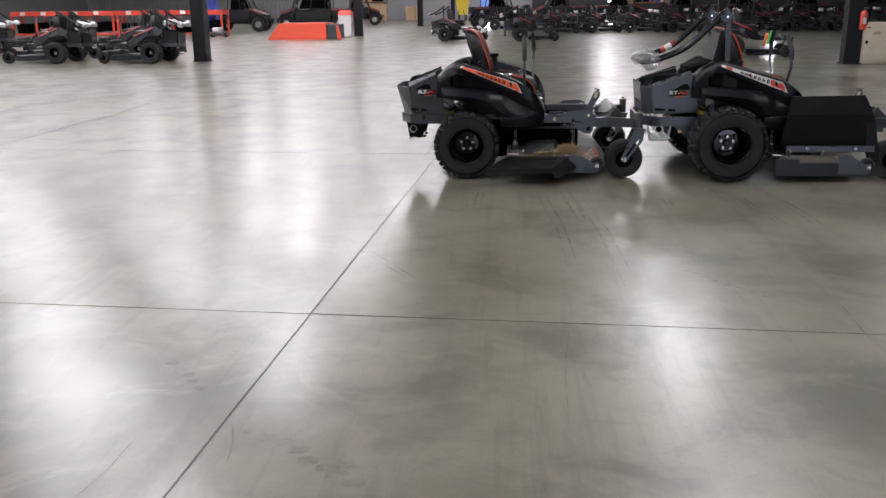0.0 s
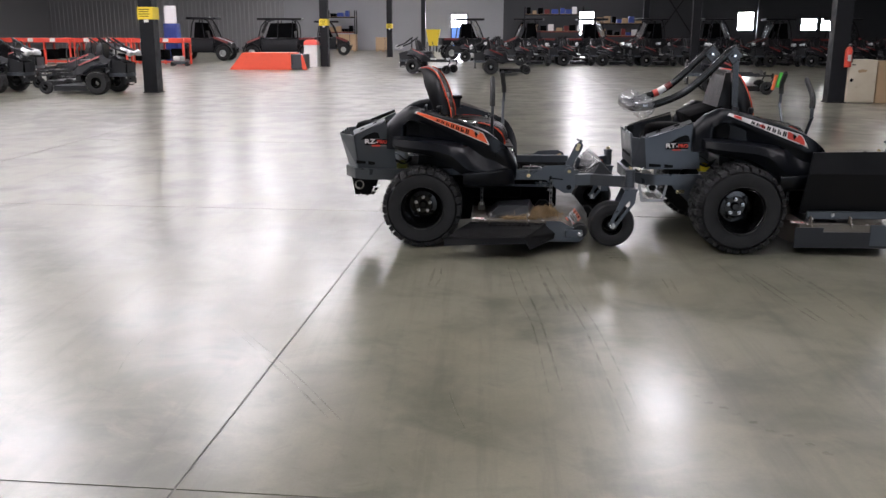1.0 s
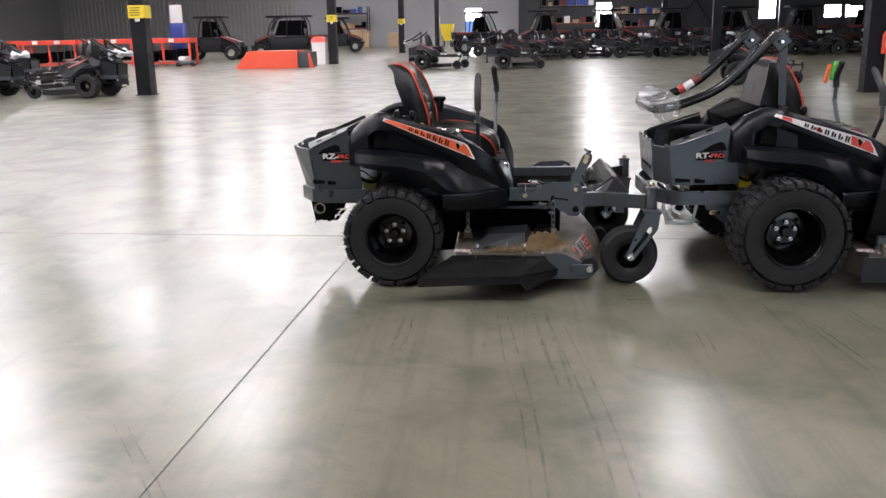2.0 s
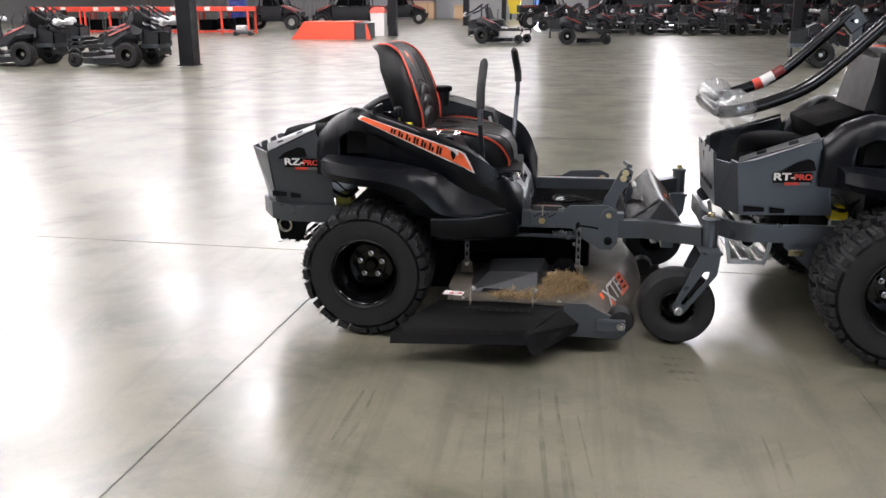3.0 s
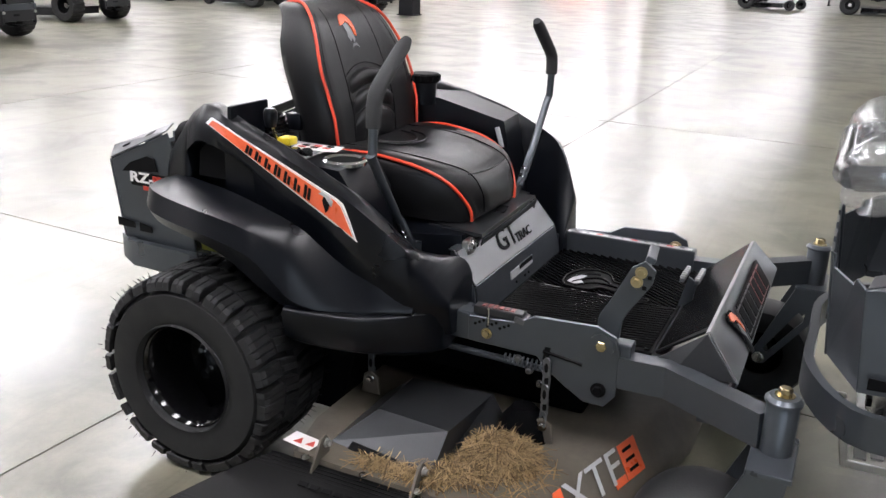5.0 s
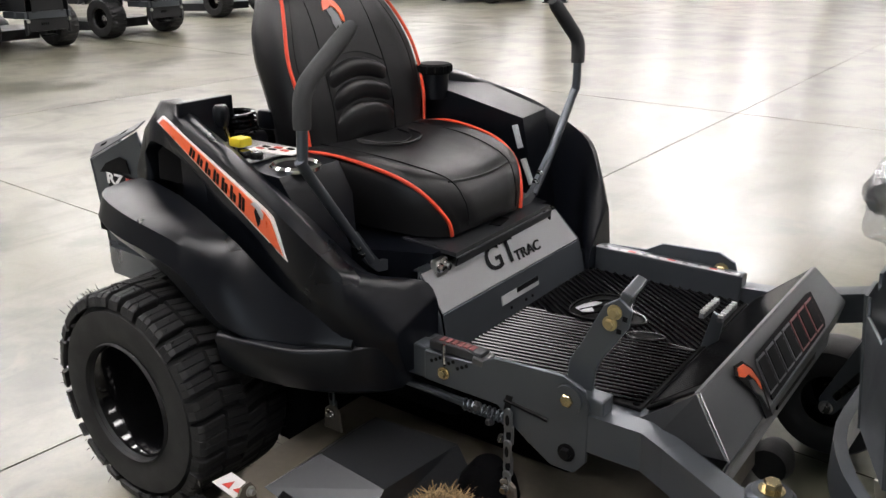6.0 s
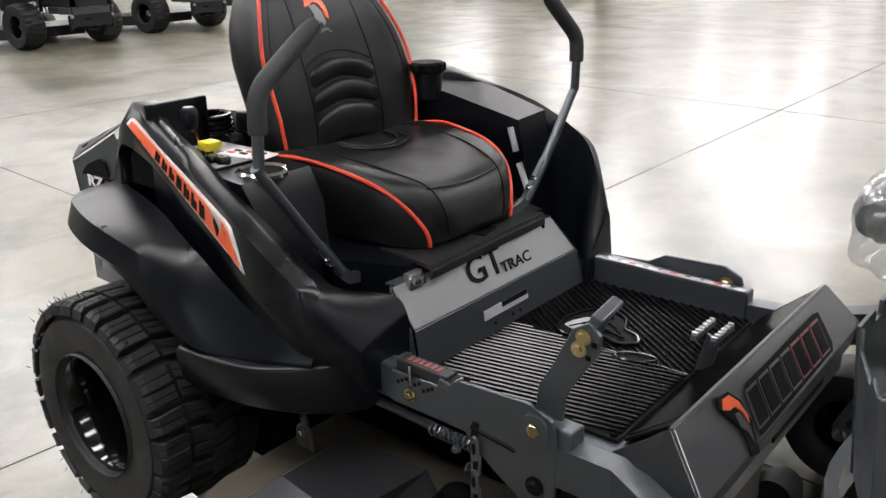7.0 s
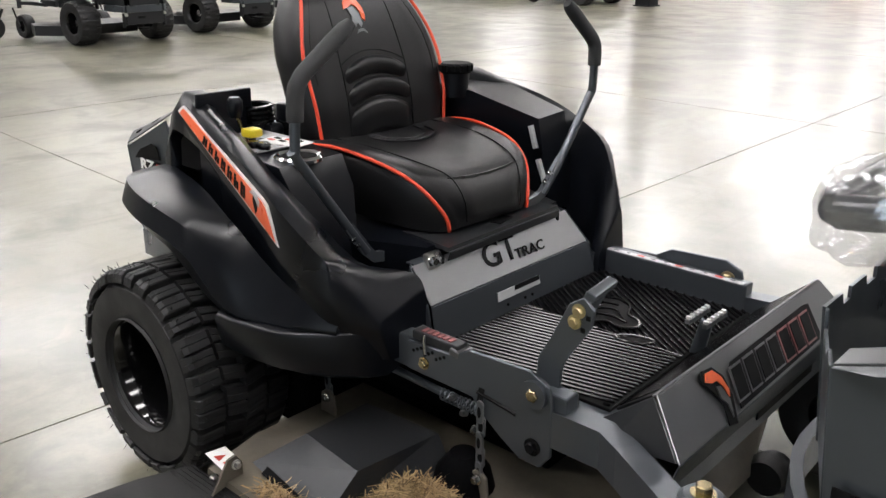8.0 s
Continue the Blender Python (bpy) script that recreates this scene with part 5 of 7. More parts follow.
    fr = facing((0.644, -0.02, 0.594), (0.0, 1, 0.0), (-0.054, 0, 0.086))
    if not big:
        lettering("panel_letters", "GT", 0.088, M_INK, fr @ Matrix.Translation((-0.022, 0.006, 0.0028)), fp, "black letters", shear=0.12, squeeze=1.15, bold=0.0008)
        lettering("panel_letters_small", "TRAC", 0.036, M_INK, fr @ Matrix.Translation((0.092, -0.014, 0.0028)), fp, "black letters", shear=0.12, squeeze=1.3, bold=0.0006)
    fl = facing((0.6815, -0.005, 0.506), (0.0, 1, 0.0), (-0.0155, 0, 0.097))
    lb = part("warning_label", sheet([fl @ Vector(q) for q in ((-0.088, -0.011, 0.003), (0.085, -0.011, 0.003), (0.085, 0.012, 0.003), (-0.088, 0.012, 0.003))], 0.003, 0), M_SIGHT, fp, "silver label", 0)
    part("label_print", sheet([fl @ Vector(q) for q in ((-0.02, 0.001, 0.0045), (0.082, 0.001, 0.0045), (0.082, 0.013, 0.0045), (-0.02, 0.013, 0.0045))], 0.002, 0), M_INK, lb, "", 0)
    for x, z in ((-0.05, -0.028), (0.02, -0.03), (0.05, -0.03)):
        part("panel_hole", lathe([(0, 0.0025), (0.004, 0.0025), (0.004, 0.0)], 8, "z"), M_INK, fp, "", 0).matrix_local = fl @ Matrix.Translation((x, z, 0.0005))
    part("foot_pan", box((0.92, 0.02, 0.446), (0.50, 0.70, 0.012), 0.003), M_GREY, t, "", 0)
    mt = part("foot_mat", box((0.913, 0.028, 0.455), (0.446, 0.655, 0.008), 0.002), M_INK, t, "black ribbed rubber foot mat", 0)
    # ribs in two slanting fields that meet along the middle, broken by the emblem
    rib = []
    for k in range(-12, 60):
        for field, slope, ya, yb in ((0, 0.20, -0.292, 0.006), (1, -0.74, 0.012, 0.348)):
            y0 = ya - 0.10 + k * 0.0158 * math.sqrt(1 + slope * slope)
            xs = [(0.696, y0), (1.130, y0 + slope * 0.434)]
            (xa, a), (xb, b) = xs
            lo, hi = sorted(((ya - a) / (b - a), (yb - a) / (b - a)))
            lo, hi = max(lo, 0.0), min(hi, 1.0)
            if hi - lo > 0.03:
                rib.append(((xa + (xb - xa) * lo, a + (b - a) * lo), (xa + (xb - xa) * hi, a + (b - a) * hi)))
    for (xa, ya), (xb, yb) in rib:
        d = Vector((xb - xa, yb - ya, 0))
        part("mat_rib", box(((xa + xb) / 2, (ya + yb) / 2, 0.4622), (d.length, 0.0056, 0.0085), 0.0026, (0, 0, math.degrees(math.atan2(d.y, d.x))), seg=1), M_RUBBER, mt, "", 0)
    part("mat_seam", box((0.913, 0.009, 0.4605), (0.434, 0.004, 0.0062), 0.001, seg=1), M_RUBBER, mt, "", 0)
    ring = [(1.012 + 0.040 * math.cos(q) + 0.010 * math.sin(q), 0.004 + 0.008 * math.cos(q) + 0.022 * math.sin(q)) for q in [2 * math.pi * k / 18 for k in range(18)]]
    part("mat_slot_floor", plate(ring, "z", 0.4645, 0.003), M_INK, mt, "", 0)
    part("mat_slot", tube([(x, y, 0.4665) for x, y in ring], 0.0045, 6, None, True), M_RUBBER, mt)
    # raised emblem: a helmet-like outline with a plume over it
    head = [(0.80, 0.03), (0.79, 0.10), (0.815, 0.165), (0.86, 0.185), (0.905, 0.165), (0.93, 0.115), (0.965, 0.10), (0.985, 0.065), (0.955, 0.035), (0.91, 0.045), (0.88, 0.015), (0.84, 0.01)]
    part("mat_emblem", plate(head, "z", 0.4655, 0.003, 0.001), M_INK, mt, "", 0)
    part("mat_crest", tube(smooth_line([(x, y, 0.4685) for x, y in head], 3, True), 0.0042, 6, None, True), M_RUBBER, mt)
    for pts in ([(0.82, 0.05), (0.85, 0.10), (0.89, 0.12), (0.93, 0.085)], [(0.835, 0.03), (0.87, 0.07), (0.91, 0.08), (0.95, 0.07)], [(0.81, 0.09), (0.84, 0.14), (0.88, 0.15)]):
        part("mat_crest_line", tube(smooth_line([(x, y, 0.4685) for x, y in pts], 4), 0.0034, 6), M_RUBBER, mt)
    part("mat_crest_patch", plate([(0.805, 0.055), (0.815, 0.115), (0.845, 0.125), (0.835, 0.085), (0.855, 0.06), (0.83, 0.045)], "z", 0.4685, 0.003, 0.001), M_SIGHT, mt, "pale patch on the emblem", 0)
    toe = part("toe_mat", sheet([(1.140, -0.285, 0.458), (1.140, 0.352, 0.458), (1.268, 0.375, 0.568), (1.268, -0.345, 0.568)][::-1], 0.006), M_INK, t, "", 0)
    for k in range(44):
        y = -0.28 + k * 0.0146
        part("toe_rib", sheet([(1.146, y, 0.4665), (1.146, y + 0.006, 0.4665), (1.266, y * 1.12 + 0.007, 0.5695), (1.266, y * 1.12, 0.5695)][::-1], 0.005, 0), M_RUBBER, toe, "", 0)
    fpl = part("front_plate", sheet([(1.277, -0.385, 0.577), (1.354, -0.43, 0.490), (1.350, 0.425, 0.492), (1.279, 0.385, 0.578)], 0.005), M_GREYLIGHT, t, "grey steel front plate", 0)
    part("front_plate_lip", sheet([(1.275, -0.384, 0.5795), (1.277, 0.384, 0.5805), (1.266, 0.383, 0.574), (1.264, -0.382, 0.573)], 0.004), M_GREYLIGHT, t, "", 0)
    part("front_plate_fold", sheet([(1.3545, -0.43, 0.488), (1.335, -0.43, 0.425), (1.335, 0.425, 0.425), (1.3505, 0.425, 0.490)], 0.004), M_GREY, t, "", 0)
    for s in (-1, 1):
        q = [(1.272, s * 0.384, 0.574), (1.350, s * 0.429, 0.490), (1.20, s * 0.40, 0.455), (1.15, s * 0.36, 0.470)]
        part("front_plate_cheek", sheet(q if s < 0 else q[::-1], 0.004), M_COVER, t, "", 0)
    o = Vector((1.3175, 0.035, 0.5335))
    ff = facing(o, (0.0, 1, 0.0), (-0.075, 0, 0.087))
    # the maker's name as plain slanted bars on one black ground, with a crest before it
    def on_plate(a, b, lift):
        return ff @ Vector((a - 0.035, b, lift))
    ground = [(-0.184, -0.050), (0.222, -0.046), (0.241, -0.034), (0.264, 0.032), (0.237, 0.036), (-0.133, 0.032), (-0.152, 0.022)]
    nb = part("name_ground", sheet([on_plate(a, b, 0.0035) for a, b in ground], 0.003, 0), M_INK, fpl, "", 0)
    for k in range(7):
        x0 = -0.165 + 0.0575 * k
        for inset, lift, mt_ in ((0.0, 0.005, M_NAMERED if k > 3 else M_HUB), (0.0045, 0.0066, M_INK)):
            a0, a1, b0, b1 = x0 + inset, x0 + 0.050 - inset, -0.040 + inset, 0.025 - inset
            q = [(a0 + 0.45 * b0, b0), (a1 + 0.45 * b0, b0), (a1 + 0.45 * b1, b1), (a0 + 0.45 * b1, b1)]
            part("name_bar", sheet([on_plate(a, b, lift) for a, b in q], 0.003, 0), mt_, nb, "", 0)
    part("crest_ground", sheet([on_plate(a, b, 0.0028) for a, b in ((-0.258, 0.036), (-0.240, 0.050), (-0.205, 0.046), (-0.185, 0.020), (-0.190, -0.020), (-0.222, -0.066), (-0.250, -0.060), (-0.230, -0.020), (-0.245, 0.012))], 0.0025, 0), M_INK, fpl, "", 0)
    part("crest", sheet([on_plate(a, b, 0.005) for a, b in ((-0.250, 0.030), (-0.236, 0.043), (-0.212, 0.041), (-0.196, 0.022), (-0.194, -0.006), (-0.204, -0.018), (-0.204, 0.004), (-0.214, 0.020), (-0.234, 0.021))], 0.003, 0), M_ORANGE, fpl, "orange crest shape", 0)
    part("crest_face", sheet([on_plate(a, b, 0.005) for a, b in ((-0.226, 0.012), (-0.213, 0.008), (-0.208, -0.022), (-0.226, -0.052), (-0.222, -0.026), (-0.232, -0.012))], 0.003, 0), M_HUB, fpl, "", 0)
    part("front_cross_beam", bar4([(1.30, -0.42, 0.40), (1.30, 0.42, 0.40)], 0.05, 0.06, 0.004), M_GREY, t, "", 0)
    part("beam_slot", box((1.327, 0.12, 0.41), (0.004, 0.3, 0.03), 0.001), M_INK, t, "", 0)
    # height lever and pedals
    lv = part("height_lever", plate([(1.015, 0.50), (1.07, 0.49), (1.075, 0.56), (1.085, 0.585), (1.135, 0.665), (1.140, 0.70), (1.115, 0.72), (1.085, 0.70), (1.045, 0.615), (1.02, 0.57)], "y", -0.385, 0.008, 0.0015), M_GREY, t, "grey bent foot lever", 0)
    part("lever_boss", lathe([(0, -0.436), (0.03, -0.436), (0.03, -0.41), (0, -0.41)], 22, "y", None, (1.043, 0, 0.51)), M_GREY, lv, "", 40)
    for x, z in ((1.108, 0.692), (1.10, 0.668)):
        part("lever_bolt", bolt((x, -0.39, z), "y", 0.010, 0.009), M_BRASS, lv)
    for x, z in ((1.128, 0.682), (1.118, 0.655)):
        part("lever_hole", box((x, -0.3895, z), (0.010, 0.003, 0.010), 0.0015), M_INK, lv, "", 0)
    part("pedal_tread", box((1.118, -0.335, 0.722), (0.022, 0.10, 0.016), 0.003, (0, 20, 8)), M_GREY, lv, "", 0)
    part("pedal_web", plate([(-0.385, 0.70), (-0.30, 0.715), (-0.385, 0.66)], "x", 1.115, 0.006), M_GREY, lv, "", 0)
    pd = part("park_pedal", plate([(1.13, 0.46), (1.165, 0.47), (1.175, 0.535), (1.15, 0.55)], "y", 0.045, 0.008, 0.001), M_GREY, t, "small steel pedal", 0)
    for k in (-1, 1):
        tr = part("pedal_tread", box((1.16 + 0.020 * k, 0.045, 0.553), (0.012, 0.10, 0.010), 0.001), M_CHAIN, pd, "", 0)
        for i in range(6):
            part("tooth", box((1.16 + 0.020 * k, 0.002 + 0.0172 * i, 0.561), (0.012, 0.007, 0.008), 0.001, seg=1), M_ALU, tr, "", 0)
    # height scale on the rail
    hs = part("height_scale", box((0.775, -0.405, 0.531), (0.13, 0.035, 0.02), 0.003), M_COVER, t, "height scale with red print", 0)
    for k in range(6):
        part("scale_print", box((0.735 + 0.015 * k, -0.405, 0.542), (0.010, 0.018, 0.002)), M_NAMERED, hs, "", 0)
    for k in range(9):
        part("scale_hole", lathe([(0, 0), (0.0042, 0), (0.0042, 0.002)], 8, "y", None, (0.72 + 0.011 * k, -0.4285, 0.497 + 0.006 * (k % 3))), M_INK, hs, "", 0)
    part("scale_pin", tube([(0.755, -0.43, 0.50), (0.755, -0.432, 0.545)], 0.004, 8), M_CHROME, hs)
    part("scale_clip", box((0.835, -0.405, 0.525), (0.03, 0.045, 0.018), 0.004, (0, 10, 0)), M_HUB, hs, "", 0)
    rl = part("rail_label", sheet([(0.66, 0.373, 0.5195), (1.10, 0.373, 0.5195), (1.10, 0.392, 0.5195), (0.66, 0.392, 0.5195)], 0.002, 0), M_SIGHT, t, "pale printed strip", 0)
    for k in range(11):
        part("label_print", box((0.69 + 0.038 * k, 0.382, 0.521), (0.020 - 0.006 * (k % 3), 0.006, 0.001)), M_REDPRINT if k % 3 == 0 else M_HUB, rl, "", 0)
    # right-hand console
    cn = part("console", bevel(loft([[(-0.03, -0.28, 0.62), (-0.03, -0.44, 0.62), (-0.03, -0.44, 0.855), (-0.03, -0.28, 0.855)], [(0.16, -0.285, 0.6), (0.16, -0.475, 0.6), (0.16, -0.475, 0.857), (0.16, -0.285, 0.857)], [(0.36, -0.30, 0.58), (0.36, -0.49, 0.58), (0.36, -0.488, 0.850), (0.36, -0.30, 0.852)], [(0.425, -0.31, 0.56), (0.425, -0.49, 0.56), (0.41, -0.485, 0.78), (0.41, -0.31, 0.785)]]), 0.014, 3), M_BLACK, t, "matt black side console", 40)
    part("console_back", box((0.012, -0.385, 0.91), (0.014, 0.165, 0.125), 0.006), M_BLACK, cn, "", 40)
    part("console_plate", box((0.135, -0.375, 0.860), (0.21, 0.165, 0.004), 0.001), M_CARBON, cn, "carbon-patterned plate", 0)
    cl = part("console_label", box((0.205, -0.345, 0.8635), (0.13, 0.062, 0.003), 0.001, (0, 0, 12)), M_WHITE, cn, "white and red control label", 0)
    for k in range(6):
        part("label_print", box((0.165 + 0.034 * (k % 3), -0.338 - 0.02 * (k // 3) + 0.007 * (k % 3), 0.866), (0.020, 0.010, 0.002)), M_REDPRINT if k % 2 else M_INK, cl, "", 0)
    th = part("throttle", tube([(0.128, -0.405, 0.86), (0.112, -0.418, 0.928)], 0.005, 8), M_BRASS, cn, "throttle lever")
    part("throttle_knob", lathe([(0, 0.922), (0.014, 0.922), (0.019, 0.942), (0.019, 0.962), (0.013, 0.971), (0, 0.971)], 14, "z", None, (0.110, -0.420, 0)), M_BLACK, th, "", 45)
    yk = part("clutch_stem", tube([(0.152, -0.405, 0.858), (0.152, -0.405, 0.88)], 0.009, 10), M_INK, cn)
    part("clutch_knob", box((0.152, -0.405, 0.888), (0.040, 0.040, 0.022), 0.006), M_YELLOW, yk, "yellow pull knob", 40)
    for x, y in ((0.195, -0.432), (0.225, -0.425)):
        part("key_switch", lathe([(0, 0.878), (0.012, 0.878), (0.016, 0.873), (0.016, 0.860), (0, 0.860)], 14, "z", None, (x, y, 0)), M_RIM, cn, "", 40)
    cup = part("cup_holder", lathe([(0.045, 0.850), (0.058, 0.850), (0.058, 0.858), (0.052, 0.863), (0.045, 0.858), (0.045, 0.850)], 32, "z", None, (0.328, -0.405, 0)), M_CHROME, cn, "chrome-ringed cup holder", 45)
    part("cup_well", lathe([(0, 0.8525), (0.045, 0.8525), (0.045, 0.856), (0.0, 0.854)], 24, "z", None, (0.328, -0.405, 0)), M_INK, cup, "", 45)
    hs2 = [(0.02 + 0.045 * math.cos(k * 0.5) * (1 - k / 160), -0.285 + 0.035 * math.sin(k * 0.5), 0.875 + k * 0.0009) for k in range(60)]
    part("cable_coil", tube(hs2, 0.006, 6), M_RUBBER, cn, "black coiled hose")
    # tank side
    part("fuel_neck", lathe([(0, 0.90), (0.038, 0.90), (0.042, 0.972), (0, 0.972)], 22, "z", None, (0.205, 0.285, 0)), M_BLACK, t, "", 45)
    fc = lathe([(0, 0.970), (0.046, 0.970), (0.049, 0.977), (0.049, 0.992), (0.044, 0.998), (0, 1.0)], 26, "z", None, (0.205, 0.285, 0))
    cap = part("fuel_cap", fc, M_INK, t, "black ribbed fuel cap", 30)
    for k in range(13):
        a = 2 * math.pi * k / 13
        part("cap_grip", box((0.205 + 0.049 * math.cos(a), 0.285 + 0.049 * math.sin(a), 0.985), (0.008, 0.010, 0.02), 0.002, (0, 0, math.degrees(a)), seg=1), M_INK, cap, "", 0)
    if not big:
        part("tank_wall", bevel(loft([[(0.06, 0.26, 0.62), (0.06, 0.26, 0.945), (0.06, 0.46, 0.955), (0.06, 0.46, 0.62)], [(0.28, 0.305, 0.58), (0.26, 0.295, 0.920), (0.26, 0.47, 0.925), (0.28, 0.47, 0.58)], [(0.53, 0.345, 0.55), (0.465, 0.348, 0.858), (0.465, 0.475, 0.866), (0.53, 0.475, 0.55)]]), 0.014, 3), M_BLACK, t, "", 40)
        for a, b in (((0.446, 0.338, 0.838), (0.466, 0.339, 0.775)), ((0.476, 0.339, 0.745), (0.505, 0.340, 0.675))):
            part("sight_strip", tube([a, b], 0.0085, 8), M_SIGHT, t, "pale fuel sight strip")
    seat(t)
    # cutting deck
    top = [(0.36, -0.60), (0.40, -0.76), (0.88, -0.772), (0.975, -0.665), (1.045, -0.45), (1.105, -0.25), (1.15, -0.05), (1.15, 0.25), (1.06, 0.58), (0.82, 0.76), (0.52, 0.72), (0.36, 0.45)]
    out = [(-0.01, -0.01), (0.0, -0.015), (0.02, -0.008), (0.075, -0.045), (0.08, -0.028), (0.08, -0.02), (0.08, 0.0), (0.08, 0.0), (0.07, 0.04), (0.03, 0.03), (0.0, 0.02), (-0.01, 0.0)]
    dk = crisp(part("cutting_deck", bevel(loft([[(x + a * f, y + b * f, z) for (x, y), (a, b) in zip(top, out)] for f, z in ((1.0, 0.075), (0.95, 0.125), (0.0, 0.218))]), 0.012, 3), M_DECK, t, "dusty grey steel cutting deck", 60))
    part("deck_wing", plate([(0.86, 0.222), (0.955, 0.222), (1.03, 0.182), (1.095, 0.166), (1.118, 0.146), (1.118, 0.098), (1.085, 0.074), (0.86, 0.078)], "y", -0.786, 0.01, 0.002), M_GREY, dk, "", 0)
    part("deck_wing_arm", box((1.05, -0.80, 0.137), (0.12, 0.03, 0.05), 0.006), M_GREY, dk, "", 0)
    ro = part("scalp_roller", lathe([(0, -0.04), (0.045, -0.04), (0.054, -0.025), (0.056, 0), (0.054, 0.025), (0.045, 0.04), (0, 0.04)], 24, "y", None, (1.093, -0.755, 0.150)), M_TYRE, dk, "grey anti-scalp roller", 40)
    part("roller_bolt", bolt((1.093, -0.815, 0.138), "y", 0.012, 0.010), M_STEEL, ro)
    for y in (-0.4, 0.3):
        part("scalp_roller", lathe([(0, -0.04), (0.045, -0.04), (0.056, 0), (0.045, 0.04), (0, 0.04)], 20, "y", None, (1.26, y, 0.075)), M_TYRE, dk, "", 40)
    cv = part("belt_cover", bevel(loft([[(0.455, -0.40, 0.219), (0.455, -0.68, 0.219), (0.745, -0.725, 0.219), (0.815, -0.40, 0.219)], [(0.535, -0.40, 0.286), (0.535, -0.585, 0.284), (0.745, -0.622, 0.298), (0.768, -0.40, 0.298)]]), 0.004), M_COVER, dk, "dark grey steel belt cover", 0)
    part("cover_mouth", sheet([(0.51, -0.696, 0.222), (0.66, -0.718, 0.222), (0.65, -0.706, 0.240), (0.52, -0.686, 0.240)], 0.003, 0), M_INK, cv, "", 0)
    part("belt_cover", bevel(loft([[(0.49, 0.40, 0.219), (0.49, 0.70, 0.219), (0.78, 0.70, 0.219), (0.80, 0.40, 0.219)], [(0.53, 0.42, 0.335), (0.53, 0.60, 0.335), (0.70, 0.60, 0.335), (0.72, 0.42, 0.335)]]), 0.005), M_GREY, dk, "", 0)
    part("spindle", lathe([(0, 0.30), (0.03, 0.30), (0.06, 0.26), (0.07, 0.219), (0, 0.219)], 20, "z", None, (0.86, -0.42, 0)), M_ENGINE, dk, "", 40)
    for k, x in enumerate((0.47, 0.73)):
        br = part("chute_bracket", bevel(loft([[(x, -0.80, 0.20), (x, -0.72, 0.219), (x, -0.72, 0.25), (x, -0.735, 0.272), (x, -0.755, 0.268)], [(x + 0.006, -0.80, 0.20), (x + 0.006, -0.72, 0.219), (x + 0.006, -0.72, 0.25), (x + 0.006, -0.735, 0.272), (x + 0.006, -0.755, 0.268)]]), 0.001), M_DECK, dk, "", 0)
        part("bracket_bolt", bolt((x + 0.008, -0.738, 0.252), "x", 0.008, 0.010), M_STEEL, br)
    lab = part("deck_label", box((0.395, -0.715, 0.2205), (0.085, 0.05, 0.002), 0.0005, (0, 0, -8)), M_WHITE, dk, "white warning label", 0)
    for k in range(2):
        part("label_print", plate([(0.375 + 0.035 * k, -0.728), (0.40 + 0.035 * k, -0.73), (0.39 + 0.035 * k, -0.705)], "z", 0.222, 0.001), M_REDPRINT, lab, "", 0)
    for x in (0.44, 0.60, 0.74, 0.84):
        part("deck_bolt", bolt((x, -0.772, 0.218), "z", 0.007, 0.005), M_STEEL, dk)
    xt = facing((1.080, -0.458, 0.178), (0.273, 0.962, 0.0), (-0.076, 0.027, 0.093))
    if not big:
        part("deck_print", sheet([xt @ Vector(q) for q in ((0.085, -0.045, 0.004), (0.165, -0.045, 0.004), (0.185, 0.04, 0.004), (0.105, 0.04, 0.004))], 0.002, 0), M_ORANGE, dk, "orange print patch", 0)
        part("deck_print", sheet([xt @ Vector(q) for q in ((0.03, -0.045, 0.004), (0.08, -0.045, 0.004), (0.085, -0.026, 0.004), (0.035, -0.026, 0.004))], 0.002, 0), M_ORANGE, dk, "orange print patch", 0)
        part("deck_print", sheet([xt @ Vector(q) for q in ((-0.185, 0.012, 0.004), (-0.15, 0.012, 0.004), (-0.145, 0.04, 0.004), (-0.178, 0.04, 0.004))], 0.002, 0), M_ORANGE, dk, "orange print patch", 0)
        part("deck_print", sheet([xt @ Vector(q) for q in ((-0.125, -0.044, 0.004), (-0.085, -0.044, 0.004), (-0.10, -0.01, 0.004), (-0.12, -0.01, 0.004))], 0.002, 0), M_ORANGE, dk, "orange print patch", 0)
        for k in range(3):
            part("print_bar", sheet([xt @ Vector(q) for q in ((0.105 + 0.004 * k, -0.03 + 0.024 * k, 0.0055), (0.145 + 0.004 * k, -0.03 + 0.024 * k, 0.0055), (0.147 + 0.004 * k, -0.022 + 0.024 * k, 0.0055), (0.107 + 0.004 * k, -0.022 + 0.024 * k, 0.0055))], 0.002, 0), M_INK, dk, "", 0)
        lettering("deck_letters", "XTF", 0.112, M_SIGHT, xt @ Matrix.Translation((-0.045, 0.0, 0.0075)), dk, "pale grey letters", shear=0.2, squeeze=1.2)
        # chute lying down
        ch = part("discharge_chute", bevel(loft([[(0.345, -0.765, 0.205), (0.865, -0.765, 0.205), (0.865, -0.765, 0.197), (0.345, -0.765, 0.197)], [(0.262, -0.86, 0.175), (0.80, -0.865, 0.180), (0.80, -0.865, 0.172), (0.262, -0.86, 0.167)], [(0.170, -0.965, 0.128), (0.705, -0.972, 0.140), (0.705, -0.972, 0.132), (0.170, -0.965, 0.120)], [(0.168, -0.982, 0.085), (0.715, -0.985, 0.105), (0.715, -0.976, 0.105), (0.168, -0.972, 0.085)]]), 0.004), M_CHUTE, dk, "black rubber discharge chute", 0)
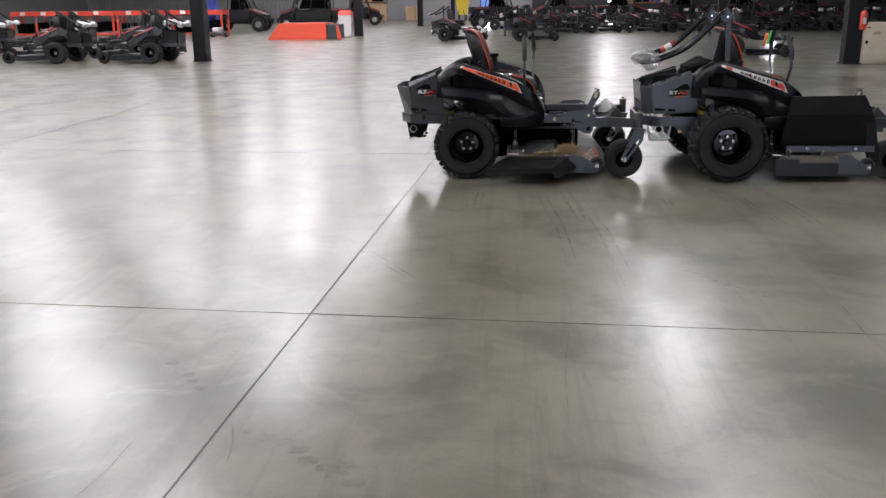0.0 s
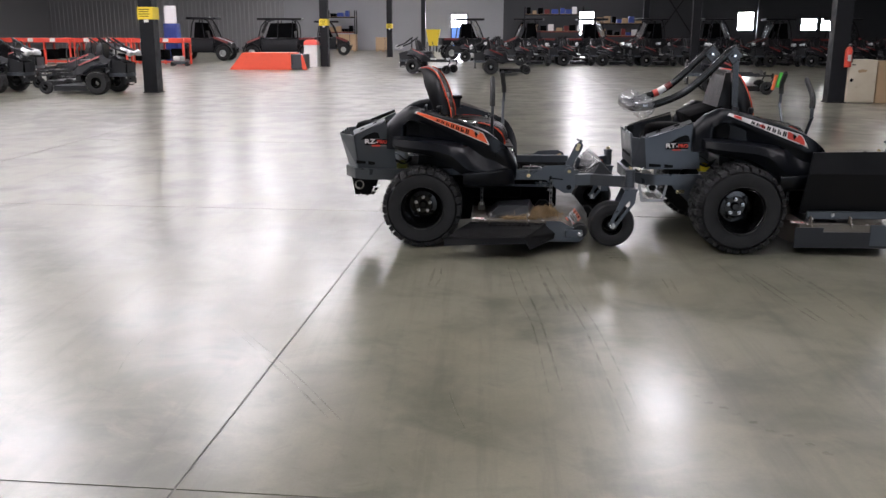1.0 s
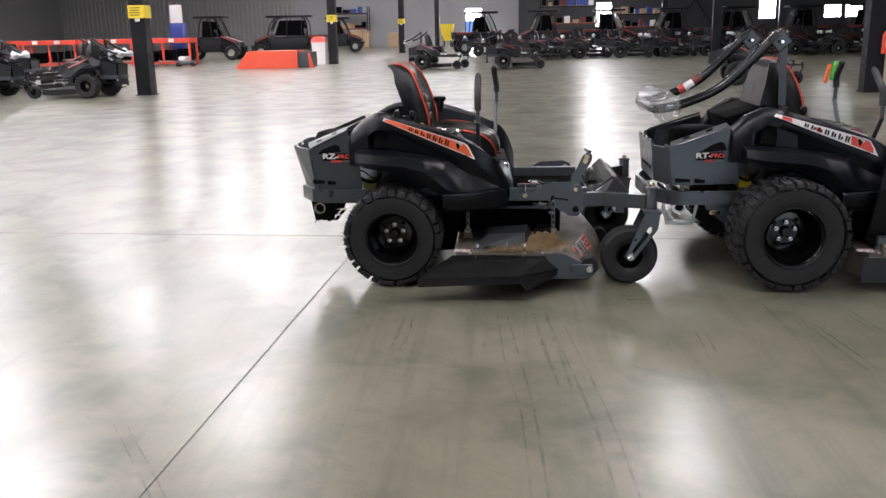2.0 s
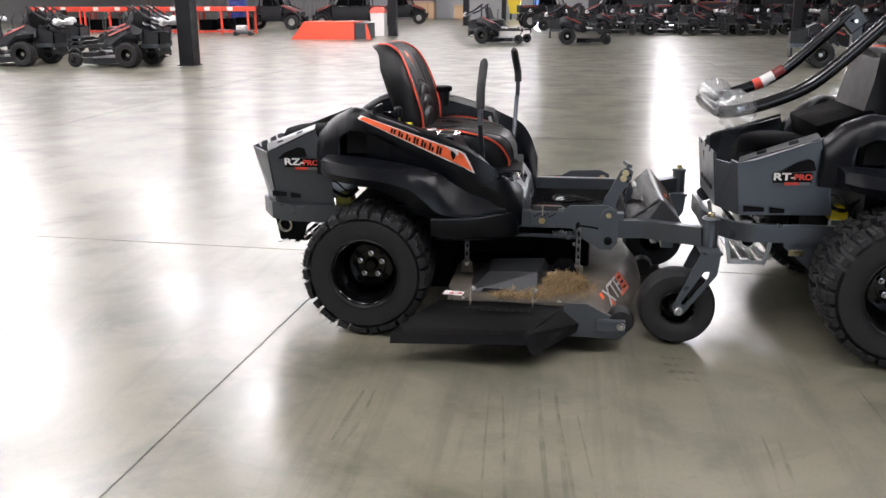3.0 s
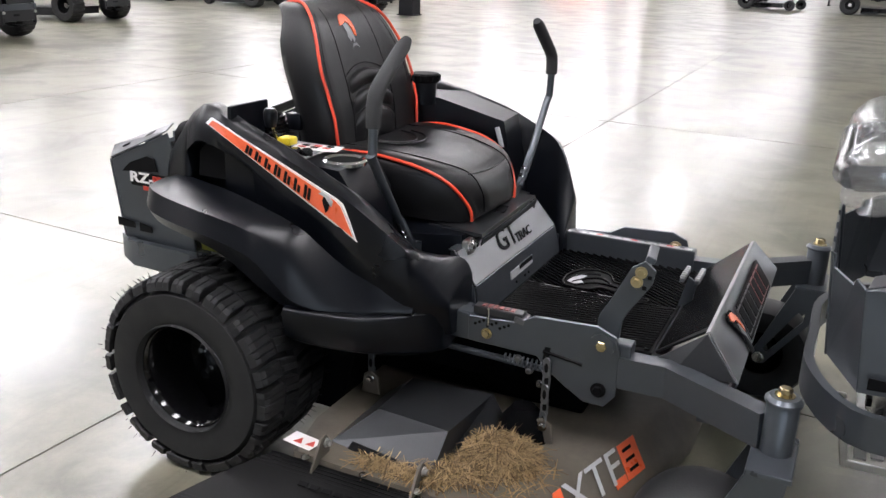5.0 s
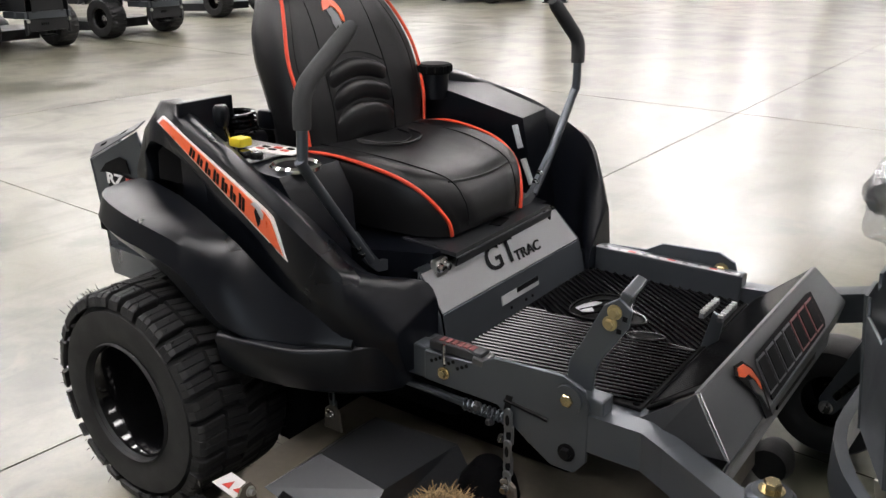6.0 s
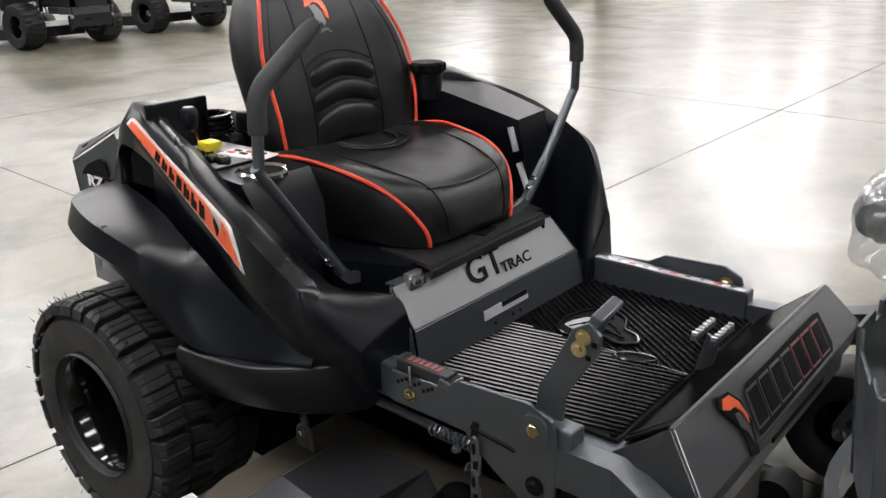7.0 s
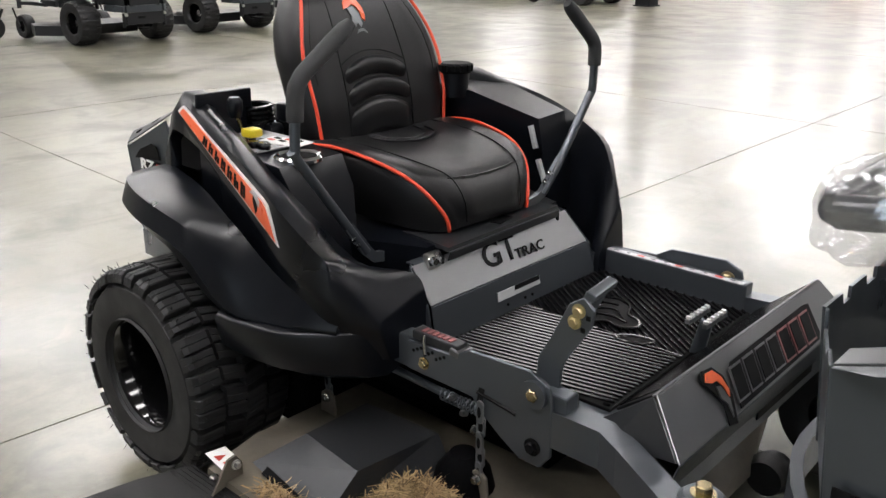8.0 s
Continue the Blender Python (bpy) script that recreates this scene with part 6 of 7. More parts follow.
        part("chute_cheek", bevel(loft([[(0.865, -0.765, 0.208), (0.705, -0.972, 0.143), (0.748, -0.985, 0.066), (0.915, -0.80, 0.10), (0.925, -0.79, 0.135)], [(0.855, -0.765, 0.20), (0.697, -0.97, 0.138), (0.738, -0.985, 0.066), (0.905, -0.80, 0.10), (0.915, -0.79, 0.135)]]), 0.002), M_CHUTE, ch, "", 0)
        for k in range(22):
            f = k / 21
            a, b = Vector((0.34 - 0.165 * f, -0.77 - 0.19 * f, 0.2055 - 0.075 * f)), Vector((0.855 - 0.145 * f, -0.77 - 0.198 * f, 0.2065 - 0.064 * f))
            part("chute_rib", tube([a, a.lerp(b, 0.5) + Vector((0, 0, 0.001)), b], 0.0016, 4), M_CHUTE, ch, "", 0)
        for k in range(9):
            part("chute_print", box((0.48 + 0.032 * k, -0.84, 0.197), (0.024, 0.014, 0.004), 0.001, (15, 0, 0), seg=1), M_INK, ch, "", 0)
    else:
        # chute folded up against the body
        ch = part("discharge_chute", bevel(loft([[(0.42, -0.66, 0.275), (1.16, -0.66, 0.275), (1.16, -0.64, 0.275), (0.42, -0.64, 0.275)], [(0.45, -0.70, 0.55), (1.13, -0.70, 0.55), (1.13, -0.68, 0.55), (0.45, -0.68, 0.55)], [(0.48, -0.66, 0.69), (1.06, -0.66, 0.70), (1.06, -0.64, 0.70), (0.48, -0.64, 0.69)]]), 0.006), M_CHUTE, dk, "black rubber discharge chute folded up", 0)
        part("chute_cheek", bevel(loft([[(1.05, -0.69, 0.70), (1.15, -0.69, 0.50), (1.22, -0.69, 0.16), (1.16, -0.69, 0.15), (1.10, -0.69, 0.30)], [(1.05, -0.60, 0.70), (1.15, -0.60, 0.50), (1.22, -0.60, 0.16), (1.16, -0.60, 0.15), (1.10, -0.60, 0.30)]]), 0.01), M_CHUTE, ch, "", 0)
        part("chute_hinge", box((0.80, -0.72, 0.275), (0.70, 0.03, 0.05), 0.004), M_GREY, dk, "", 0)
        for x in (0.62, 1.0):
            part("hinge_bolt", bolt((x, -0.736, 0.278), "y", 0.009, 0.006), M_STEEL, dk)
        part("deck_side", plate([(0.36, 0.06), (0.36, 0.20), (0.55, 0.20), (0.55, 0.17), (1.04, 0.17), (1.10, 0.18), (1.22, 0.10), (1.22, 0.06)], "y", -0.785, 0.01, 0.002), M_GREYSHADED, dk, "", 0)
        # roll bar, folded back over the engine
        arm = [(-0.665, 0.30, 0.955), (-0.55, 0.30, 0.975), (-0.37, 0.30, 1.045), (-0.24, 0.30, 1.14), (-0.02, 0.30, 1.36)]
        rb = part("roll_bar", tube(smooth_line([(x, -y, z) for x, y, z in arm], 5), 0.027, 12), M_BAR, t, "folded glossy black roll bar", 60)
        part("bar_arm", tube(smooth_line(arm, 5), 0.027, 12), M_BAR, rb, "", 60)
        part("bar_cross", tube([(-0.67, -0.29, 0.955), (-0.685, -0.25, 0.955), (-0.685, 0.25, 0.955), (-0.67, 0.29, 0.955)], 0.026, 12), M_BAR, rb, "", 60)
        for s in (-1, 1):
            part("bar_post", tube([(0.04, s * 0.30, 0.46), (0.01, s * 0.30, 1.30)], 0.03, 4), M_BAR, rb, "", 0)
            part("bar_hinge", box((-0.01, s * 0.30, 1.325), (0.10, 0.05, 0.10), 0.008, (0, -40, 0)), M_BAR, rb, "", 0)
            part("hinge_pin", tube([(-0.01, s * 0.30 - 0.06, 1.32), (-0.01, s * 0.30 + 0.06, 1.32)], 0.008, 8), M_CHROME, rb)
        for a, b, mt_ in (((-0.435, 0.30, 1.016), (-0.40, 0.30, 1.031), M_REDPRINT), ((-0.399, 0.30, 1.0315), (-0.345, 0.30, 1.062), M_WHITE), ((-0.344, 0.30, 1.0625), (-0.30, 0.30, 1.094), M_DARKRED)):
            part("bar_label", tube([a, b], 0.0285, 12), mt_, rb, "printed warning label", 60)
        wr = lathe([(0, -0.365), (0.05, -0.362), (0.076, -0.34), (0.084, -0.30), (0.078, -0.25), (0.064, -0.15), (0.055, 0.0), (0.062, 0.15), (0.078, 0.25), (0.084, 0.31), (0.05, 0.36), (0, 0.365)], 44, "y", None, (-0.615, 0, 0.966))
        for v in wr.verts:
            v.co += Vector((1, 0, 1)) * (noise.noise(v.co * 28) * 0.012 + noise.noise(v.co * 70) * 0.006)
        part("wrapping", wr, M_PLASTICWRAP, rb, "clear crinkled plastic wrapping", 60)
        part("battery_box", box((-0.14, 0.0, 0.885), (0.24, 0.5, 0.10), 0.012, (0, -18, 0)), M_ENGINE, t, "", 40)
        part("seat_back_plate", bevel(loft([[(-0.10, -0.24, 0.86), (0.02, -0.24, 0.86), (0.02, 0.20, 0.86), (-0.10, 0.20, 0.86)], [(-0.05, -0.23, 1.08), (0.02, -0.23, 1.08), (0.02, 0.19, 1.08), (-0.05, 0.19, 1.08)], [(-0.02, -0.18, 1.20), (0.02, -0.18, 1.20), (0.02, 0.14, 1.20), (-0.02, 0.14, 1.20)]]), 0.02), M_VINYL, t, "", 40)
        for k, mt_ in enumerate((M_HIVIS2, M_HIVIS)):
            part("ribbon", box((0.535 + 0.03 * k, 0.45 - 0.02 * k, 1.10 + 0.02 * k), (0.02, 0.03, 0.12), 0.004, (0, 12, 0)), mt_, t, "bright cloth ribbon on a lever", 0)
    return t


mower = near_mower("ride_on_mower", "black and grey zero-turn mower with orange stripe and red-piped seat", False, pose(0, 0, 0))
second = near_mower("ride_on_mower", "black and grey zero-turn mower with folded roll bar and raised chute", True, pose(2.175, -0.03, 0))
rnd = random.Random(11)
heap = link_mesh("grass_clippings", straw(None, [(0.858, -0.575, 0.219, 0.088, 0.078, 0.050, 0.56), (0.77, -0.67, 0.219, 0.09, 0.05, 0.016, 0.12), (0.86, -0.60, 0.219, 0.15, 0.13, 0.006, 0.05), (0.64, -0.722, 0.219, 0.08, 0.010, 0.006, 0.04), (0.68, -0.735, 0.219, 0.12, 0.020, 0.005, 0.05)], 6500, rnd), M_STRAW, 0)
tagged(heap, "dry brown grass clippings heaped on the deck", "grass clippings", "", "stuff")


# ---- machines further off ----
def far_tyre(r, rim, half, lugs):
    """A treaded tyre in one skin: the tread rises and falls round it, out of step on its two sides."""
    steps = lugs * 4
    bm = lathe(wheel_profile(r, rim, half), steps)
    for v in bm.verts:
        rr = math.hypot(v.co.x, v.co.z)
        if rr > r * 0.93:
            a = (math.atan2(v.co.z, v.co.x) / (2 * math.pi) * lugs + (0.5 if v.co.y > 0 else 0.0)) % 1.0
            f = 1 + (0.016 if a < 0.55 else -0.05)
            v.co.x *= f
            v.co.z *= f
    return bm


def far_rim(rim, half):
    return lathe([(0, -half * 0.25), (rim * 0.35, -half * 0.25), (rim * 0.4, -half * 0.1), (rim * 0.8, -half * 0.05), (rim * 0.9, -half * 0.6), (rim, -half * 0.8), (rim, half * 0.8), (0, half * 0.6)], 20)


def far_mower(folded_bar, wrap, label):
    """A zero-turn mower seen from some way off."""
    t = thing("ride_on_mower", label, "mower", "parked mowers")
    for s in (-1, 1):
        shell = [[(x, s * y, z) for y, z in sec] for x, sec in (
            (-0.27, ((0.24, 0.6), (0.28, 0.82), (0.36, 0.85), (0.42, 0.66))), (-0.07, ((0.28, 0.6), (0.33, 0.93), (0.42, 0.96), (0.52, 0.70))),
            (0.2, ((0.34, 0.55), (0.40, 0.83), (0.50, 0.84), (0.60, 0.56))), (0.46, ((0.34, 0.48), (0.42, 0.72), (0.55, 0.72), (0.62, 0.46))),
            (0.66, ((0.30, 0.45), (0.32, 0.55), (0.46, 0.56), (0.50, 0.44))))]
        part("body_shell", bevel(loft(shell), 0.015), M_BLACK, t)
        part("stripe", loft([[(-0.05, s * 0.475, 0.945), (-0.05, s * 0.50, 0.90), (-0.05, s * 0.49, 0.90), (-0.05, s * 0.465, 0.94)], [(0.44, s * 0.575, 0.735), (0.44, s * 0.60, 0.69), (0.44, s * 0.59, 0.69), (0.44, s * 0.565, 0.73)]]), M_FARSTRIPE, t, "dull red side stripe", 0)
        part("fender", bevel(loft([[(-0.24, s * 0.42, 0.66), (-0.24, s * 0.6, 0.66), (-0.24, s * 0.6, 0.73), (-0.24, s * 0.42, 0.74)], [(0.1, s * 0.42, 0.62), (0.1, s * 0.63, 0.62), (0.1, s * 0.63, 0.70), (0.1, s * 0.42, 0.74)], [(0.34, s * 0.42, 0.46), (0.34, s * 0.63, 0.46), (0.34, s * 0.63, 0.54), (0.34, s * 0.42, 0.56)]]), 0.01), M_BLACK, t)
        part("rear_guard_side", plate([(-0.63, 0.76), (-0.26, 0.86), (-0.2, 0.5), (-0.60, 0.46)], "y", s * 0.30, 0.01), M_GREYSHADED, t, "", 0)
        part("bumper_rail", box((-0.40, s * 0.31, 0.47), (0.42, 0.04, 0.08), 0.008), M_GREY, t, "", 0)
        w = part("rear_tyre", far_tyre(0.285, 0.135, 0.14, 22), M_TYRE, t)
        w.matrix_local = pose(0, s * 0.56, 0.285)
        part("rim", far_rim(0.135, 0.14 * -s), M_RIM, w)
        part("hub", lathe([(0, s * 0.05), (0.04, s * 0.05), (0.05, s * 0.02), (0, s * 0.02)], 12), M_STEEL, w)
        c = part("caster_tyre", lathe(wheel_profile(0.165, 0.075, 0.07), 20), M_TYRE, t)
        c.matrix_local = pose(1.33, s * 0.58, 0.165)
        part("rim", far_rim(0.075, 0.07 * -s), M_RIM, c)
        part("caster_fork", box((1.40, s * 0.665, 0.29), (0.035, 0.012, 0.27), 0.004, (0, 28, 0)), M_GREYSHADED, t, "", 0)
        part("caster_tube", tube([(1.455, s * 0.57, 0.40), (1.455, s * 0.57, 0.53)], 0.03, 10), M_GREYSHADED, t)
        part("front_arm", tube([(1.05, s * 0.4, 0.45), (1.2, s * 0.42, 0.46), (1.44, s * 0.56, 0.47)], 0.032, 4), M_GREYSHADED, t, "", 0)
        part("frame_rail", box((0.87, s * 0.40, 0.48), (0.5, 0.04, 0.08), 0.006), M_GREYSHADED, t, "", 0)
        part("lever", tube(smooth_line([(0.6, s * 0.28, 0.62), (0.55, s * 0.46, 0.76), (0.54, s * 0.49, 1.0), (0.53, s * 0.45, 1.08), (0.52, s * 0.34, 1.18)], 3), 0.014, 6), M_GRIP, t)
    part("rear_guard", plate([(-0.22, 0.5), (0.22, 0.5), (0.22, 0.76), (-0.22, 0.76)], "x", -0.62, 0.012), M_GREYSHADED, t, "", 0)
    part("engine", box((-0.36, 0, 0.62), (0.42, 0.46, 0.34), 0.05), M_ENGINE, t)
    part("rear_skirt", box((-0.60, 0, 0.35), (0.02, 0.56, 0.15), 0.006), M_GREYSHADED, t, "", 0)
    part("bumper_bar", bar4([(-0.42, -0.33, 0.47), (-0.60, -0.26, 0.47), (-0.645, 0.0, 0.47), (-0.60, 0.26, 0.47), (-0.42, 0.33, 0.47)], 0.025, 0.085, 0.006), M_GREY, t, "", 30)
    for k in range(4):
        part("skirt_print", box((-0.612, 0.10 - 0.028 * k, 0.36), (0.003, 0.016, 0.03)), M_INK, t, "", 0)
    part("hitch_plate", box((-0.58, 0.0, 0.22), (0.10, 0.16, 0.02), 0.004), M_INK, t, "", 0)
    for sd in (-1, 1):
        part("skirt_bracket", box((-0.585, sd * 0.30, 0.33), (0.05, 0.03, 0.18), 0.006), M_GREYSHADED, t, "", 0)
        part("tail_bolt", lathe([(0, -0.02), (0.02, -0.02), (0.02, 0.0), (0, 0.0)], 10, "x", None, (-0.61, sd * 0.29, 0.40)), M_STEEL, t, "", 0)
    part("seat_back", bevel(loft([[(x - 0.07, -w, z), (x - 0.07, w, z), (x + 0.05, w, z), (x + 0.05, -w, z)] for x, w, z in ((0.13, 0.23, 0.82), (0.09, 0.24, 1.0), (0.05, 0.2, 1.16), (0.03, 0.12, 1.24))]), 0.03), M_VINYL, t)
    part("seat_cushion", box((0.37, 0, 0.77), (0.44, 0.5, 0.14), 0.05), M_VINYL, t)
    part("seat_base", box((0.35, 0, 0.64), (0.55, 0.56, 0.16), 0.02), M_BLACK, t)
    part("foot_plate", box((0.96, 0, 0.45), (0.5, 0.72, 0.02), 0.004), M_RUBBER, t, "", 0)
    part("front_plate", box((1.28, 0, 0.51), (0.02, 0.68, 0.2), 0.004, (0, -38, 0)), M_GREYSHADED, t, "", 0)
    part("cutting_deck", bevel(loft([[(0.33, -0.5, z), (0.75, -0.8, z), (1.12, -0.62, z), (1.12, 0.62, z), (0.75, 0.78, z), (0.33, 0.5, z)] for z in (0.09, 0.22)]), 0.012), M_GREYSHADED, t, "", 0)
    part("discharge_chute", bevel(loft([[(0.33, -0.78, 0.2), (0.85, -0.78, 0.2), (0.85, -0.78, 0.15), (0.33, -0.78, 0.15)], [(0.3, -1.03, 0.13), (0.75, -1.0, 0.13), (0.75, -1.0, 0.08), (0.3, -1.03, 0.08)]]), 0.006), M_RUBBER, t)
    if folded_bar:
        bar = bmesh.new()
        for s in (-1, 1):
            tube([(-0.10, s * 0.36, 0.45), (-0.10, s * 0.36, 1.28), (-0.18, s * 0.36, 1.30)], 0.025, 8, bm=bar)
            tube([(-0.06, s * 0.36, 1.36), (-0.40, s * 0.36, 1.12), (-0.72, s * 0.36, 1.00)], 0.027, 8, bm=bar)
        tube([(-0.72, -0.36, 1.0), (-0.74, 0.36, 1.0)], 0.027, 8, bm=bar)
        part("roll_bar", bar, M_COLUMN, t, "folded black roll bar")
        if wrap:
            wr = lathe([(0.0, -0.38), (0.055, -0.37), (0.075, -0.3), (0.06, -0.15), (0.05, 0), (0.062, 0.14), (0.078, 0.28), (0.055, 0.36), (0.0, 0.38)], 18, "y", None, (-0.72, 0, 1.0))
            for v in wr.verts:
                v.co += Vector((1, 0.3, 1)) * noise.noise(v.co * 14) * 0.035
            part("wrapping", wr, M_PLASTICFILM, t, "white crumpled plastic wrapping", 40)
            part("loose_film", bevel(loft([[(0.55, -0.42, 0.56), (0.58, -0.20, 0.60), (0.62, -0.18, 0.53), (0.60, -0.44, 0.53)], [(0.85, -0.46, 0.54), (0.84, -0.24, 0.57), (0.86, -0.22, 0.53), (0.86, -0.46, 0.52)]]), 0.01), M_PLASTICFILM, t, "white plastic film on the foot plate", 40)
    return t


PLAIN = far_mower(False, False, "black and grey zero-turn mower with dull red stripe, parked")
BARRED = far_mower(True, True, "black and grey zero-turn mower with folded roll bar in plastic wrap")
rng = random.Random(4)
SPOTS = [(BARRED, -9.05, 15.55, 178), (BARRED, -11.78, 15.75, 180), (BARRED, -10.4, 17.9, 182), (BARRED, -13.1, 18.2, 178), (BARRED, -14.5, 15.9, 180), (BARRED, -11.2, 20.3, 181), (PLAIN, -13.9, 20.6, 179),
         (BARRED, -16.6, 20.4, 182), (BARRED, -17.2, 16.1, 181), (PLAIN, -15.9, 18.3, 177), (BARRED, -9.82, 6.45, 187), (BARRED, -9.42, 4.40, 185), (BARRED, -11.3, 9.8, 182),
         (BARRED, -2.1, 28.2, -12), (BARRED, 0.75, 27.6, 2), (PLAIN, 6.35, 16.8, -8), (BARRED, -11.2, 1.9, 98)]
for i in range(13):
    SPOTS.append((BARRED if rng.random() < 0.7 else PLAIN, 2.4 + i * 1.95 + rng.uniform(-0.1, 0.1), 37.2 + rng.uniform(-0.25, 0.25) - 0.06 * i, rng.uniform(-8, 8)))
for i in range(12):
    SPOTS.append((BARRED, 1.4 + i * 2.3 + rng.uniform(-0.2, 0.2), 40.2 + rng.uniform(-0.3, 0.3), rng.uniform(-10, 10)))
for i in range(17):
    SPOTS.append((BARRED, -0.4 + i * 1.9 + rng.uniform(-0.2, 0.2), 43.4 + rng.uniform(-0.3, 0.3), rng.uniform(-12, 12)))
placed = set()
for src, x, y, a in SPOTS:
    m = pose(x, y, 0, 0, 0, a)
    if src.name in placed:
        copy_thing(src, m)
    else:
        src.matrix_basis = m
        placed.add(src.name)


# ---- things along the walls ----
def ramp():
    t = thing("loading_ramp", "bright orange-red painted steel loading ramp on the floor", "ramp", "", pose(-8.9, 31.6, 0, 0, 0, -3))
    part("slope", bevel(loft([[(-1.35, -0.7, 0), (-0.78, -0.7, 0.70), (1.30, -0.7, 0.70), (1.30, -0.7, 0)], [(-1.35, 0.7, 0), (-0.78, 0.7, 0.70), (1.30, 0.7, 0.70), (1.30, 0.7, 0)]]), 0.012), M_ORANGERED, t, "", 0)
    part("end_panel", box((1.55, 0.0, 0.33), (0.5, 1.2, 0.62), 0.01), M_GREY, t, "", 0)
    part("end_brace", plate([(1.78, 0.0), (2.0, 0.0), (1.8, 0.62), (1.74, 0.62)], "y", -0.62, 0.04), M_ORANGERED, t, "", 0)


def bin_():
    t = thing("waste_bin", "white plastic waste bin with a red lid", "bin", "", pose(-7.45, 34.7, 0))
    part("body", bevel(loft([[(-0.28, -0.28, 0), (0.28, -0.28, 0), (0.28, 0.28, 0), (-0.28, 0.28, 0)], [(-0.31, -0.31, 0.98), (0.31, -0.31, 0.98), (0.31, 0.31, 0.98), (-0.31, 0.31, 0.98)]]), 0.03), M_WHITE, t, "", 40)
    part("lid", bevel(loft([[(-0.33, -0.33, 0.985), (0.33, -0.33, 0.985), (0.33, 0.33, 0.985), (-0.33, 0.33, 0.985)], [(-0.30, -0.30, 1.12), (0.30, -0.30, 1.12), (0.30, 0.30, 1.12), (-0.30, 0.30, 1.12)], [(-0.2, -0.2, 1.22), (0.2, -0.2, 1.22), (0.2, 0.2, 1.22), (-0.2, 0.2, 1.22)]]), 0.02), M_RED, t, "red lid", 40)


def rack(x, y, w):
    t = thing("red_rack", "red steel rack with dark equipment beneath it", "rack", "red racks", at_grid(x, y))
    for k in (-1, 1):
        part("beam", box((0, k * 0.45, 1.16), (w, 0.06, 0.22), 0.01), M_RED, t, "", 0)
        part("foot_rail", box((0, k * 0.45, 0.12), (w, 0.06, 0.08), 0.01), M_RED, t, "", 0)
        for i in range(3):
            part("post", box((-w / 2 + 0.05 + (w - 0.1) * i / 2, k * 0.45, 0.62), (0.09, 0.09, 1.24), 0.008), M_RED, t, "", 0)
    part("shelf", box((0, 0, 1.03), (w, 0.9, 0.03), 0.004), M_WALLDARK, t, "", 0)
    for i in range(3):
        part("stored_unit", box((-w / 3 + i * w / 3, 0.05, 0.42 + 0.05 * i), (w / 4, 0.6, 0.5), 0.05), M_ENGINE, t, "dark stored unit", 40)
    for i in range(2):
        part("paper_tag", box((-w / 4 + i * w / 2.4, -0.487, 1.17), (0.28, 0.006, 0.17), 0.002), M_WHITE, t, "white paper tag", 0)


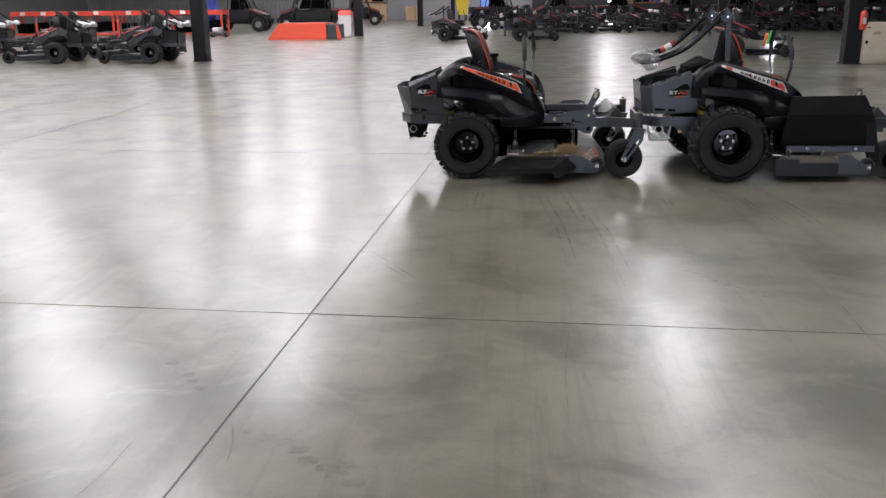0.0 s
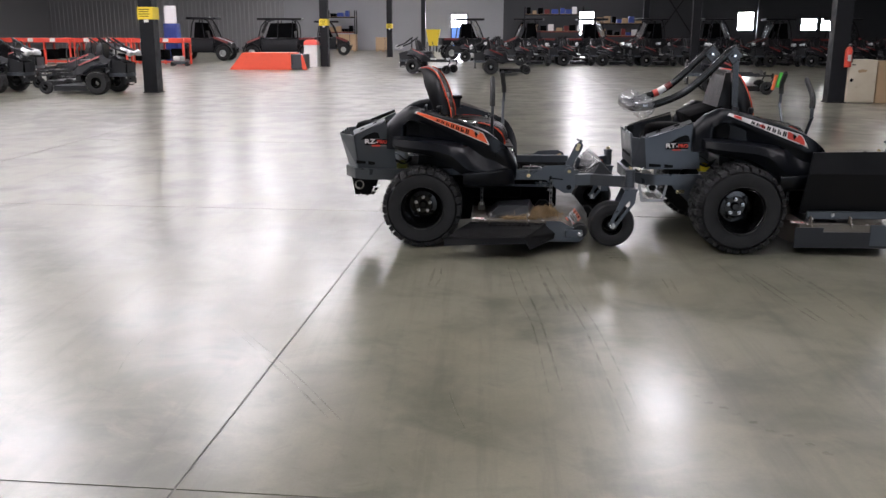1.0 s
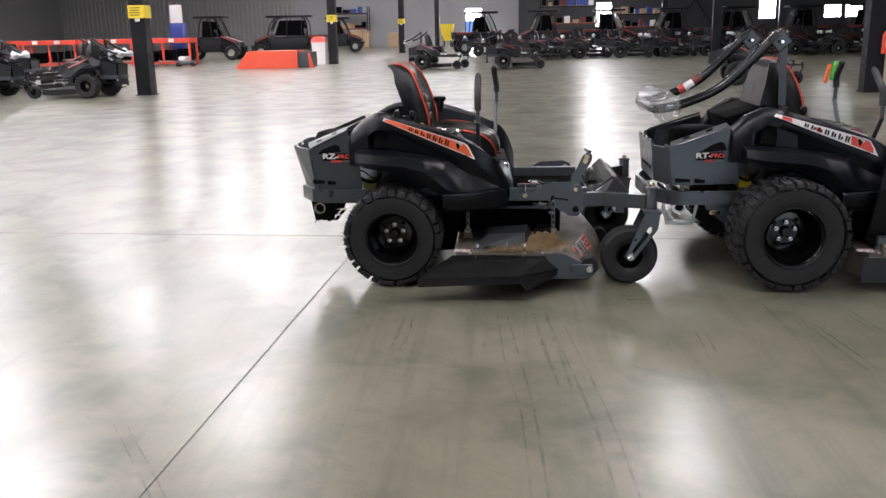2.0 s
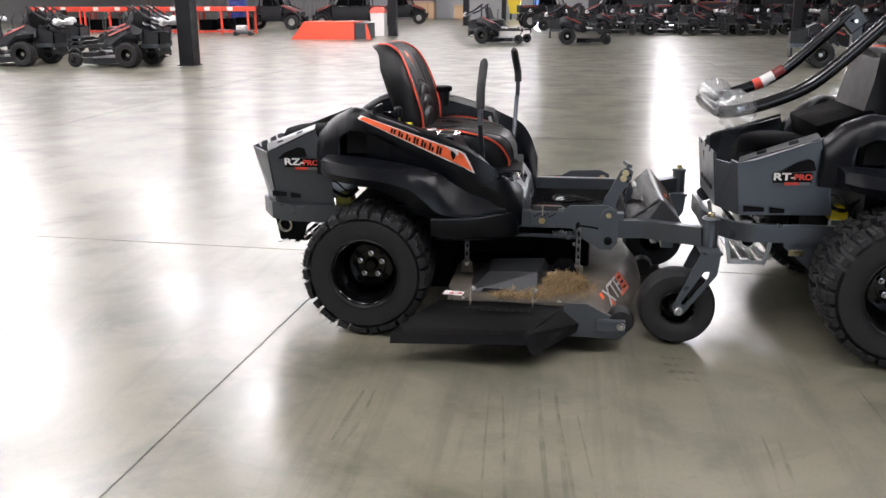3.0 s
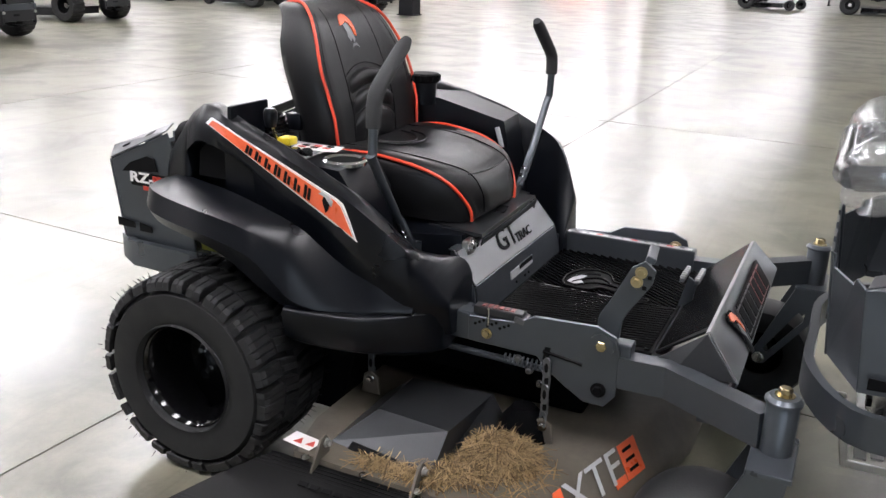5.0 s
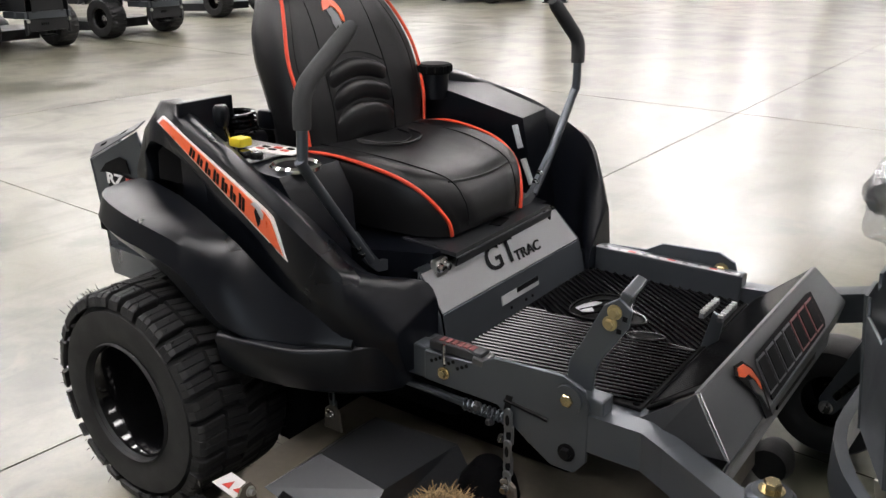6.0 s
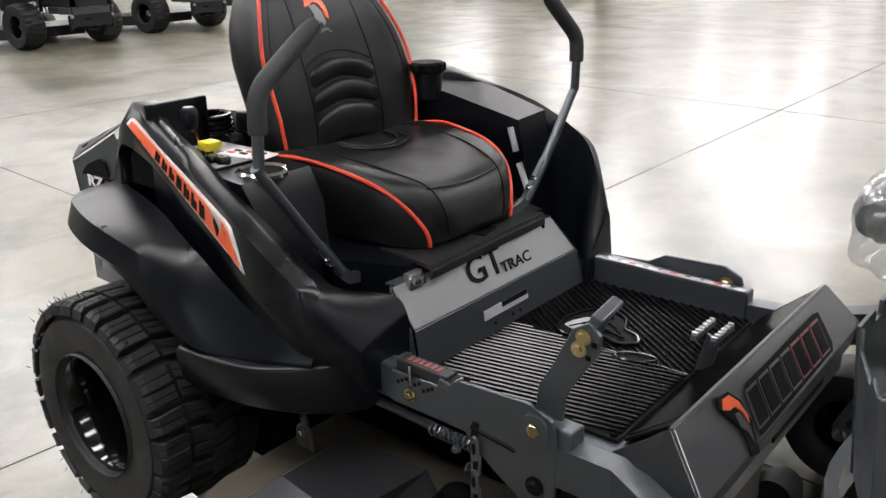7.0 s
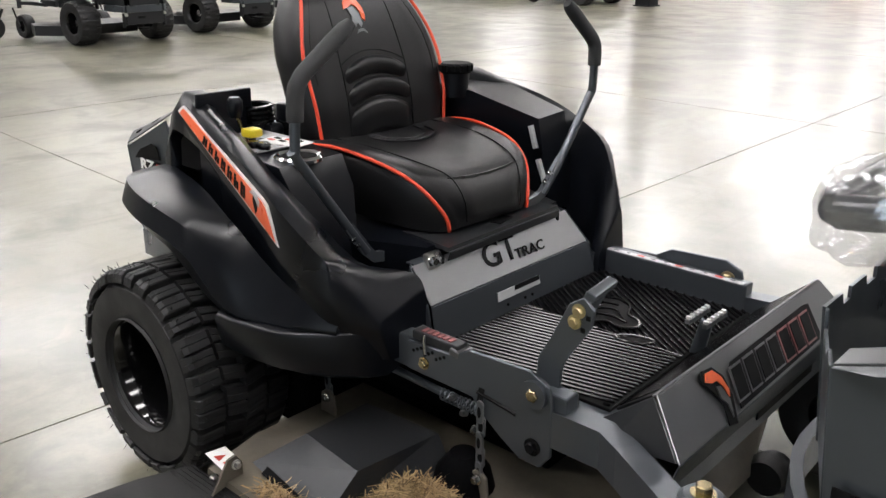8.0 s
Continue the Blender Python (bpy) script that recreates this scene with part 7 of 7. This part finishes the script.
def utility_vehicle(x, y, rz, long_, label):
    t = thing("utility_vehicle", label, "utility vehicle", "utility vehicles", pose(x, y, 0, 0, 0, rz) @ Matrix.Scale(1.14, 4))
    L = 1.9 if long_ else 1.5
    part("chassis", bevel(box((0, 0, 0.55), (2 * L - 0.3, 1.2, 0.32)), 0.06), M_ENGINE, t, "", 40)
    part("hood", bevel(loft([[(L - 0.1, -0.55, 0.62), (L - 0.1, 0.55, 0.62), (L - 0.1, 0.5, 0.85), (L - 0.1, -0.5, 0.85)], [(L - 0.85, -0.62, 0.62), (L - 0.85, 0.62, 0.62), (L - 0.85, 0.6, 1.12), (L - 0.85, -0.6, 1.12)]]), 0.05), M_COLUMN, t, "", 40)
    part("cargo_bed", bevel(box((-L + 0.5, 0, 0.93), (0.95, 1.3, 0.36)), 0.04), M_COLUMN, t, "", 40)
    for s in (-1, 1):
        part("fender_flash", bevel(loft([[(L - 0.2, s * 0.60, 0.80), (L - 0.2, s * 0.64, 0.80), (L - 0.2, s * 0.6, 0.92)], [(L - 0.9, s * 0.64, 1.08), (L - 0.9, s * 0.68, 1.08), (L - 0.9, s * 0.64, 1.18)]]), 0.005), M_DARKRED, t, "dark red panel", 0)
        part("bed_flash", box((-L + 0.5, s * 0.66, 1.05), (0.8, 0.03, 0.10), 0.01), M_DARKRED, t, "dark red panel", 0)
        fr = bmesh.new()
        pts = [(L - 0.8, s * 0.58, 1.1), (L - 1.2, s * 0.56, 1.95), (-L + 1.15, s * 0.56, 2.0), (-L + 0.95, s * 0.58, 1.1)]
        tube(smooth_line(pts, 3), 0.03, 8, bm=fr)
        part("cage_side", fr, M_COLUMN, t)
        for i in range(1 + long_):
            xx = 0.15 - 0.75 * i
            part("cage_post", tube([(xx, s * 0.58, 0.7), (xx - 0.1, s * 0.56, 1.98)], 0.028, 8), M_COLUMN, t)
            part("seat", bevel(loft([[(xx + 0.1, s * 0.28 - 0.24, 0.8), (xx + 0.1, s * 0.28 + 0.24, 0.8), (xx - 0.1, s * 0.28 + 0.24, 0.8), (xx - 0.1, s * 0.28 - 0.24, 0.8)], [(xx - 0.05, s * 0.28 - 0.22, 1.45), (xx - 0.05, s * 0.28 + 0.22, 1.45), (xx - 0.17, s * 0.28 + 0.22, 1.45), (xx - 0.17, s * 0.28 - 0.22, 1.45)]]), 0.04), M_VINYL, t, "", 40)
        part("side_door", bevel(loft([[(L - 0.95, s * 0.62, 0.42), (-L + 1.0, s * 0.62, 0.42), (-L + 1.0, s * 0.66, 0.75), (L - 0.95, s * 0.66, 0.75)], [(L - 0.95, s * 0.60, 1.02), (-L + 1.0, s * 0.60, 1.10), (-L + 1.0, s * 0.57, 1.12), (L - 0.95, s * 0.57, 1.04)]]), 0.02), M_COLUMN, t, "", 40)
        # opaque dark sheet added across the side opening, for the cab's dark inside
        part("cab_shade", sheet([(L - 1.15, s * 0.575, 1.1), (-L + 1.1, s * 0.575, 1.1), (-L + 1.2, s * 0.565, 1.86), (L - 1.45, s * 0.565, 1.84)][::s], 0.01), M_ENGINE, t, "dark sheet for the shaded cab inside", 0)
        for xx in (L - 0.45, -L + 0.5):
            arch = [[(xx + 0.47 * math.cos(q), s * y, 0.36 + 0.47 * math.sin(q)) for y in (0.5, 0.80)] + [(xx + 0.42 * math.cos(q), s * y, 0.36 + 0.42 * math.sin(q)) for y in (0.80, 0.5)] for q in [math.pi * k / 10 for k in range(11)]]
            part("wheel_arch", loft(arch), M_COLUMN, t, "", 40)
            w = part("wheel", far_tyre(0.36, 0.17, 0.13, 18), M_TYRE, t)
            w.matrix_local = pose(xx, s * 0.68, 0.36)
            part("rim", far_rim(0.17, -s * 0.12), M_ALU, w)
    part("roof", bevel(box((0.0, 0, 2.05), (2 * L - 1.5, 1.2, 0.11)), 0.03), M_COLUMN, t, "", 40)
    part("windscreen", sheet([(L - 0.82, -0.54, 1.12), (L - 0.82, 0.54, 1.12), (L - 1.18, 0.52, 1.92), (L - 1.18, -0.52, 1.92)], 0.008, 0), M_GLASS, t, "clear windscreen", 0)
    part("dash", box((L - 1.0, 0, 1.0), (0.25, 1.1, 0.25), 0.04), M_BLACK, t, "", 40)
    for s in (-1, 1):
        part("headlight", box((L - 0.085, s * 0.38, 0.76), (0.03, 0.2, 0.09), 0.01), M_CHROME, t, "", 40)
    part("front_bumper", tube([(L + 0.02, -0.5, 0.5), (L + 0.08, -0.45, 0.62), (L + 0.08, 0.45, 0.62), (L + 0.02, 0.5, 0.5)], 0.03, 8), M_COLUMN, t)


def crate(x, y, w, h, m):
    t = thing("shipping_box", "brown cardboard shipping box on a pallet", "box", "shipping boxes", at_grid(x, y))
    part("carton", box((0, 0, h / 2 + 0.12), (w, 0.9, h), 0.012), m, t, "", 0)
    for k in (-1, 0, 1):
        part("pallet_runner", box((k * w * 0.42, 0, 0.05), (0.1, 0.9, 0.1), 0.005), M_CARD, t, "", 0)
    part("pallet_deck", box((0, 0, 0.11), (w, 0.92, 0.02), 0.003), M_CARD, t, "", 0)
    part("strap", box((w * 0.2, -0.455, h / 2 + 0.12), (0.04, 0.006, h), 0.001), M_WALLDARK, t, "", 0)


def fridge():
    t = thing("metal_cabinet", "scuffed cream metal cabinet beside a column", "cabinet", "", pose(8.79, 13.62, 0, 0, 0, -3))
    part("body", box((0, 0, 0.475), (0.62, 0.6, 0.93), 0.012), M_CREAM, t, "", 40)
    part("door", box((0, -0.31, 0.48), (0.60, 0.03, 0.88), 0.008), M_CREAM, t, "", 40)
    part("lock", box((-0.22, -0.33, 0.5), (0.06, 0.02, 0.07), 0.006, (0, 30, 0)), M_INK, t, "black lock", 0)
    part("grille", box((-0.2, -0.328, 0.83), (0.08, 0.006, 0.02), 0.001), M_INK, t, "", 0)
    part("rust_patch", plate([(-0.08, 0.66), (0.06, 0.68), (0.1, 0.72), (-0.02, 0.74), (-0.1, 0.71)], "y", -0.327, 0.003), M_CARD, t, "rust-brown stain", 0)
    b = thing("cardboard_box", "tall brown cardboard box beside the cabinet", "box", "", pose(9.42, 13.6, 0, 0, 0, -3))
    part("carton", box((0, 0, 0.455), (0.6, 0.6, 0.91), 0.01), M_CARD, b, "", 0)
    part("flap", box((0, -0.15, 0.92), (0.58, 0.28, 0.008), 0.002), M_CARD, b, "", 0)
    e = thing("fire_extinguisher", "red fire extinguisher hung on a black column", "fire extinguisher", "", pose(8.42, 13.28, 0.78))
    part("cylinder", lathe([(0, 0), (0.07, 0.0), (0.075, 0.02), (0.075, 0.36), (0.05, 0.42), (0.02, 0.44), (0, 0.44)], 20, "z"), M_RED, e, "", 45)
    part("valve", box((0, 0, 0.47), (0.05, 0.03, 0.06), 0.005), M_STEEL, e, "", 0)
    part("handle", box((0.04, 0, 0.51), (0.12, 0.02, 0.015), 0.004), M_INK, e, "", 0)
    part("hose", tube(smooth_line([(0.02, 0, 0.47), (0.1, -0.02, 0.42), (0.095, -0.02, 0.2), (0.08, -0.02, 0.1)], 4), 0.01, 6), M_INK, e)
    part("label", box((0, -0.074, 0.2), (0.07, 0.006, 0.14), 0.001), M_WHITE, e, "white instruction label", 0)
    part("bracket", box((0, 0.085, 0.25), (0.06, 0.04, 0.3), 0.004), M_STEEL, e, "", 0)


def dolly():
    t = thing("push_mower", "small grey push mower with a white cover", "push mower", "", pose(-13.7, 34.8, 0, 0, 0, 10))
    part("deck", bevel(box((0, 0, 0.16), (0.8, 0.5, 0.14)), 0.03), M_GREY, t, "", 40)
    part("motor", lathe([(0, 0.23), (0.16, 0.23), (0.16, 0.42), (0.1, 0.46), (0, 0.46)], 16, "z", None, (0.05, 0, 0)), M_ALU, t, "", 45)
    part("cover", box((-0.15, -0.05, 0.36), (0.3, 0.3, 0.2), 0.06), M_WHITE, t, "white cover", 40)
    for a in (-0.32, 0.32):
        for b in (-0.27, 0.27):
            part("wheel", lathe([(0, -0.03), (0.09, -0.03), (0.1, 0), (0.09, 0.03), (0, 0.03)], 14, "y", None, (a, b, 0.1)), M_TYRE, t, "", 45)
    part("handle", tube(smooth_line([(-0.35, -0.2, 0.25), (-0.7, -0.2, 0.8), (-0.7, 0.2, 0.8), (-0.35, 0.2, 0.25)], 4), 0.012, 6), M_INK, t)


def cabinet_blue():
    t = thing("tool_cabinet", "blue steel tool cabinet with a white board above", "cabinet", "", at_grid(-17.4, 37.6))
    part("body", box((0, 0, 1.0), (0.7, 0.5, 1.95), 0.015), M_BLUE, t, "", 40)
    for k in range(4):
        part("drawer", box((0, -0.26, 0.35 + 0.42 * k), (0.62, 0.02, 0.36), 0.006), M_BLUE, t, "", 0)
    part("board", box((0, -0.1, 2.42), (0.62, 0.04, 0.85), 0.006), M_WHITE, t, "white notice board", 0)
    part("board_post", box((0, 0.0, 2.2), (0.06, 0.05, 0.6), 0.004), M_INK, t, "", 0)


def shelf_unit(x, y, w, h, label):
    t = thing("storage_shelf", label, "shelf", "storage shelves", at_grid(x, y))
    for a in (-1, 1):
        for b in (-1, 1):
            part("upright", box((a * w / 2, b * 0.45, h / 2), (0.08, 0.08, h), 0.006), M_COLUMN, t, "", 0)
    r = random.Random(int(x * 10 + y))
    for k in range(3):
        z = 0.3 + k * (h - 0.4) / 2.4
        part("shelf_beam", box((0, -0.45, z), (w, 0.05, 0.10), 0.005), M_DARKRED if k % 2 else M_COLUMN, t, "", 0)
        part("shelf_board", box((0, 0, z + 0.06), (w, 0.9, 0.03), 0.003), M_CARD, t, "", 0)
        xx = -w / 2 + 0.15
        while xx < w / 2 - 0.45:
            bw, bh = r.uniform(0.3, 0.6), r.uniform(0.25, 0.6)
            part("stored_box", box((xx + bw / 2, r.uniform(-0.1, 0.1), z + 0.075 + bh / 2), (bw, 0.6, bh), 0.01), r.choice((M_CARD, M_ENGINE, M_WHITE, M_DARKRED, M_BLUE, M_ENGINE)), t, "stored carton", 0)
            xx += bw + r.uniform(0.03, 0.25)


ramp()
bin_()
fridge()
dolly()
cabinet_blue()
for k in range(4):
    rack(-26.2 + k * 2.9, 36.3, 2.75)
utility_vehicle(-15.5, 44.6, 2, 0, "black utility vehicle with dark red panels and clear windscreen")
utility_vehicle(-11.6, 47.0, 184, 1, "long black crew utility vehicle with open cage")
utility_vehicle(-10.7, 57.8, 6, 0, "black utility vehicle with dark red panels and clear windscreen")
crate(-15.5, 71.8, 1.7, 1.35, M_CARD)
crate(-12.3, 72.0, 1.2, 1.1, M_CARD)
shelf_unit(-17.0, 75.4, 3.2, 3.6, "tall dark shelving loaded with cartons")
shelf_unit(2.6, 72.5, 5.0, 3.8, "tall dark shelving loaded with cartons")
shelf_unit(8.3, 73.0, 4.2, 2.9, "tall dark shelving loaded with cartons")
hopper = thing("yellow_hopper", "yellow steel hopper near the far doorway", "hopper", "", at_grid(-7.9, 72.5))
part("body", bevel(loft([[(-0.35, -0.35, 0.5), (0.35, -0.35, 0.5), (0.35, 0.35, 0.5), (-0.35, 0.35, 0.5)], [(-0.6, -0.5, 1.9), (0.6, -0.5, 1.9), (0.6, 0.5, 1.9), (-0.6, 0.5, 1.9)]]), 0.02), M_SAFETY, hopper, "", 0)
for a in (-1, 1):
    for b in (-1, 1):
        part("leg", box((a * 0.3, b * 0.3, 0.3), (0.07, 0.07, 0.6), 0.004), M_COLUMN, hopper, "", 0)
# cross bracing and posts on the dark wall
for k, x in enumerate((11.2, 15.9, 20.9)):
    post = structure("trim_%d" % (k + 1), box((x, 76.7, H0 / 2), (0.3, 0.35, H0)), M_WALLDARK, "dark steel wall post", "post")
for k, (a, b) in enumerate((((11.2, 0.3), (15.9, 7.0)), ((15.9, 0.3), (11.2, 7.0)))):
    structure("trim_%d" % (k + 4), tube([(a[0], 76.5, a[1]), (b[0], 76.5, b[1])], 0.06, 6), M_COLUMN, "dark steel cross brace", "brace")
# crew vehicles behind the rows of mowers
for x, y, a in ((-0.4, 47.4, 12), (3.2, 47.0, 172), (6.9, 47.2, 5), (10.4, 47.0, 188), (14.0, 46.8, 8), (17.6, 46.6, 176), (21.2, 46.5, 4), (24.8, 46.3, 185), (28.4, 46.2, 6), (32.0, 46.0, 178)):
    utility_vehicle(x, y, a, 0, "black utility vehicle parked behind rows of mowers")


# ---- the slabs of the floor ----
def slab_edge(i, y0, y):
    """The joints along the hall: sawn row by row, so that they shift slightly beyond the first rows."""
    base = i * 4.75
    return base + (-0.372 + 0.053 * y if y0 < 0.4 else -0.445 - 0.008 * y)


def cross_edge(j, x):
    return 0.57 + 4.72 * j - 0.058 * x


for j in range(-5, 16):
    for i in range(-9, 10):
        lo, hi = [], []
        ym = 0.57 + 4.72 * j
        g = 0.0045
        bm = bmesh.new()
        pts = []
        for ii, jj, sx, sy in ((i, j, g, g), (i + 1, j, -g, g), (i + 1, j + 1, -g, -g), (i, j + 1, g, -g)):
            x = slab_edge(ii, ym, 0.57 + 4.72 * jj)
            pts.append((x + sx, cross_edge(jj, x) + sy))
        bm = plate(pts, "z", -0.003, 0.006)
        ob = link_mesh("slab", bm, M_FLOOR, 0)
        ob.parent = floor
        ob.matrix_parent_inverse = floor.matrix_basis.inverted()


# ---- scuffs and tyre marks on the slabs ----
def scuff(pts, width, rng_, name="tyre_mark"):
    """A thin, ragged film of rubber along a line on the floor."""
    line = smooth_line([(x, y, 0.0008) for x, y in pts], 12)
    bm = bmesh.new()
    rows = []
    for i, p in enumerate(line):
        t = (line[min(i + 1, len(line) - 1)] - line[max(i - 1, 0)]).normalized()
        s = Vector((-t.y, t.x, 0)) * width * 0.5 * (0.35 + 0.65 * math.sin(math.pi * (0.06 + 0.88 * i / (len(line) - 1)))) * rng_.uniform(0.7, 1.2)
        rows.append([bm.verts.new(p + s), bm.verts.new(p - s)])
    for a, b in zip(rows, rows[1:]):
        bm.faces.new((a[0], a[1], b[1], b[0]))
    ob = link_mesh(name, bm, M_MARK, 0)
    for q in ob.data.vertices:
        q.co.z = 0.0008
    ob.parent = floor
    ob.matrix_parent_inverse = floor.matrix_basis.inverted()
    return ob


mk = random.Random(21)
for k in range(12):      # fine curved scrapes from turning wheels
    x, y, a = mk.uniform(-2.2, 3.6), mk.uniform(-6.3, -0.9), mk.uniform(-0.14, 0.2)
    n_ = mk.uniform(0.25, 0.9)
    scuff([(x, y), (x + n_ * 0.5 * math.sin(a) + mk.uniform(-0.03, 0.03), y - n_ * 0.5), (x + n_ * math.sin(a * 1.3), y - n_)], mk.uniform(0.005, 0.010), mk, "scrape_mark")
for pts, w in (([(0.623, -1.204), (0.676, -1.868), (0.721, -2.406), (0.738, -3.263)], 0.05), ([(0.888, -1.343), (0.947, -1.902), (0.995, -2.552), (1.011, -3.575)], 0.05),
               ([(1.56, -1.42), (1.553, -1.58), (1.548, -1.738)], 0.05), ([(2.097, -1.284), (2.143, -1.829), (2.196, -2.278)], 0.06),
               ([(-0.809, -2.552), (-0.417, -3.065), (-0.143, -3.526)], 0.035), ([(0.14, -1.22), (0.128, -1.45), (0.118, -1.694)], 0.06),
               ([(0.80, -1.15), (0.84, -1.75), (0.86, -2.1)], 0.09), ([(2.34, -1.1), (2.40, -1.7), (2.42, -2.2)], 0.08)):
    for k in range(2):
        o = 0.02 + mk.uniform(-0.01, 0.02)
        scuff([(x + (k - 0.5) * 2 * o + mk.uniform(-0.008, 0.008), y + mk.uniform(-0.06, 0.06)) for x, y in pts], w * mk.uniform(0.18, 0.32), mk)
for (xa, ya), (xb, yb), n_, w in (((-1.036, -4.771), (-0.827, -4.994), 5, 0.055), ((-0.522, -5.321), (-0.112, -5.673), 8, 0.075), ((1.309, -3.267), (1.657, -3.747), 9, 0.035)):
    for k in range(n_):
        f = k / (n_ - 1)
        x, y = xa + (xb - xa) * f + mk.uniform(-0.015, 0.015), ya + (yb - ya) * f + mk.uniform(-0.015, 0.015)
        scuff([(x - w * 0.5, y), (x, y + 0.005), (x + w * 0.5, y + mk.uniform(-0.01, 0.01))], w * 0.8, mk, "print_mark")
for i in range(3):
    for k in range(4):
        x, y = 1.255 + 0.036 * i + 0.012 * k, -0.78 - 0.07 * k
        scuff([(x, y), (x + 0.015, y - 0.006), (x + 0.028, y - 0.014)], 0.028, mk, "print_mark")
